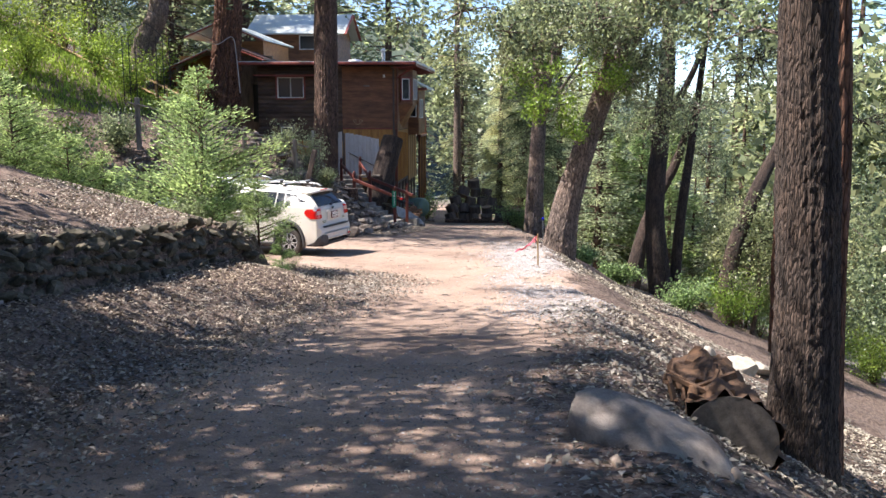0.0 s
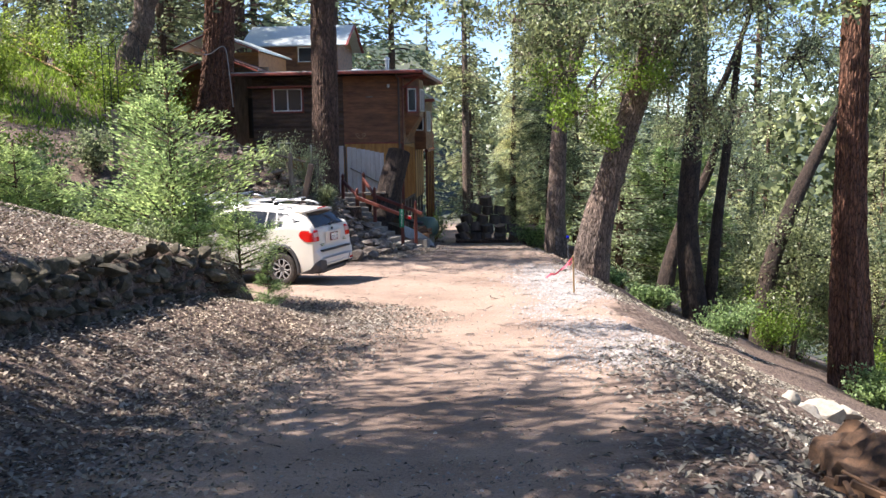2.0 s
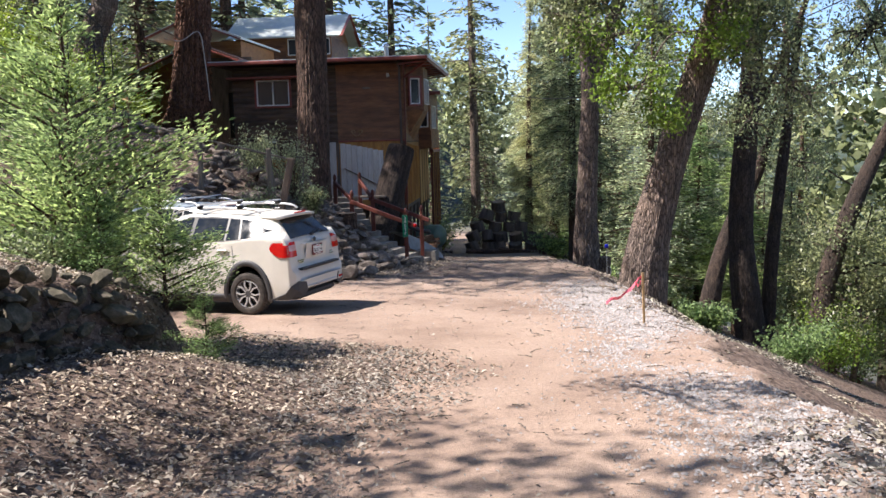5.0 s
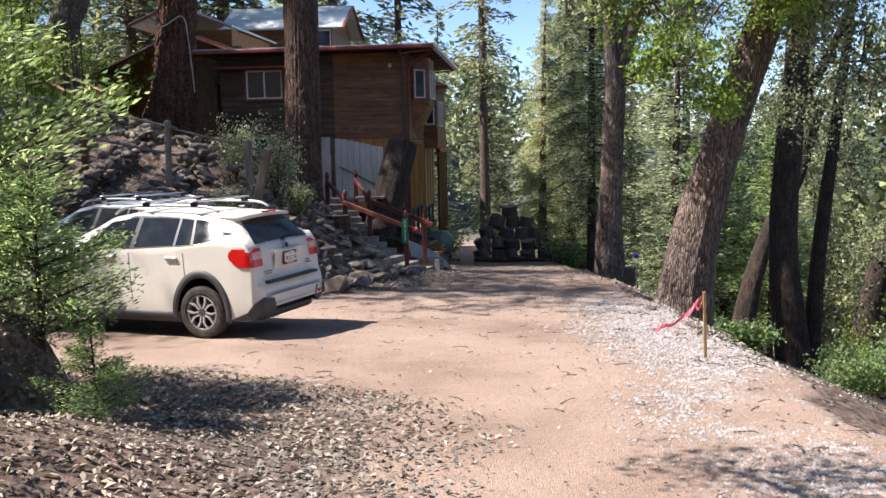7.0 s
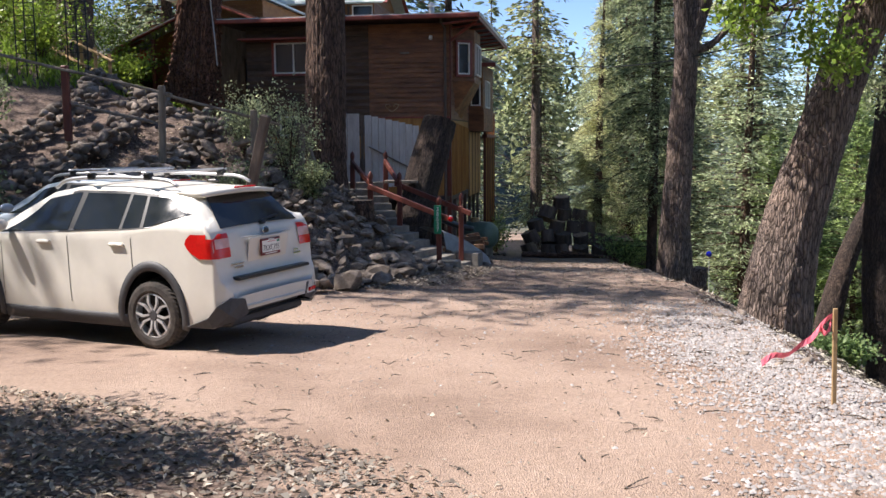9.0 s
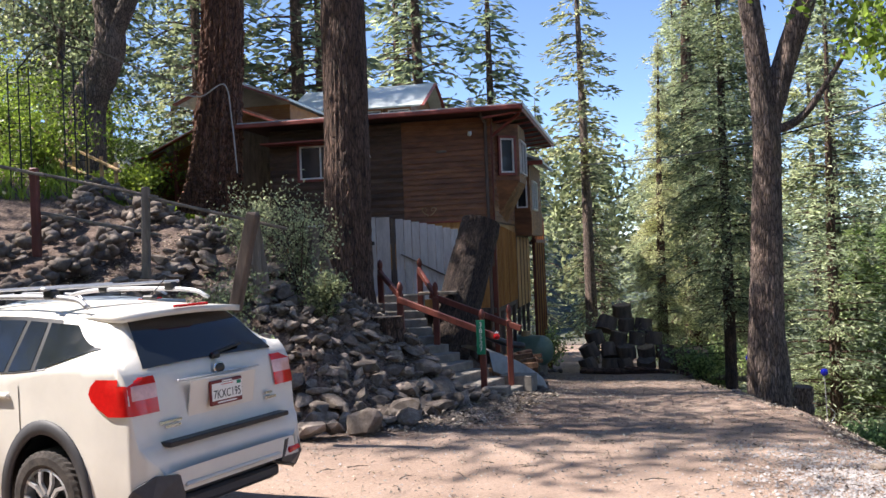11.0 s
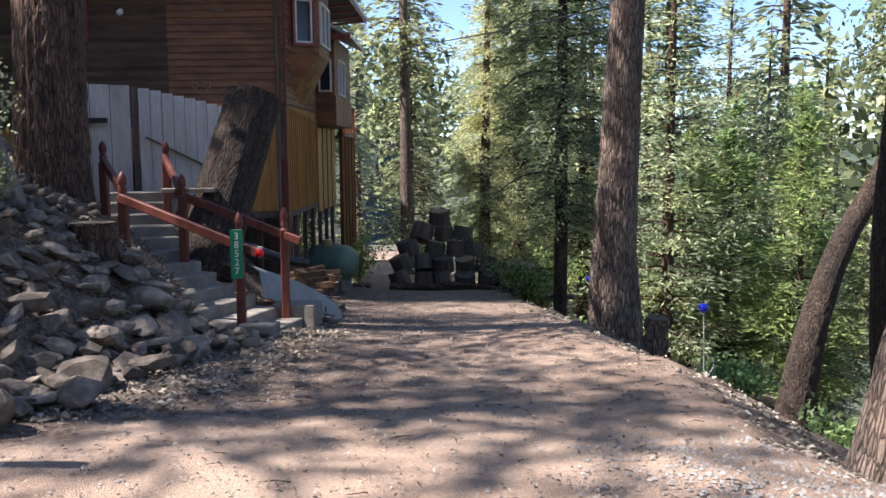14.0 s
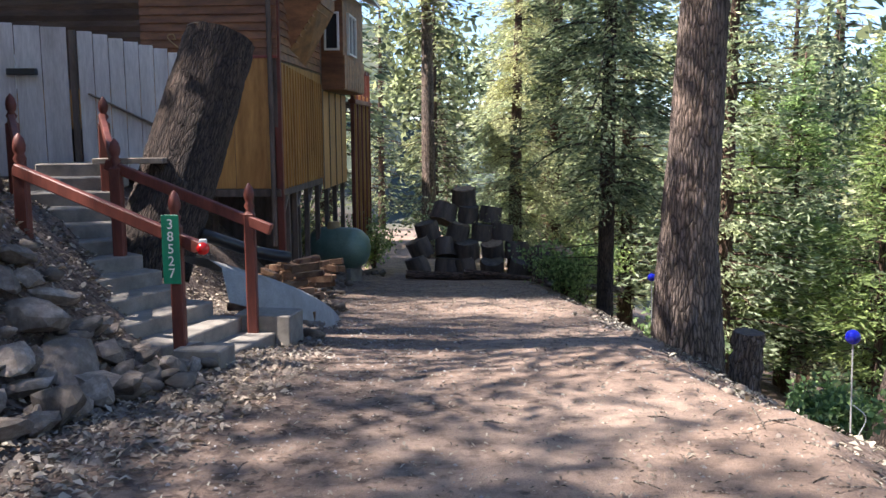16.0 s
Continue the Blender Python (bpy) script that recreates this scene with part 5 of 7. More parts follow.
def board_rows(name, x0, x1, z0, z1, step, y, material, parent, holes=(), turn=None, wavy=0.0, seed=0):
    """Lapped boards, each a piece, from x0 to x1 and z0 to z1, its face to -y, cut round holes (x0, x1, z0, z1)."""
    rng = np.random.RandomState(seed)
    z = z0
    while z < z1 - 0.02:
        zt = min(z + step, z1)
        spans = [(x0, x1)]
        for hx0, hx1, hz0, hz1 in holes:
            if hz0 < zt - 0.01 and hz1 > z + 0.01:
                spans = [s for a, b in spans for s in ((a, min(b, hx0)), (max(a, hx1), b)) if s[1] - s[0] > 0.03]
        for a, b in spans:
            n = max(2, int((b - a) / 0.25)) if wavy else 2
            xs = np.linspace(a, b, n)
            lo = z + (rng.uniform(-wavy, wavy, n) if wavy else 0 * xs)
            v, f = [], []
            bulge = 0.035 + (rng.uniform(0, 0.02, n) if wavy else 0 * xs)
            for i, x in enumerate(xs):
                zz = max(lo[i], z0)
                v += [(x, y, zt), (x, y - 0.008 if not wavy else y - bulge[i] * 0.3, zt), (x, y - bulge[i] if wavy else y - 0.042, (zz + zt) / 2 if wavy else zz), (x, y - 0.012, zz), (x, y, zz)]
            for i in range(n - 1):
                for j in range(4):
                    f.append([i * 5 + j, i * 5 + j + 1, (i + 1) * 5 + j + 1, (i + 1) * 5 + j])
            f += [[0, 4, 3, 2, 1], [(n - 1) * 5 + j for j in range(5)]]
            ob = part(name, (np.array(v), f), material, parent)
            if turn is not None:
                ob.data.transform(turn)
        z = zt


def window_unit(name, parent, m, w, h, panes=2, trim=None, frame=0.045, curtain=False):
    """A window whose middle is at m's origin, looking to m's -y."""
    win = new(name)
    win.parent = parent
    win.matrix_basis = m
    for i, (a, b) in enumerate([((-w / 2, -h / 2), (w / 2, -h / 2 + frame)), ((-w / 2, h / 2 - frame), (w / 2, h / 2)), ((-w / 2, -h / 2 + frame), (-w / 2 + frame, h / 2 - frame)), ((w / 2 - frame, -h / 2 + frame), (w / 2, h / 2 - frame))]):
        box("frame", (a[0], -0.05, a[1]), (b[0], 0.03, b[1]), M["white"], win, bevel=0.004)
    for k in range(1, panes):
        x = -w / 2 + w * k / panes
        box("mullion", (x - 0.022, -0.045, -h / 2 + frame), (x + 0.022, 0.03, h / 2 - frame), M["white"], win, bevel=0.003)
    for k in range(panes):
        x0, x1 = -w / 2 + w * k / panes + 0.023, -w / 2 + w * (k + 1) / panes - 0.023
        box("pane", (x0, -0.004, -h / 2 + frame), (x1, 0.004, h / 2 - frame), M["winglass"], win, bevel=0)
    if trim:
        t = 0.07
        for lo, hi in (((-w / 2 - t, -h / 2 - t), (w / 2 + t, -h / 2 - 0.002)), ((-w / 2 - t, h / 2 + 0.002), (w / 2 + t, h / 2 + t)), ((-w / 2 - t, -h / 2), (-w / 2 - 0.002, h / 2)), ((w / 2 + 0.002, -h / 2), (w / 2 + t, h / 2))):
            box("trim", (lo[0], -0.075, lo[1]), (hi[0], 0.0, hi[1]), trim, win, bevel=0.004)
    return win


# walls with a real opening for the south window
for lo, hi in (((-6.3, 0, 1.2), (-5.42, 0.14, 3.42)), ((-4.18, 0, -0.6), (-0.02, 0.14, 3.42)), ((-5.42, 0, 1.2), (-4.18, 0.14, 2.0)), ((-5.42, 0, 2.94), (-4.18, 0.14, 3.42)), ((-6.3, 0, -0.6), (-4.18, 0.14, 1.2)),
               ((-0.14, 0.14, -1.7), (0, 7.8, 3.42)), ((-2.45, 0.02, -1.68), (-0.14, 0.14, -0.6)), ((-6.3, 0.14, -0.6), (-6.16, 2.0, 3.42)), ((-8.4, 2.0, -0.2), (-6.16, 2.14, 4.0)),
               ((-8.4, 2.14, -0.6), (-8.26, 7.9, 3.5)), ((-8.26, 7.66, -1.7), (0, 7.8, 3.42))):
    box("wall", lo, hi, M["darkwood"], cabin, bevel=0)
box("inner_floor", (-6.1, 0.14, 0.5), (-0.14, 7.66, 0.62), M["darkwood"], cabin, bevel=0)
window_unit("window", cabin, pose(-4.8, 0.0, 2.47), 1.22, 0.93, 2, M["redtrim"])
box("curtain", (-4.75, 0.3, 2.0), (-4.25, 0.33, 2.95), M["whitewood"], cabin, bevel=0)
window_unit("basement_window", cabin, pose(-5.0, -0.02, 0.42), 0.55, 0.6, 1, M["greywood"])
# ochre plywood skirt
for k, (a, b) in enumerate(((-2.43, -1.62), (-1.61, -0.82), (-0.81, -0.10))):
    box("plywood_sheet", (a, -0.022, -1.7), (b, -0.002, 0.64), M["ply"], cabin, bevel=0.003)
box("plywood_sheet", (-6.3, -0.022, -0.6), (-2.45, -0.002, 0.1), M["ply"], cabin, bevel=0.003)
box("skirt_trim", (-2.45, -0.05, 0.62), (0.0, -0.0, 0.67), M["redtrim"], cabin)
box("downspout", (-0.16, -0.13, -2.75), (-0.08, -0.05, 3.3), M["darkwood"], cabin, bevel=0.02)
beam("downspout_elbow", (-0.12, -0.09, 3.26), (-0.2, -0.5, 3.45), 0.07, 0.07, M["darkwood"], cabin)
beam("corner_post", (-0.02, 0.06, -2.9), (-0.02, 0.06, 3.4), 0.12, 0.12, M["redwood"], cabin)
# battens on the east side
EAST = Matrix.Rotation(radians(90), 4, "Z")
for k in range(17):
    y = 0.12 + k * 0.245
    top = 0.55 - 0.05 * y
    box("batten", (0.022, y, -1.72), (0.05, y + 0.045, top), M["ply"], cabin, bevel=0.004)
box("batten_sheet", (0.002, 0.1, -1.7), (0.02, 4.1, 0.56), M["ply"], cabin, bevel=0)
for k in range(4):
    box("plywood_sheet", (0.02, 4.14 + k * 0.87, -2.0), (0.04, 4.99 + k * 0.87, 0.22), M["ply"], cabin, bevel=0.003)
    box("batten", (0.042, 4.12 + k * 0.87, -2.0), (0.06, 4.18 + k * 0.87, 0.24), M["darkwood"], cabin)
# stilts
for k in range(7):
    y = 0.2 + k * 1.2
    z = ground_z(-1.9, 40.6 + y)
    beam("stilt", (-0.06, y, z - 0.3), (-0.06, y, -1.7), 0.1, 0.1, M["darkwood"], cabin)
    beam("brace", (-0.02, y + 0.02, -2.15), (-0.02, y + 0.5, -1.72), 0.05, 0.07, M["greywood"], cabin)
beam("sill_beam", (-0.06, 0, -1.78), (-0.06, 7.8, -1.78), 0.14, 0.16, M["darkwood"], cabin)
beam("sill_beam", (-2.4, 0.06, -1.78), (0, 0.06, -1.78), 0.14, 0.16, M["darkwood"], cabin)
for k in range(4):
    beam("stilt", (-2.2 + k * 0.7, 0.9, -3.2), (-2.2 + k * 0.7, 0.9, -1.7), 0.1, 0.1, M["darkwood"], cabin)
box("crawl_wall", (-6.3, 3.0, -3.6), (-0.3, 3.12, -1.6), M["darkwood"], cabin, bevel=0)
# roof
rf = new("roof")
rf.parent = cabin
for nm, lo, hi, mt in (("roof_deck", (-6.9, -0.75, 3.46), (0.95, 8.3, 3.56), "darkroof"), ("roof_cover", (-6.92, -0.78, 3.563), (0.98, 8.32, 3.60), "roofing")):
    box(nm, lo, hi, M[mt], rf, bevel=0.004)
box("gutter", (-6.95, -0.87, 3.44), (0.95, -0.76, 3.56), M["redtrim"], rf, bevel=0.02)
box("fascia", (0.952, -0.8, 3.38), (0.98, 8.3, 3.56), M["redtrim"], rf)
box("drip_edge", (0.985, -0.8, 3.5), (1.0, 8.3, 3.61), M["white"], rf, bevel=0.003)
for k in range(9):
    y = -0.6 + k * 1.05
    beam("rafter", (-0.1, y, 3.3), (0.93, y, 3.40), 0.05, 0.12, M["redtrim"], rf)
beam("brace", (0.03, 0.1, 2.9), (0.85, -0.3, 3.4), 0.07, 0.07, M["redtrim"], rf)
# a short canopy on the wall
box("canopy", (-6.35, -0.6, 2.98), (-3.6, -0.01, 3.03), M["redtrim"], cabin, m=pose(0, 0, 0.0, 0, 0, 0))
# oriel window on the east side
ori = new("oriel")
ori.parent = cabin
v = np.array([(0, 0.55, 3.3), (0.62, 1.0, 3.3), (0.62, 2.6, 3.3), (0, 3.1, 3.3), (0, 0.55, 1.75), (0.62, 1.0, 1.75), (0.62, 2.6, 1.75), (0, 3.1, 1.75), (0.02, 1.0, 0.85), (0.02, 2.4, 0.6)])
part("oriel_body", (v, [[0, 1, 5, 4], [1, 2, 6, 5], [2, 3, 7, 6], [4, 5, 8], [5, 6, 9, 8], [6, 7, 9], [0, 3, 2, 1]]), M["siding"], ori)
ang = math.degrees(math.atan2(0.45, 0.62))
window_unit("oriel_window", ori, pose(0.31, 0.765, 2.42, 0, 0, ang), 0.42, 0.95, 1, M["redtrim"])
window_unit("oriel_window", ori, pose(0.63, 1.8, 2.42, 0, 0, 90), 1.3, 0.95, 2, None)
for k in range(7):
    z = 0.98 + k * 0.12
    w = (z - 0.85) / 0.9
    box("shingle_course", (0.03 + 0.57 * w, 1.0, z), (0.055 + 0.6 * w, 2.5, z + 0.1), M["siding"], ori, bevel=0)
# the room beyond, with its own small roof
room = new("end_room")
room.parent = cabin
box("room_body", (0.0, 4.4, 0.26), (0.5, 7.75, 2.55), M["siding"], room, bevel=0)
window_unit("room_window", room, pose(0.25, 4.38, 1.55), 0.34, 0.85, 1, None)
window_unit("room_window", room, pose(0.515, 5.6, 1.55, 0, 0, 90), 1.2, 0.95, 2, None)
v = np.array([(-0.0, 4.0, 2.95), (0.95, 4.0, 2.5), (0.95, 8.1, 2.5), (0, 8.1, 2.95), (-0.0, 4.0, 3.03), (0.95, 4.0, 2.58), (0.95, 8.1, 2.58), (0, 8.1, 3.03)])
part("room_roof", (v, [[0, 1, 2, 3], [4, 7, 6, 5], [0, 4, 5, 1], [1, 5, 6, 2], [3, 2, 6, 7], [0, 3, 7, 4]]), M["roofing"], room)
box("room_fascia", (0.0, 3.96, 2.42), (0.98, 4.0, 2.56), M["redtrim"], room)
for k in range(9):
    box("plank", (0.5 if k % 2 else 0.49, 4.4 + k * 0.37, 0.28), (0.53, 4.74 + k * 0.37, 1.02), M["siding"], room, bevel=0)
# deck with tall rails at the north end
deck = new("deck")
deck.parent = cabin
for k in range(9):
    y = 8.0 + k * 0.42
    beam("deck_post", (0.16, y, -4.4), (0.16, y, 1.05 if k % 2 == 0 else 0.3), 0.1, 0.07, M["redwood"] if k % 2 == 0 else M["ply"], deck)
beam("deck_rail", (0.16, 7.9, 1.0), (0.16, 11.4, 1.0), 0.1, 0.05, M["redwood"], deck)
beam("deck_rail", (0.16, 7.9, 0.1), (0.16, 11.4, 0.1), 0.12, 0.2, M["redwood"], deck)
box("deck_floor", (-3, 7.85, 0.0), (0.1, 11.5, 0.08), M["darkwood"], deck)
# upper storey, set back
up = new("upper_storey")
up.parent = cabin
box("upper_wall", (-9.6, 11.2, 3.3), (-4.9, 15.5, 5.75), M["siding"], up, bevel=0)
for k in range(2):
    window_unit("upper_window", up, pose(-6.6 + k * 1.2, 11.18, 5.25), 0.9, 0.8, 1, M["orangewood"])
v = np.array([(-10.1, 10.7, 5.72), (-4.35, 10.7, 5.72), (-4.35, 13.2, 7.0), (-10.1, 13.2, 7.0), (-4.35, 15.9, 5.72), (-10.1, 15.9, 5.72)])
for nm, q in (("upper_roof", [[0, 1, 2, 3]]), ("upper_roof", [[3, 2, 4, 5]])):
    ob = part(nm, (v, q), M["roofing"], up)
    md = ob.modifiers.new("thick", "SOLIDIFY")
    md.thickness = 0.07
part("gable", (np.array([(-4.88, 11.2, 5.75), (-4.88, 15.5, 5.75), (-4.88, 13.2, 6.85)]), [[0, 1, 2]]), M["orangewood"], up)
beam("bargeboard", (-4.32, 10.68, 5.66), (-4.32, 13.2, 6.96), 0.05, 0.16, M["redtrim"], up)
beam("bargeboard", (-4.32, 13.2, 6.96), (-4.32, 15.9, 5.66), 0.05, 0.16, M["redtrim"], up)
beam("upper_downspout", (-6.0, 11.1, 3.6), (-6.0, 11.1, 5.6), 0.07, 0.07, M["darkwood"], up)
# west wing behind the cedar
wing = new("west_wing")
wing.parent = cabin
box("wing_wall", (-11.4, 4.0, 1.0), (-8.4, 8.0, 4.1), M["orangewood"], wing, bevel=0)
box("wing_wall", (-9.2, 3.2, 3.6), (-6.9, 8.0, 4.75), M["orangewood"], wing, bevel=0)
board_rows("board", -11.4, -8.4, 1.0, 4.1, 0.14, 3.99, M["orangewood"], wing)
board_rows("board", -9.2, -6.9, 3.9, 4.7, 0.14, 3.19, M["orangewood"], wing)


def roof_slab(name, a, b, y0, y1, parent, cover="roofing", t=0.08):
    """A sloping roof from a to b, each (x, z), between y0 and y1, with red boards on its front edge."""
    v = np.array([(a[0], y0, a[1]), (b[0], y0, b[1]), (b[0], y1, b[1]), (a[0], y1, a[1])])
    v = np.vstack([v, v + (0, 0, t)])
    part(name, (v, [[3, 2, 1, 0], [4, 5, 6, 7], [0, 1, 5, 4], [1, 2, 6, 5], [2, 3, 7, 6], [3, 0, 4, 7]]), M[cover], parent)
    beam("bargeboard", (a[0], y0 - 0.03, a[1] - 0.02), (b[0], y0 - 0.03, b[1] - 0.02), 0.05, 0.2, M["redtrim"], parent)


roof_slab("wing_roof", (-12.3, 3.15), (-9.6, 4.3), 2.9, 8.4, wing)
roof_slab("wing_roof", (-10.6, 4.9), (-8.9, 5.6), 2.6, 8.4, wing)
roof_slab("wing_roof", (-8.9, 5.6), (-6.7, 4.75), 2.6, 8.4, wing)
roof_slab("porch_roof", (-8.6, 4.65), (-6.2, 3.75), 0.6, 3.0, wing, "darkroof")
beam("porch_post", (-10.9, 3.1, 1.2), (-10.9, 3.1, 3.5), 0.12, 0.12, M["redwood"], wing)
box("shed_body", (-12.6, 3.6, 1.3), (-11.6, 5, 2.9), M["orangewood"], wing, bevel=0)
roof_slab("shed_roof", (-12.9, 2.9), (-11.3, 3.5), 3.2, 5.4, wing)
# dark doorway beside the log wall
dr = new("door")
dr.parent = cabin
box("door_leaf", (-7.1, 1.92, 0.9), (-6.4, 1.97, 2.65), M["black"], dr)
for lo, hi in (((-7.2, 1.85, 0.9), (-7.1, 1.99, 2.75)), ((-6.4, 1.85, 0.9), (-6.3, 1.99, 2.75)), ((-7.1, 1.85, 2.65), (-6.4, 1.99, 2.75))):
    box("door_frame", lo, hi, M["darkwood"], dr)
# roof vent, flue, lamps, heart
fl = thing("flue_pipe", HM @ pose(-0.9, 2.2, 3.6), "short steel flue pipe on the cabin roof", "chimney")
bm = bmesh.new()
bmesh.ops.create_cone(bm, cap_ends=True, segments=16, radius1=0.09, radius2=0.09, depth=0.6, matrix=Matrix.Translation((0, 0, 0.3)))
part("pipe", bm, M["alloy"], fl, smooth=False)
bm = bmesh.new()
bmesh.ops.create_cone(bm, cap_ends=True, segments=16, radius1=0.15, radius2=0.04, depth=0.12, matrix=Matrix.Translation((0, 0, 0.68)))
part("cap", bm, M["alloy"], fl)
sk = thing("skylight_dome", HM @ pose(-2.1, 1.5, 3.6), "white domed skylight on the cabin roof", "skylight")
bm = bmesh.new()
bmesh.ops.create_uvsphere(bm, u_segments=20, v_segments=10, radius=0.42, matrix=Matrix.Diagonal((1, 1, 0.5, 1)))
bmesh.ops.delete(bm, geom=[q for q in bm.verts if q.co.z < -0.01], context="VERTS")
part("dome", bm, M["white"], sk, smooth=True)
box("kerb", (-0.42, -0.42, -0.02), (0.42, 0.42, 0.05), M["white"], sk)
for x, z in ((-0.55, 3.0), (-3.4, 2.55)):
    lp = thing("wall_lamp", HM @ pose(x, -0.04, z), "small white floodlight on the cabin wall", "lamp")
    box("back_plate", (-0.05, -0.02, -0.05), (0.05, 0.02, 0.05), M["white"], lp)
    bm = bmesh.new()
    bmesh.ops.create_cone(bm, cap_ends=True, segments=14, radius1=0.03, radius2=0.06, depth=0.12, matrix=pose(0.02, -0.09, -0.03, 110))
    part("lamp_head", bm, M["white"], lp, smooth=True)
wv = thing("wall_vent", HM @ pose(-1.35, -0.03, 2.55), "narrow white wall vent on brown siding", "vent")
box("vent_cover", (-0.14, -0.03, -0.03), (0.14, 0.0, 0.03), M["greywood"], wv)
ht = thing("scroll_ornament", HM @ pose(-1.75, -0.05, 0.92), "small wrought iron heart scroll on brown siding", "ornament")
for s in (1, -1):
    pts = [(s * 0.02, 0, -0.1), (s * 0.16, 0, 0.02), (s * 0.2, 0, 0.1), (s * 0.1, 0, 0.13), (s * 0.06, 0, 0.05), (s * 0.12, 0, 0.04)]
    part("scroll", tube(catmull(pts, 18), [0.014, 0.01], 6), M["stakewood"], ht, smooth=True)
board_rows("board", -2.45, 0.0, 0.67, 3.4, 0.145, -0.002, M["siding"], cabin, seed=4)
board_rows("log_board", -6.3, -2.45, 0.1, 3.4, 0.2, -0.002, M["logwood"], cabin, holes=((-5.48, -4.12, 1.94, 3.0), (-5.3, -4.7, 0.1, 0.75)), wavy=0.018, seed=5)
tn = Matrix.Rotation(radians(90), 4, "Z")
board_rows("board", 0.02, 4.1, 0.6, 3.4, 0.145, -0.002, M["siding"], cabin, holes=((0.5, 3.1, 1.7, 3.35),), turn=tn, seed=6)


# ---- stones ----
def rock_bm(rng, sub=1, flat=0.65, cuts=11):
    bm = bmesh.new()
    bmesh.ops.create_icosphere(bm, subdivisions=sub, radius=0.5)
    o = Vector(rng.uniform(-9, 9, 3))
    planes = [(Vector(rng.normal(0, 1, 3)).normalized(), rng.uniform(0.22, 0.4)) for _ in range(cuts)]
    for v in bm.verts:
        for nrm, d in planes:
            k = v.co.dot(nrm) - d
            if k > 0:
                v.co -= nrm * k
        v.co *= 1 + 0.12 * noise.noise(v.co * 3.0 + o)
        v.co.z *= flat
    return bm


STONES = []
srng = np.random.RandomState(77)
for k in range(12):
    me = bpy.data.meshes.new("stone")
    b = rock_bm(srng, 2 if k < 6 else 1, srng.uniform(0.4, 0.75))
    if k < 6:
        bmesh.ops.dissolve_limit(b, angle_limit=radians(9), verts=b.verts, edges=b.edges)
        bmesh.ops.triangulate(b, faces=b.faces)
    b.to_mesh(me)
    b.free()
    me.materials.append(M["stone"])
    STONES.append(me)


def stone(parent, at, size, rng, me=None):
    ob = new("stone", me or STONES[rng.randint(len(STONES))])
    ob.parent = parent
    ob.matrix_basis = pose(*at, rng.uniform(-28, 28), rng.uniform(-28, 28), rng.uniform(0, 360)) @ Matrix.Diagonal((size * rng.uniform(0.9, 1.5), size * rng.uniform(0.7, 1.0), size * rng.uniform(0.8, 1.15), 1))
    return ob


def joined_stones(name, spots, material, label, seed, category="", kind="stuff", parent=None):
    rng = np.random.RandomState(seed)
    proto_v, proto_f = [], []
    for k in range(8):
        b = rock_bm(rng, 1, rng.uniform(0.5, 0.8))
        proto_v.append(np.array([v.co for v in b.verts]))
        b.verts.index_update()
        proto_f.append(np.array([[v.index for v in f.verts] for f in b.faces]))
        b.free()
    vs, fs, n = [], [], 0
    for x, y, z, s in spots:
        k = rng.randint(8)
        R = np.array(Euler(rng.uniform(-0.5, 0.5, 3) + np.array([0, 0, rng.uniform(0, 6)])).to_matrix())
        v = (proto_v[k] * s * rng.uniform(0.7, 1.4, 3)) @ R.T + (x, y, z)
        vs.append(v)
        fs.append(proto_f[k] + n)
        n += len(v)
    return leaf_part(name, np.vstack(vs), np.vstack(fs), material, parent, label, kind)


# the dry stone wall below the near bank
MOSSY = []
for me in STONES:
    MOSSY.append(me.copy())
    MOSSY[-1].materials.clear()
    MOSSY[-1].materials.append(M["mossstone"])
rng = np.random.RandomState(5)
wall = thing("dry_stone_wall", Matrix(), "rough dry stone wall of mossy field stones, coloured dark for shade, along the bank", "stone wall")
for row in range(5):
    s = 0.0
    pts = [(p[0], p[1]) for p in FOOT if 2 < p[1] < 17]
    P = catmull([(*p, 0) for p in pts], 80)
    L = np.concatenate([[0], np.cumsum(np.linalg.norm(np.diff(P, axis=0), axis=1))])
    while s < L[-1]:
        x, y = np.interp(s, L, P[:, 0]), np.interp(s, L, P[:, 1])
        d = rng.uniform(0.18, 0.34)
        if y > 6.5:
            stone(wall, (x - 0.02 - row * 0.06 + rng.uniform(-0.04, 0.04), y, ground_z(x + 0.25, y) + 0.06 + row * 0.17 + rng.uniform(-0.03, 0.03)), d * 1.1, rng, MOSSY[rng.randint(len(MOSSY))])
        s += d * 0.95

# the rock bank beside the steps: the nearest stones singly, the rest joined
bank = thing("rock_bank", Matrix(), "loose bank of angular brown and grey field stones beside the steps", "rocks")
spots = []
for _ in range(5200):
    y, d = rng.uniform(26.6, 33.8), rng.uniform(-0.25, 3.4) ** 1.0
    if d > 1.9 and rng.rand() > 0.25:
        continue
    fx = np.interp(y, FOOT[:, 1], FOOT[:, 0])
    x = fx - d * 1.05
    if x < -7 or (x > -3.6 and y > 31.8) or float(foot_distance(x, y)) < -0.35:
        continue
    if math.hypot(x + 3.26, y - 31.3) < 0.4 or math.hypot(x + 4.35, y - 33.3) < 0.8:
        continue
    s = rng.uniform(0.14, 0.34) * (1.6 if rng.rand() < 0.2 else 1)
    if all((x - a) ** 2 + (y - b) ** 2 > (0.32 * (s + q)) ** 2 for a, b, _, q in spots):
        spots.append((x, y, ground_z(x, y) + 0.12 * s + 0.03, s))
spots.sort(key=lambda p: p[1] - 0.6 * p[0])
for x, y, z, s in spots[:290]:
    stone(bank, (x, y, z), s * 1.25, rng)
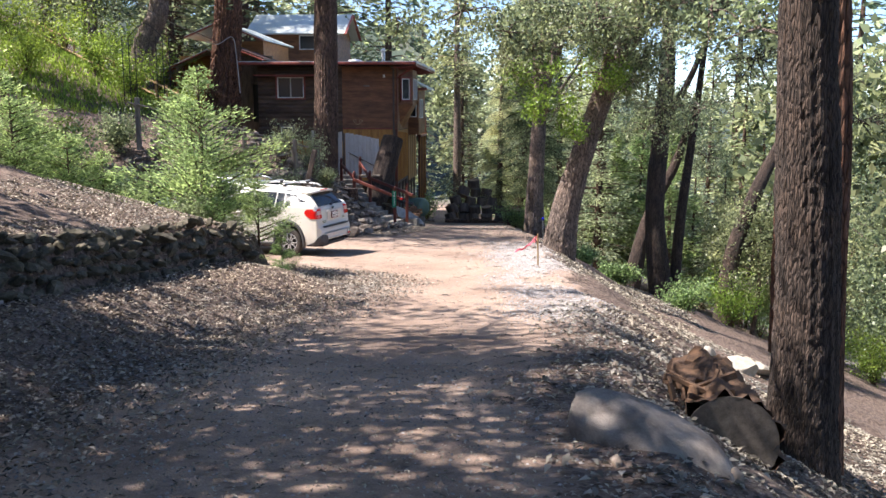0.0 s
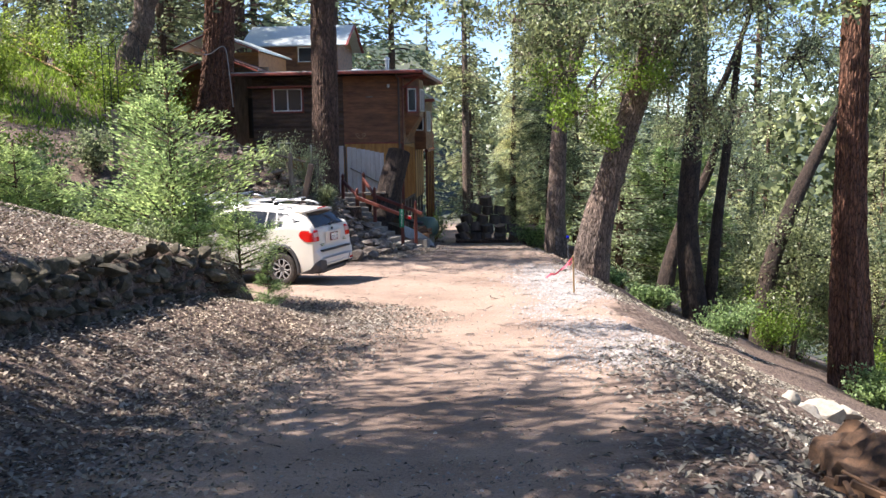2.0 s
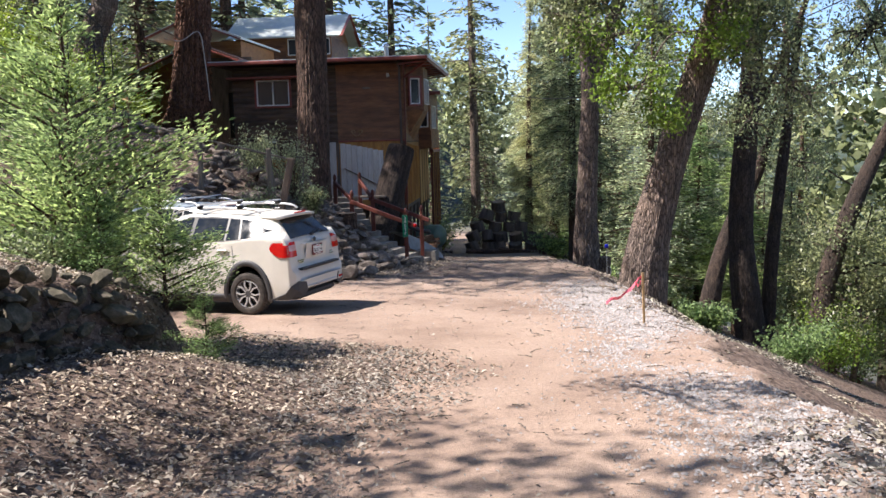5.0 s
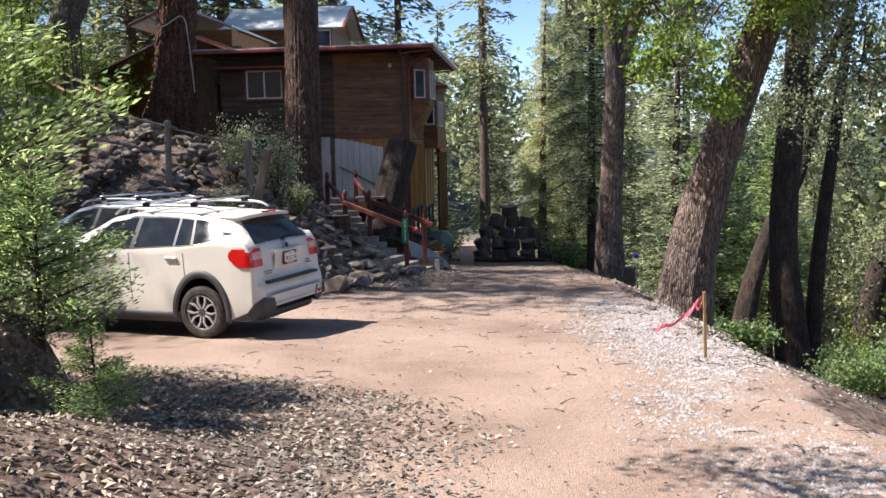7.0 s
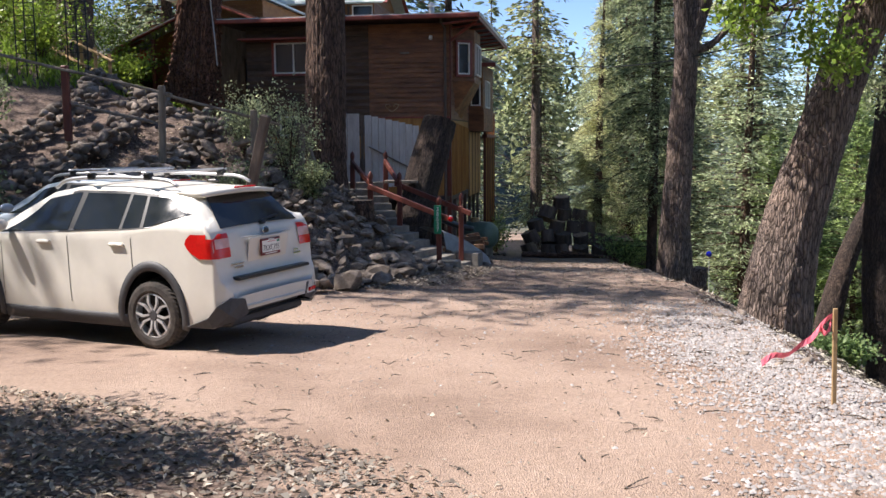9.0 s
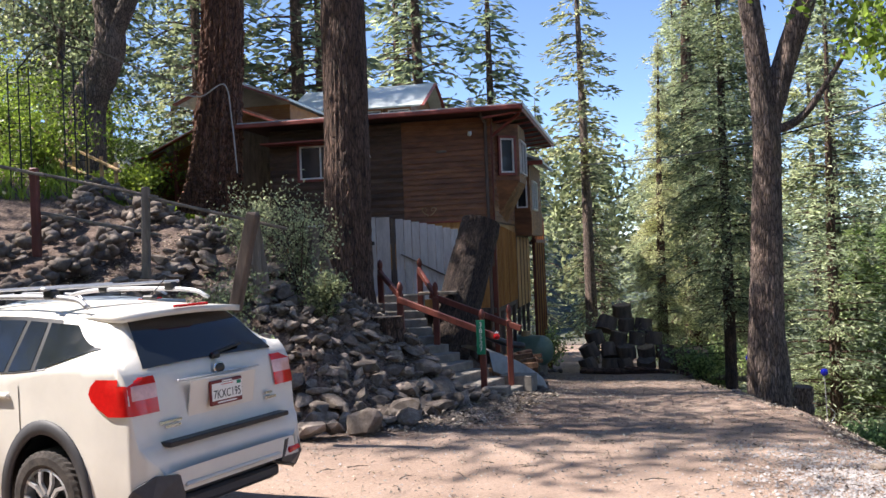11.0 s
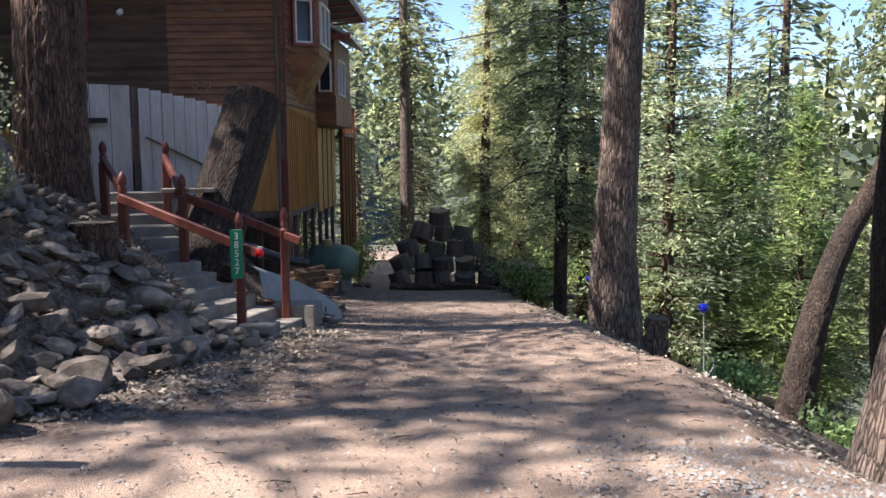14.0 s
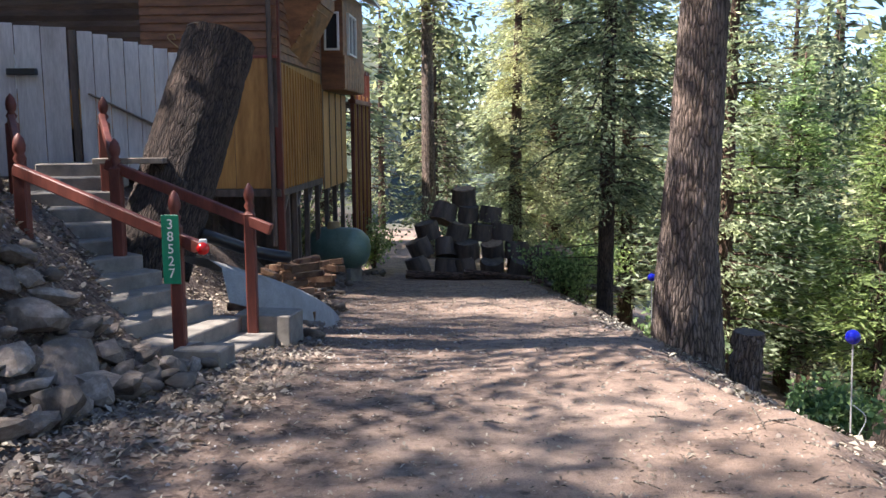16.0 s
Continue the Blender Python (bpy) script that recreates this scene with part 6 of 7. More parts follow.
if len(spots) > 290:
    joined_stones("rubble", spots[290:], M["stone"], "", 41, parent=bank)
for x, y, s, lab in [(-2.75, 27.3, 0.62, ""), (-3.1, 27.05, 0.5, ""), (-2.35, 28.0, 0.42, ""), (-2.0, 29.95, 0.5, ""), (-2.15, 29.2, 0.36, ""), (-2.45, 28.6, 0.48, ""), (-1.75, 30.5, 0.38, ""), (-3.4, 26.9, 0.55, ""), (-2.5, 30.4, 0.45, ""), (-1.65, 31.2, 0.34, ""), (-2.7, 29.7, 0.5, "")]:
    stone(bank, (x, y, ground_z(x, y) + 0.12), s, rng)
# stones round the steps
sp2 = []
for cx, cy, rx, ry, n in ((-2.0, 31.2, 0.55, 0.45, 26), (-1.3, 34.3, 0.45, 0.8, 26), (-2.0, 33.9, 0.5, 0.3, 10), (-1.3, 36.5, 0.5, 1.6, 40), (-1.5, 42.5, 0.5, 2.5, 40), (-1.3, 47.2, 0.8, 1.0, 30), (-4.2, 31.9, 0.5, 0.5, 12)):
    for _ in range(n):
        x, y = cx + rng.uniform(-rx, rx), cy + rng.uniform(-ry, ry)
        s = rng.uniform(0.12, 0.3)
        sp2.append((x, y, ground_z(x, y) + 0.06, s))
joined_stones("loose_stones", sp2, M["stone"], "loose field stones scattered beside the concrete steps", 42)
# terraces higher up
sp3 = []
for _ in range(1500):
    y = rng.uniform(26.5, 39)
    d = rng.choice([3.1, 4.6, 6.3, 7.6]) + rng.normal(0, 0.22)
    x = np.interp(y, FOOT[:, 1], FOOT[:, 0]) - d * 1.05
    x = max(x, -13)
    s = rng.uniform(0.16, 0.42)
    sp3.append((x, y, ground_z(x, y) + 0.1 + rng.uniform(0, 0.28), s))
sp3.sort(key=lambda p: math.hypot(p[0], p[1] - 24))
terrace = thing("stone_terrace", Matrix(), "rough terraces of dark field stones on the shaded bank", "stone wall")
for x, y, z, s in sp3[:280]:
    stone(terrace, (x, y, z), s * 1.1, rng)
joined_stones("rubble", sp3[280:], M["stone"], "", 43, parent=terrace)
# near boulder, white rocks and stones along the drive's edge
bl = thing("boulder", pose(1.48, 6.15, -0.86, 6, 18, -35), "large smooth grey boulder at the edge of the drive", "boulder")
b = rock_bm(np.random.RandomState(12), 4, 0.68, 2)
for v in b.verts:
    v.co *= 1 + 0.12 * noise.noise(v.co * 2.2) + 0.03 * noise.noise(v.co * 7)
    v.co.x *= 1.45
part("rock", b, M["boulder"], bl, smooth=True)
bl.scale = (1.05, 0.75, 0.95)
for k, (x, y, s) in enumerate([(5.6, 17.5, 0.75), (6.3, 18.3, 0.8), (6.9, 18.9, 0.7), (5.1, 17.0, 0.5)]):
    t = thing("pale_rock", pose(x, y, ground_z(x, y) + 0.12 * s, 10 * k, 5, 70 * k) @ Matrix.Scale(s, 4), "pale sunlit broken rock on the slope below the drive", "rock")
    part("rock", rock_bm(np.random.RandomState(30 + k), 3, 0.7), M["whitestone"], t)
sp4 = []
for _ in range(150):
    y = rng.uniform(3, 44)
    x = right_edge(y) + rng.normal(0.25, 0.3)
    sp4.append((x, y, ground_z(x, y) + 0.01, rng.uniform(0.04, 0.2)))
joined_stones("edge_stones", sp4, M["stone"], "small stones along the edge of the drive", 44)


# ---- logs and stumps ----
def log(name, a, b, r, material, label, cut="cutwood", ridge=0.03, seg=30, n=14, category="log", seed=1):
    m, ln = beam_matrix(a, b)
    t = thing(name, m, label, category)
    part("bark", tube([(0, 0, z) for z in np.linspace(0, ln, n)], [r, r * 0.97], seg, ridge, 9, seed, cap=False), material, t, smooth=True)
    for z, s in ((0.0, -1), (ln, 1)):
        bm = bmesh.new()
        bmesh.ops.create_cone(bm, cap_ends=True, segments=28, radius1=r * 0.95, radius2=r * 0.95, depth=0.02, matrix=Matrix.Translation((0, 0, z - s * 0.014)))
        part("cut_end", bm, M[cut], t)
    return t


log("sawn_log", (2.72, 8.05, -1.52), (2.95, 9.9, -1.62), 0.47, M["rotwood"], "thick rotting log with a weathered sawn end beside the drive", "oldcut", 0.07, 44, 30, seed=3)
rot = thing("rotten_wood", Matrix.Translation((2.55, 8.6, -1.2)), "splintered orange rotten wood lying on the log", "wood debris")
for k in range(16):
    a = rng.uniform(0, 6.28)
    beam("splinter", (rng.uniform(-.35, .35), rng.uniform(-.4, .4), 0.02), (rng.uniform(-.4, .4), rng.uniform(-.5, .5), rng.uniform(0.05, 0.25)), rng.uniform(.02, .08), rng.uniform(.02, .05), M["rotwood"], rot)
log("sawn_stump", (-3.26, 31.3, -1.85), (-3.26, 31.3, -1.2), 0.27, M["bark_brown"], "sawn tree stump with cracked bark on the rock bank", "cutwood", 0.06, 30, 10, "stump", 4)
log("fallen_tree", (-2.66, 34.2, -2.2), (-1.95, 35.05, 0.42), 0.42, M["bark_dark"], "cut dark tree trunk with furrowed bark leaning towards the cabin", "darkwood", 0.012, 44, 60, "tree trunk", 5)
log("small_stump", (3.95, 33.9, -3.6), (3.98, 33.85, -2.9), 0.17, M["bark_grey"], "weathered broken stump beside the forked oak", "darkwood", 0.12, 24, 10, "stump", 6)
pk = 0
for row, (cnt, x0) in enumerate(((5, 0.45), (5, 0.5), (4, 0.75), (3, 1.0), (1, 1.6))):
    for k in range(cnt):
        x = x0 + k * 0.62 + rng.uniform(-.1, .1)
        z = -4.28 + row * 0.42 - 0.02 * k
        y = 46.6 + 0.22 * row + rng.uniform(-.06, .06)
        tx, ty = rng.uniform(-.2, .2, 2)
        pk += 1
        log("log_round", (x, y, z), (x + tx, y + ty, z + 0.42), rng.uniform(0.27, 0.31), M["darkwood"], "dark sawn log round stacked in a pile", "cutwood" if pk % 3 == 0 else "oldcut", 0.05, 18, 4, "log", 20 + pk)["group"] = "stacked log rounds"
for k in range(6):
    log("log_round", (3.2 + 0.12 * k, 46.9 - 0.3 * k, -4.25 + 0.3 * (k % 2)), (3.55 + 0.1 * k, 46.5 - 0.3 * k, -3.95 + 0.3 * (k % 2)), 0.26, M["darkwood"], "tumbled sawn log round with a pale cut face", "cutwood", 0.05, 18, 4, "log", 50 + k)["group"] = "stacked log rounds"
for a, b, r in (((0.1, 45.6, -4.12), (2.6, 45.4, -4.22), 0.1), ((1.5, 45.3, -4.02), (3.1, 44.8, -4.15), 0.07), ((3.2, 45.2, -4.3), (4.9, 43.6, -4.2), 0.07), ((2.7, 45.2, -4.2), (4.6, 44.6, -4.3), 0.05)):
    log("pole", a, b, r, M["bark_pale"] if a[0] > 3 else M["bark_brown"], "fallen pole lying at the foot of the log pile", "cutwood", 0.03, 12, 8, "log", 60)
for a, b, r in (((-4.38, 31.35, 0.02), (-3.9, 31.2, -1.25), 0.09), ((-4.31, 30.8, 0.32), (-4.4, 30.9, -1.0), 0.1), ((-5.0, 30.0, 0.3), (-4.85, 30.0, -0.9), 0.08)):
    log("wooden_post", b, a, r, M["greywood"], "rough weathered wooden post on the bank", "greywood", 0.05, 12, 8, "post", 70)
# ---- fence ----
fence = thing("rail_fence", Matrix(), "weathered rail fence of rough posts along the terrace", "fence")
for a, b, w in (((-4.06, 26.5, -0.75), (-3.78, 26.45, 0.36), 0.14), ((-6.5, 29.36, -0.4), (-6.46, 29.36, 0.98), 0.12), ((-8.2, 29.3, 0.0), (-8.2, 29.3, 1.35), 0.13), ((-9.9, 29.3, 0.2), (-9.9, 29.3, 1.9), 0.15), ((-4.9, 29.7, -0.7), (-4.9, 29.7, 0.55), 0.12)):
    beam("post", a, b, w, w * 0.8, M["redwood"] if w == 0.13 else (M["darkwood"] if w == 0.14 else M["greywood"]), fence, bevel=0.02)
for a, b in (((-10.2, 29.25, 1.75), (-8.0, 29.3, 1.22)), ((-8.3, 29.3, 1.3), (-6.3, 29.4, 0.82)), ((-6.5, 29.36, 0.84), (-4.5, 30.0, 0.28)), ((-8.3, 29.4, 0.7), (-6.3, 29.45, 0.25))):
    beam("rail", a, b, 0.05, 0.12, M["greywood"], fence, bevel=0.012)
yf = thing("garden_fence", Matrix(), "ochre-stained garden fence with pickets high on the hillside", "fence")
for k in range(16):
    x, y = -19 + 0.55 * k, 42.0 - 0.35 * k
    z = ground_z(x, y)
    beam("picket", (x, y, z - 0.1), (x, y, z + 1.0), 0.09, 0.04, M["stakewood"], yf)
for zz in (0.35, 0.85):
    beam("rail", (-19.2, 42.1, ground_z(-19.2, 42.1) + zz), (-10.6, 36.6, ground_z(-10.6, 36.6) + zz), 0.05, 0.1, M["stakewood"], yf)
arb = thing("garden_arch", Matrix.Translation((-12.3, 35.0, ground_z(-12.3, 35.0))), "tall black wrought iron garden trellis", "trellis")
for x in (0, 0.25, 0.5, 1.3, 1.55, 1.8):
    part("bar", tube([(x, 0, -0.2), (x, 0, 2.7)], [0.016, 0.016], 6), M["iron"], arb)
for z in np.arange(0.3, 2.7, 0.3):
    for x in (0, 1.3):
        part("bar", tube([(x, 0, z), (x + 0.5, 0, z)], [0.01, 0.01], 5), M["iron"], arb)
part("arch", tube(catmull([(0.25, 0, 2.7), (0.9, 0, 3.2), (1.55, 0, 2.7)], 12), [0.016, 0.016], 6), M["iron"], arb)

# ---- steps ----
C = catmull([(-1.35, 32.45, 0), (-2.15, 32.75, 0), (-2.85, 33.15, 0), (-3.35, 33.75, 0), (-3.65, 34.6, 0), (-3.75, 35.5, 0)], 13)
steps = thing("stone_steps", Matrix(), "flight of weathered concrete steps turning up to the gate", "steps")
for i in range(12):
    c, h = C[i], C[i + 1] - C[i]
    ang = math.degrees(math.atan2(h[1], h[0])) - 90
    z = -2.66 + 0.148 * i
    w = 1.42 - 0.075 * min(i, 6)
    box("step", (-w / 2, 0, -0.3), (w / 2, 0.46, 0), M["concrete"], steps, m=pose(c[0], c[1], z, 0, 0, ang), bevel=0.012)
box("end_block", (-0.16, -0.12, -0.34), (0.16, 0.3, 0.06), M["concrete"], steps, m=pose(-1.42, 31.72, -2.52, 0, 0, 78), bevel=0.012)
box("end_block", (-0.2, -0.18, -0.34), (0.2, 0.42, 0.06), M["concrete"], steps, m=pose(-1.1, 33.3, -2.55, 0, 0, 78), bevel=0.012)


def lathe(prof, seg=16):
    v = [(r * math.cos(2 * math.pi * k / seg), r * math.sin(2 * math.pi * k / seg), z) for r, z in prof for k in range(seg)]
    f = [[i * seg + k, i * seg + (k + 1) % seg, (i + 1) * seg + (k + 1) % seg, (i + 1) * seg + k] for i in range(len(prof) - 1) for k in range(seg)]
    return np.array(v), f


rail = thing("step_railing", Matrix(), "dark red stained wooden handrail with turned posts beside the steps", "railing")
for x, y, z0, z1, w in ((-1.72, 31.8, -2.75, -1.14, 0.105), (-1.34, 33.13, -2.75, -1.16, 0.105), (-3.22, 32.4, -2.0, -0.66, 0.115), (-2.74, 33.5, -2.1, -0.72, 0.115), (-3.83, 33.7, -1.5, -0.26, 0.11), (-3.2, 34.6, -1.5, -0.26, 0.11)):
    post = new("post")
    post.parent = rail
    post.matrix_basis = Matrix.Translation((x, y, z0))
    H = z1 - z0
    bm = bmesh.new()
    add_box(bm, (-w / 2, -w / 2, 0), (w / 2, w / 2, H - 0.3), None, 0.012)
    part("shaft", bm, M["redwood"], post)
    r = w / 2
    prof = [(r * 0.95, H - 0.3), (r * 0.6, H - 0.27), (r * 1.05, H - 0.23), (r * 0.6, H - 0.19), (r * 0.9, H - 0.16), (r * 1.0, H - 0.11), (r * 0.75, H - 0.05), (r * 0.3, H - 0.015), (0.002, H)]
    part("finial", lathe(prof), M["redwood"], post, smooth=True)
for a, b in (((-3.25, 32.35, -0.98), (-1.5, 31.72, -1.62)), ((-2.85, 33.55, -0.98), (-1.12, 33.05, -1.62)), ((-3.86, 33.75, -0.5), (-3.2, 32.4, -0.95)), ((-3.22, 34.6, -0.5), (-2.75, 33.5, -0.98))):
    beam("handrail", a, b, 0.11, 0.07, M["redwood"], rail, bevel=0.01)
bm = bmesh.new()
bmesh.ops.create_uvsphere(bm, u_segments=16, v_segments=10, radius=0.055)
rb = thing("red_reflector", Matrix.Translation((-1.47, 31.68, -1.62)), "round red and white reflector at the end of the handrail", "reflector")
part("ball", bm, M["lampred"], rb, smooth=True)
box("band", (-0.03, -0.02, -0.01), (0.03, 0.02, 0.058), M["white"], rb, m=pose(0, 0.01, 0.02))
sg = thing("number_sign", pose(-1.74, 31.72, -1.62, 0, 0, -6), "narrow green house number sign with white digits on a red post", "sign")
box("sign_plate", (-0.075, -0.012, -0.3), (0.075, 0.0, 0.28), M["signgreen"], sg, bevel=0.004)
for k, d in enumerate("38527"):
    letters("digit", d, 0.115, (0, -0.0135, 0), M["white"], sg, 1.0, pose(0, 0, 0.165 - k * 0.103, 90, 0, 0))

# ---- gate ----
gate = thing("plank_gate", Matrix(), "tall weathered white plank gate standing ajar above the steps", "gate")


def planks(a, b, za, zb, bottom, n, parent):
    a, b = np.array(a), np.array(b)
    d = (b - a) / n
    ang = math.degrees(math.atan2(d[1], d[0]))
    w = float(np.linalg.norm(d))
    for k in range(n):
        p = a + d * k
        z = za + (zb - za) * (k + 0.5) / n
        box("plank", (0.004, -0.012, bottom), (w - 0.006, 0.012, z + rng.uniform(-.012, .012)), M["whitewood"], parent, m=pose(p[0], p[1], 0, 0, 0, ang), bevel=0.004)
    return ang


planks((-5.2, 35.55), (-4.02, 35.85), 0.72, 0.62, -1.2, 4, gate)
ga = planks((-3.9, 35.85), (-2.62, 36.65), 0.62, 0.32, -1.2, 8, gate)
beam("gate_post", (-3.96, 35.86, -1.5), (-3.96, 35.86, 0.6), 0.07, 0.07, M["darkwood"], gate)
beam("gate_brace", (-3.8, 35.88, -0.18), (-2.75, 36.52, -0.78), 0.02, 0.1, M["greywood"], gate)
box("latch", (-4.68, 35.58, 0.04), (-4.33, 35.68, 0.12), M["iron"], gate)
beam("gate_batten", (-5.1, 35.62, 0.35), (-4.05, 35.9, 0.3), 0.03, 0.09, M["greywood"], gate)
box("ledge", (-3.15, 34.0, -1.0), (-2.4, 34.2, -0.94), M["greywood"], gate)
# ---- tank, firewood, slab ----
tk = thing("gas_tank", pose(-1.42, 44.6, -3.32, 0, 0, -24) @ Matrix.Scale(1.12, 4), "dull green horizontal gas tank with rounded ends", "gas tank")
prof = [(0.002, -0.66), (0.16, -0.645), (0.30, -0.58), (0.39, -0.46), (0.42, -0.36), (0.42, 0.36), (0.39, 0.46), (0.30, 0.58), (0.16, 0.645), (0.002, 0.66)]
v, f = lathe(prof, 32)
part("shell", (np.array([(z, y, x) for x, y, z in v]), f), M["tank"], tk, smooth=True)
bm = bmesh.new()
bmesh.ops.create_cone(bm, cap_ends=True, segments=18, radius1=0.15, radius2=0.12, depth=0.14, matrix=Matrix.Translation((-0.1, 0, 0.46)))
part("valve_cap", bm, M["stakewood"], tk, smooth=False)
for x in (-0.35, 0.35):
    box("foot", (x - 0.05, -0.25, -0.75), (x + 0.05, 0.25, -0.38), M["concrete"], tk)
fw = thing("firewood_heap", Matrix.Translation((-1.5, 37.2, ground_z(-1.5, 37.2))), "untidy heap of split red-brown firewood under the cabin", "firewood")
for k in range(90):
    y = rng.uniform(-2.3, 2.6)
    zt = max(0.1, 0.75 - 0.16 * abs(y)) * rng.uniform(0.1, 1)
    x = rng.uniform(-0.55, 0.45) * (1 - 0.4 * zt)
    a = rng.uniform(-1, 1)
    beam("split_log", (x - 0.2 * math.cos(a), y - 0.2 * math.sin(a), zt), (x + 0.2 * math.cos(a), y + 0.2 * math.sin(a), zt + rng.uniform(-.06, .06)), rng.uniform(.07, .13), rng.uniform(.05, .11), M["firewood"], fw, bevel=0.008)
sl = thing("concrete_slab", Matrix(), "grey rounded slab edge sloping beside the steps", "slab")
pts = catmull([(-2.0, 33.9, -2.0), (-1.4, 34.6, -2.35), (-1.05, 35.6, -2.75), (-0.95, 36.6, -3.15)], 16)
v = []
for p in pts:
    for q, dz in ((0.0, 0.0), (0.12, 0.02), (0.4, -0.02), (0.55, -0.12), (0.62, -0.5)):
        v.append((p[0] - 0.35 + q, p[1], p[2] + dz))
f = [[i * 5 + j, i * 5 + j + 1, (i + 1) * 5 + j + 1, (i + 1) * 5 + j] for i in range(15) for j in range(4)]
part("slab_face", (np.array(v), f), M["paleblock"], sl, smooth=True)
part("pipe", tube(catmull([(-2.0, 33.9, -1.75), (-1.5, 34.3, -2.0), (-1.15, 34.5, -2.1)], 10), [0.07, 0.07], 10), M["black"], sl, smooth=True)
# ---- stakes ----
stk = thing("survey_stake", Matrix.Translation((2.21, 20.4, -2.2)), "thin pale wooden stake tied with pink ribbon at the drive's edge", "stake")
beam("stake", (0, 0, -0.1), (-0.03, 0, 0.93), 0.035, 0.02, M["stakewood"], stk)
for s, (dx, dz) in enumerate(((-0.52, -0.36), (-0.1, -0.1))):
    v = []
    for k in range(14):
        q = k / 13
        x, z = -0.03 + dx * q, 0.9 + dz * q - 0.07 * math.sin(q * 3.1) + 0.015 * math.sin(q * 17)
        v += [(x, 0.012 + 0.03 * math.sin(q * 9), z), (x, 0.012 + 0.03 * math.sin(q * 9 + 1), z - 0.045)]
    part("ribbon", (np.array(v), [[2 * k, 2 * k + 1, 2 * k + 3, 2 * k + 2] for k in range(13)]), M["pink"], stk)
for x, y, z in ((3.43, 30.48, -2.16), (3.38, 35.7, -2.59)):
    g = thing("glass_ball_stake", Matrix.Translation((x, y, z)), "cobalt blue glass ball on a thin metal stake", "garden ornament")
    part("rod", tube([(0, 0, 0), (0.02, -0.02, -1.1)], [0.006, 0.006], 6), M["alloy"], g)
    bm = bmesh.new()
    bmesh.ops.create_uvsphere(bm, u_segments=18, v_segments=12, radius=0.055)
    part("ball", bm, M["blueglass"], g, smooth=True)
    part("hook", tube(catmull([(0.02, -0.02, -0.5), (0.12, -0.02, -0.6), (0.06, -0.02, -0.75)], 8), [0.004, 0.004], 4), M["alloy"], g)
# ---- flower basket, cables ----
fb = thing("flower_basket", HM @ pose(-11.2, 3.0, 2.75), "hanging basket of red flowers at the cabin porch", "flower basket")
part("basket", lathe([(0.02, -0.18), (0.15, -0.14), (0.22, 0.0)], 14), M["bark_brown"], fb)
vs, fs = leaves(rng.normal(0, 0.14, (260, 3)) + (0, 0, 0.15), 0.07, rng)
leaf_part("petals", vs, fs, M["flower"], fb, kind="stuff")
vs, fs = leaves(rng.normal(0, 0.16, (300, 3)) + (0, 0, 0.06), 0.08, rng)
leaf_part("foliage", vs, fs, M["cedar_leaf"], fb)
cb = thing("cable", Matrix(), "thin pale cable strung to the old cedar", "cable")
part("wire", tube(catmull([(-19, 30, 12.5), (-13, 37, 6.2), (-9.9, 40.0, 4.4)], 30), [0.02, 0.02], 5), M["greywood"], cb)
cb = thing("power_line", Matrix(), "black power line passing the forked oak", "cable")
part("wire", tube(catmull([(18, 26, 8.2), (9, 32, 3.6), (3.75, 34.7, 1.8), (0.5, 52, 3.0)], 40), [0.015, 0.015], 5), M["black"], cb)
cb = thing("cord", Matrix(), "white cord tied round the old cedar trunk", "cord")
part("cord", tube(catmull([(-10.4, 39.85, 4.4), (-9.8, 39.8, 4.3), (-9.2, 39.95, 4.6), (-9.05, 40.0, 3.6), (-8.95, 40.0, 2.2)], 30), [0.02, 0.02], 5), M["whitewood"], cb)


# ---- litter, gravel and twigs ----
rng = np.random.RandomState(99)


def scatter_z(x, y):
    return height(x, y)


def litter(name, n, xf, material, label, size, seed):
    r = np.random.RandomState(seed)
    x, y = xf(r, n)
    z = scatter_z(x, y) + 0.012 + r.uniform(0, 0.02, len(x))
    k = len(x)
    a = r.uniform(0, 6.28, k)
    L = size * r.uniform(0.5, 1.5, k)
    W = L * r.uniform(0.3, 0.6, k)
    d = np.stack([np.cos(a), np.sin(a), r.normal(0, 0.3, k)], 1)
    s = np.stack([-np.sin(a), np.cos(a), r.normal(0, 0.35, k)], 1)
    c = np.stack([x, y, z], 1)
    up = np.array([0, 0, 1.0]) * (L * 0.18)[:, None]
    vs = np.stack([c - d * L[:, None] / 2, c - s * W[:, None] / 2 + up, c + d * L[:, None] / 2, c + s * W[:, None] / 2 + up], 1).reshape(-1, 3)
    leaf_part(name, vs, np.arange(4 * k).reshape(k, 4), material, None, label, "stuff")


def left_side(r, n):
    y = r.uniform(2.5, 20.5, n) 
    d = r.uniform(-3.4, 3.0, n)
    x = np.interp(y, FOOT[:, 1], FOOT[:, 0]) - d
    f = foot_distance(x, y)
    keep = (r.rand(n) < smooth(-3.6, -2.0, f)) & (x > -9)
    return x[keep], y[keep]


def right_side(r, n):
    y = r.uniform(3, 42, n)
    x = right_edge(y) + r.uniform(-1.2, 5.5, n)
    keep = (r.rand(n) < np.maximum(smooth(0, 0.7, x - right_edge(y)), np.where(y < 15, 0.8 * smooth(-1.3, 0.2, x - right_edge(y)), 0))) & (np.hypot(x - 1.42, (y - 6.6) * 0.8) > 0.7)
    return x[keep], y[keep]


def bank_side(r, n):
    y = r.uniform(25, 40, n)
    x = np.interp(y, FOOT[:, 1], FOOT[:, 0]) - r.uniform(-1.3, 6.5, n)
    return x, y


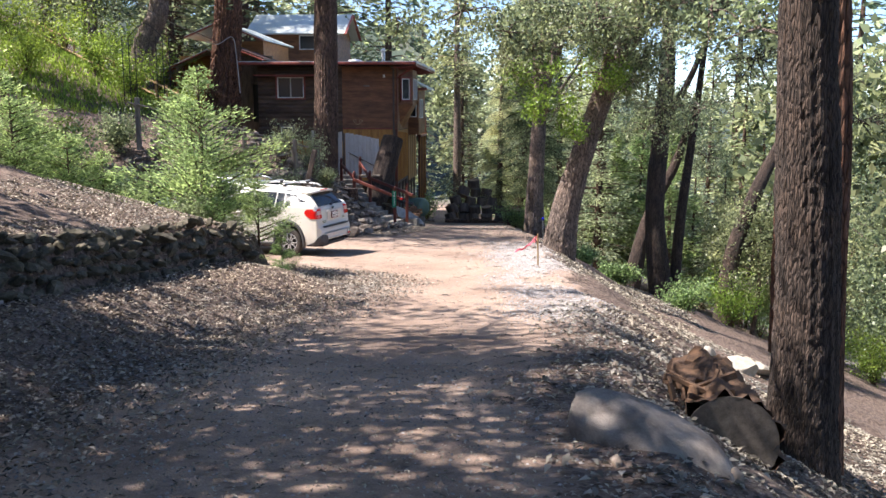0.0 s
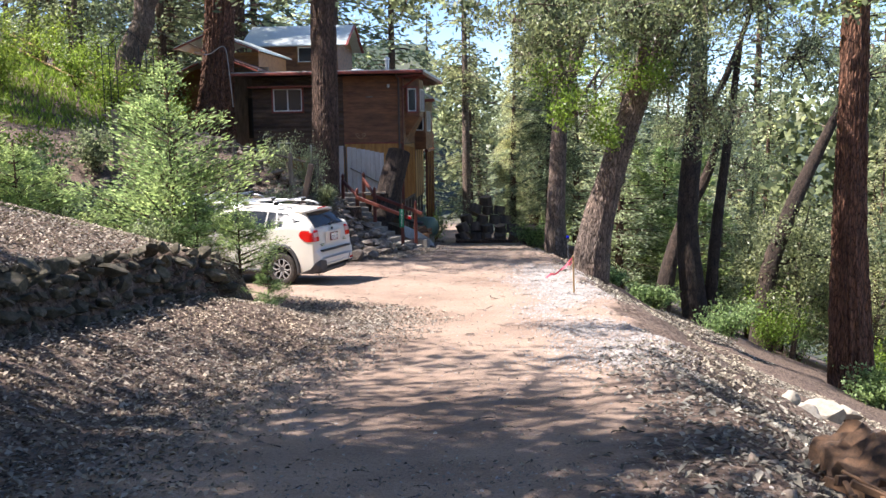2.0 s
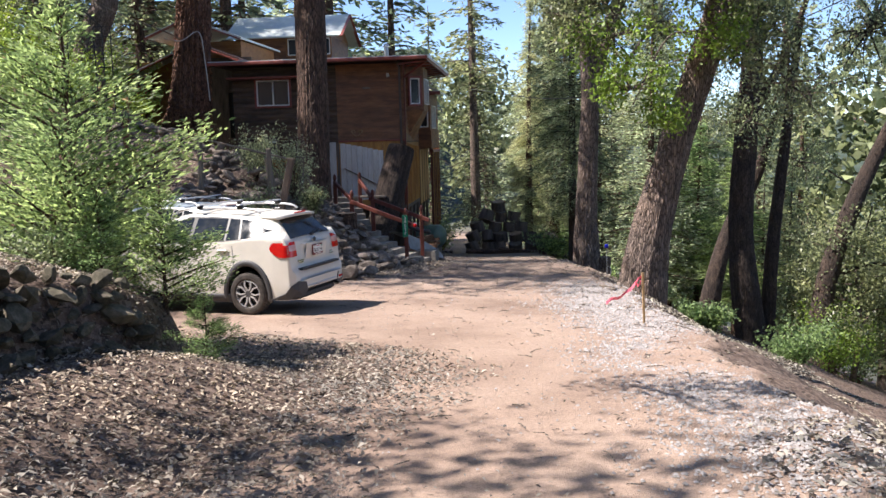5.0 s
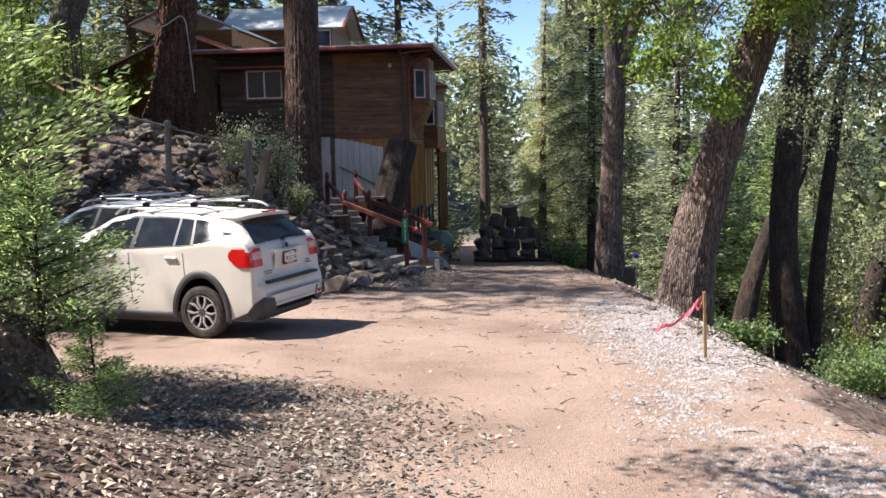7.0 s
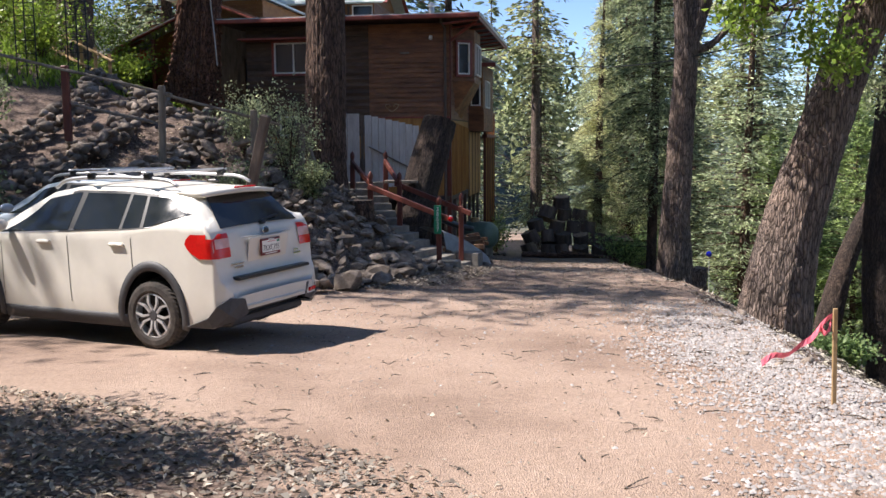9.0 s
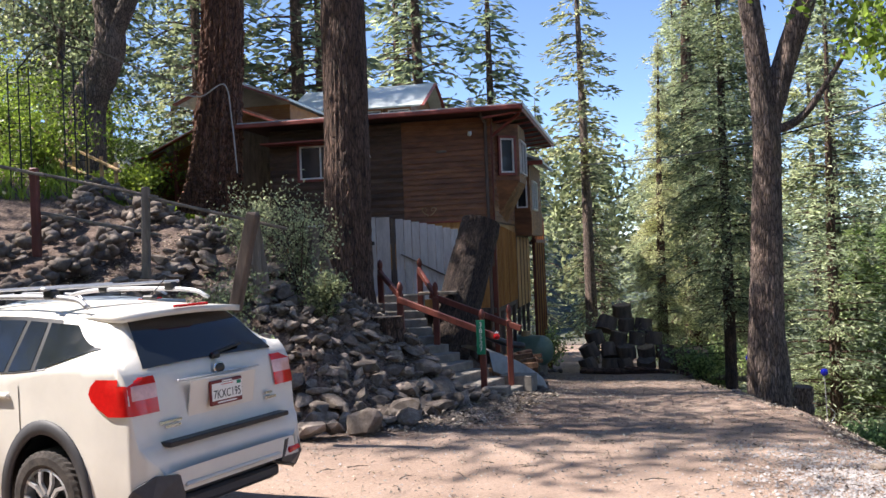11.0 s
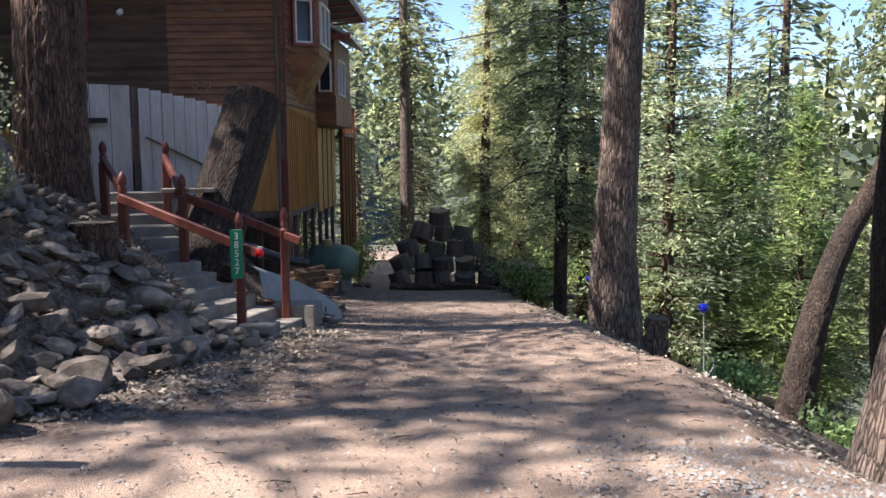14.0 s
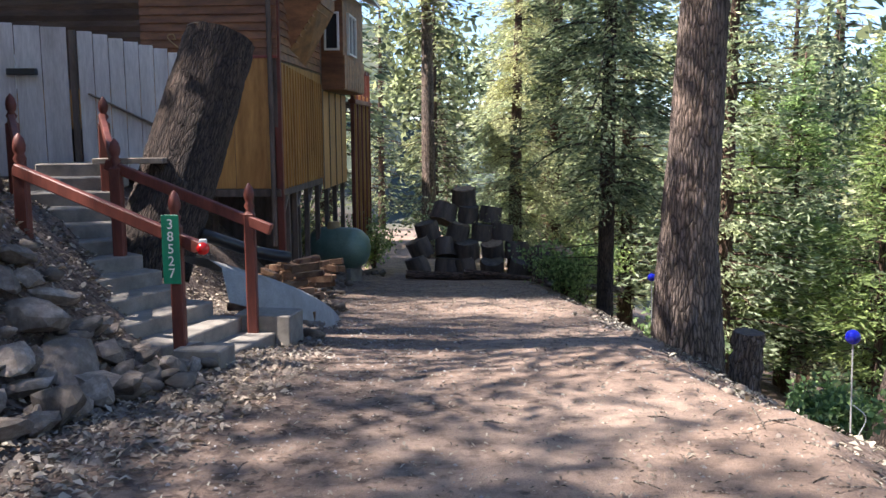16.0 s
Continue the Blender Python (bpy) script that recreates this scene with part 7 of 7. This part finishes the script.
def drive(r, n):
    y = r.uniform(3, 44, n)
    x = r.uniform(-3.5, 3, n)
    keep = r.rand(n) < np.where(y < 9, 0.9, 0.12 + 0.4 * smooth(22, 27, y))
    return x[keep], y[keep]


litter("leaf_litter", 62000, left_side, M["dry_leaf"], "deep dry brown leaf litter on the bank", 0.05, 1)
litter("leaf_litter", 60000, right_side, M["dry_leaf"], "dry leaf litter on the slope below the drive", 0.07, 2)
litter("leaf_litter", 26000, bank_side, M["dry_leaf"], "dry leaf litter among the stones of the bank", 0.06, 3)
litter("leaf_litter", 60000, drive, M["dry_leaf"], "dry leaves scattered thinly on the dirt drive", 0.03, 4)


def pebbles(name, n, fn, size, material, label, seed):
    r = np.random.RandomState(seed)
    x, y = fn(r, n)
    k = len(x)
    z = scatter_z(x, y) + size * 0.1
    base = np.array([(1, 0, 0), (0, 1, 0), (-1, 0, 0), (0, -1, 0), (0, 0, 0.8), (0, 0, -0.8)]) * 0.5
    F = np.array([(0, 1, 4), (1, 2, 4), (2, 3, 4), (3, 0, 4)])
    a = r.uniform(0, 6.28, k)
    s = size * r.uniform(0.4, 1.6, (k, 1, 1)) * r.uniform(0.6, 1.3, (k, 1, 3))
    v = base[None] * s + r.normal(0, 0.12, (k, 6, 3)) * size * 0.5
    ca, sa = np.cos(a)[:, None], np.sin(a)[:, None]
    v = np.stack([v[:, :, 0] * ca - v[:, :, 1] * sa + x[:, None], v[:, :, 0] * sa + v[:, :, 1] * ca + y[:, None], v[:, :, 2] + z[:, None]], 2)
    fs = (F[None] + (np.arange(k) * 6)[:, None, None]).reshape(-1, 3)
    leaf_part(name, v.reshape(-1, 3), fs, material, None, label, "stuff")


def gravel_patch(r, n):
    y = r.uniform(12, 27, n)
    x = right_edge(y) + r.normal(-0.55, 0.5, n)
    keep = (x < right_edge(y) + 0.5) & (r.rand(n) < smooth(12, 15, y) * (1 - 0.7 * smooth(23, 27, y)))
    return x[keep], y[keep]


pebbles("gravel", 26000, gravel_patch, 0.03, M["gravelm"], "patch of pale gravel along the edge of the drive", 5)
pebbles("pebbles", 16000, drive, 0.024, M["gravelm"], "small pebbles in the dirt of the drive", 6)
pebbles("rubble", 9000, lambda r, n: (lambda y: (np.interp(y, FOOT[:, 1], FOOT[:, 0]) + r.uniform(-0.4, 1.1, n), y))(r.uniform(26, 46, n)), 0.05, M["stone"], "small rubble at the foot of the rock bank", 7)
# twigs
tw = []
for k in range(2300):
    side = rng.rand()
    y = rng.uniform(4, 42)
    x = right_edge(y) + rng.uniform(-1.0, 5.5) if side < 0.5 else (rng.uniform(-3, 2.6) if side < 0.72 else float(np.interp(y, FOOT[:, 1], FOOT[:, 0])) + rng.uniform(-4, 2))
    a, L = rng.uniform(0, 6.28), rng.uniform(0.06, 0.4) * (2.2 if rng.rand() < 0.08 and (x > 2.8) else 1)
    if -3 < x < 2.6:
        L *= 0.55
    x1, y1 = x + L * math.cos(a), y + L * math.sin(a)
    z0, z1 = ground_z(x, y) + 0.015, ground_z(x1, y1) + rng.uniform(0.01, 0.09 * L + 0.02)
    tw.append(tube([(x, y, z0), ((x + x1) / 2 + rng.normal(0, .02), (y + y1) / 2, (z0 + z1) / 2 + 0.01), (x1, y1, z1)], [0.004 + 0.012 * L, 0.003], 4, cap=False))
part("fallen_twigs", merge(tw), M["bark_pale"], None, "fallen twigs and sticks scattered over the ground", kind="stuff")
for o in [q for p in proto.values() for q in (*p.children_recursive, p)]:
    bpy.data.objects.remove(o)
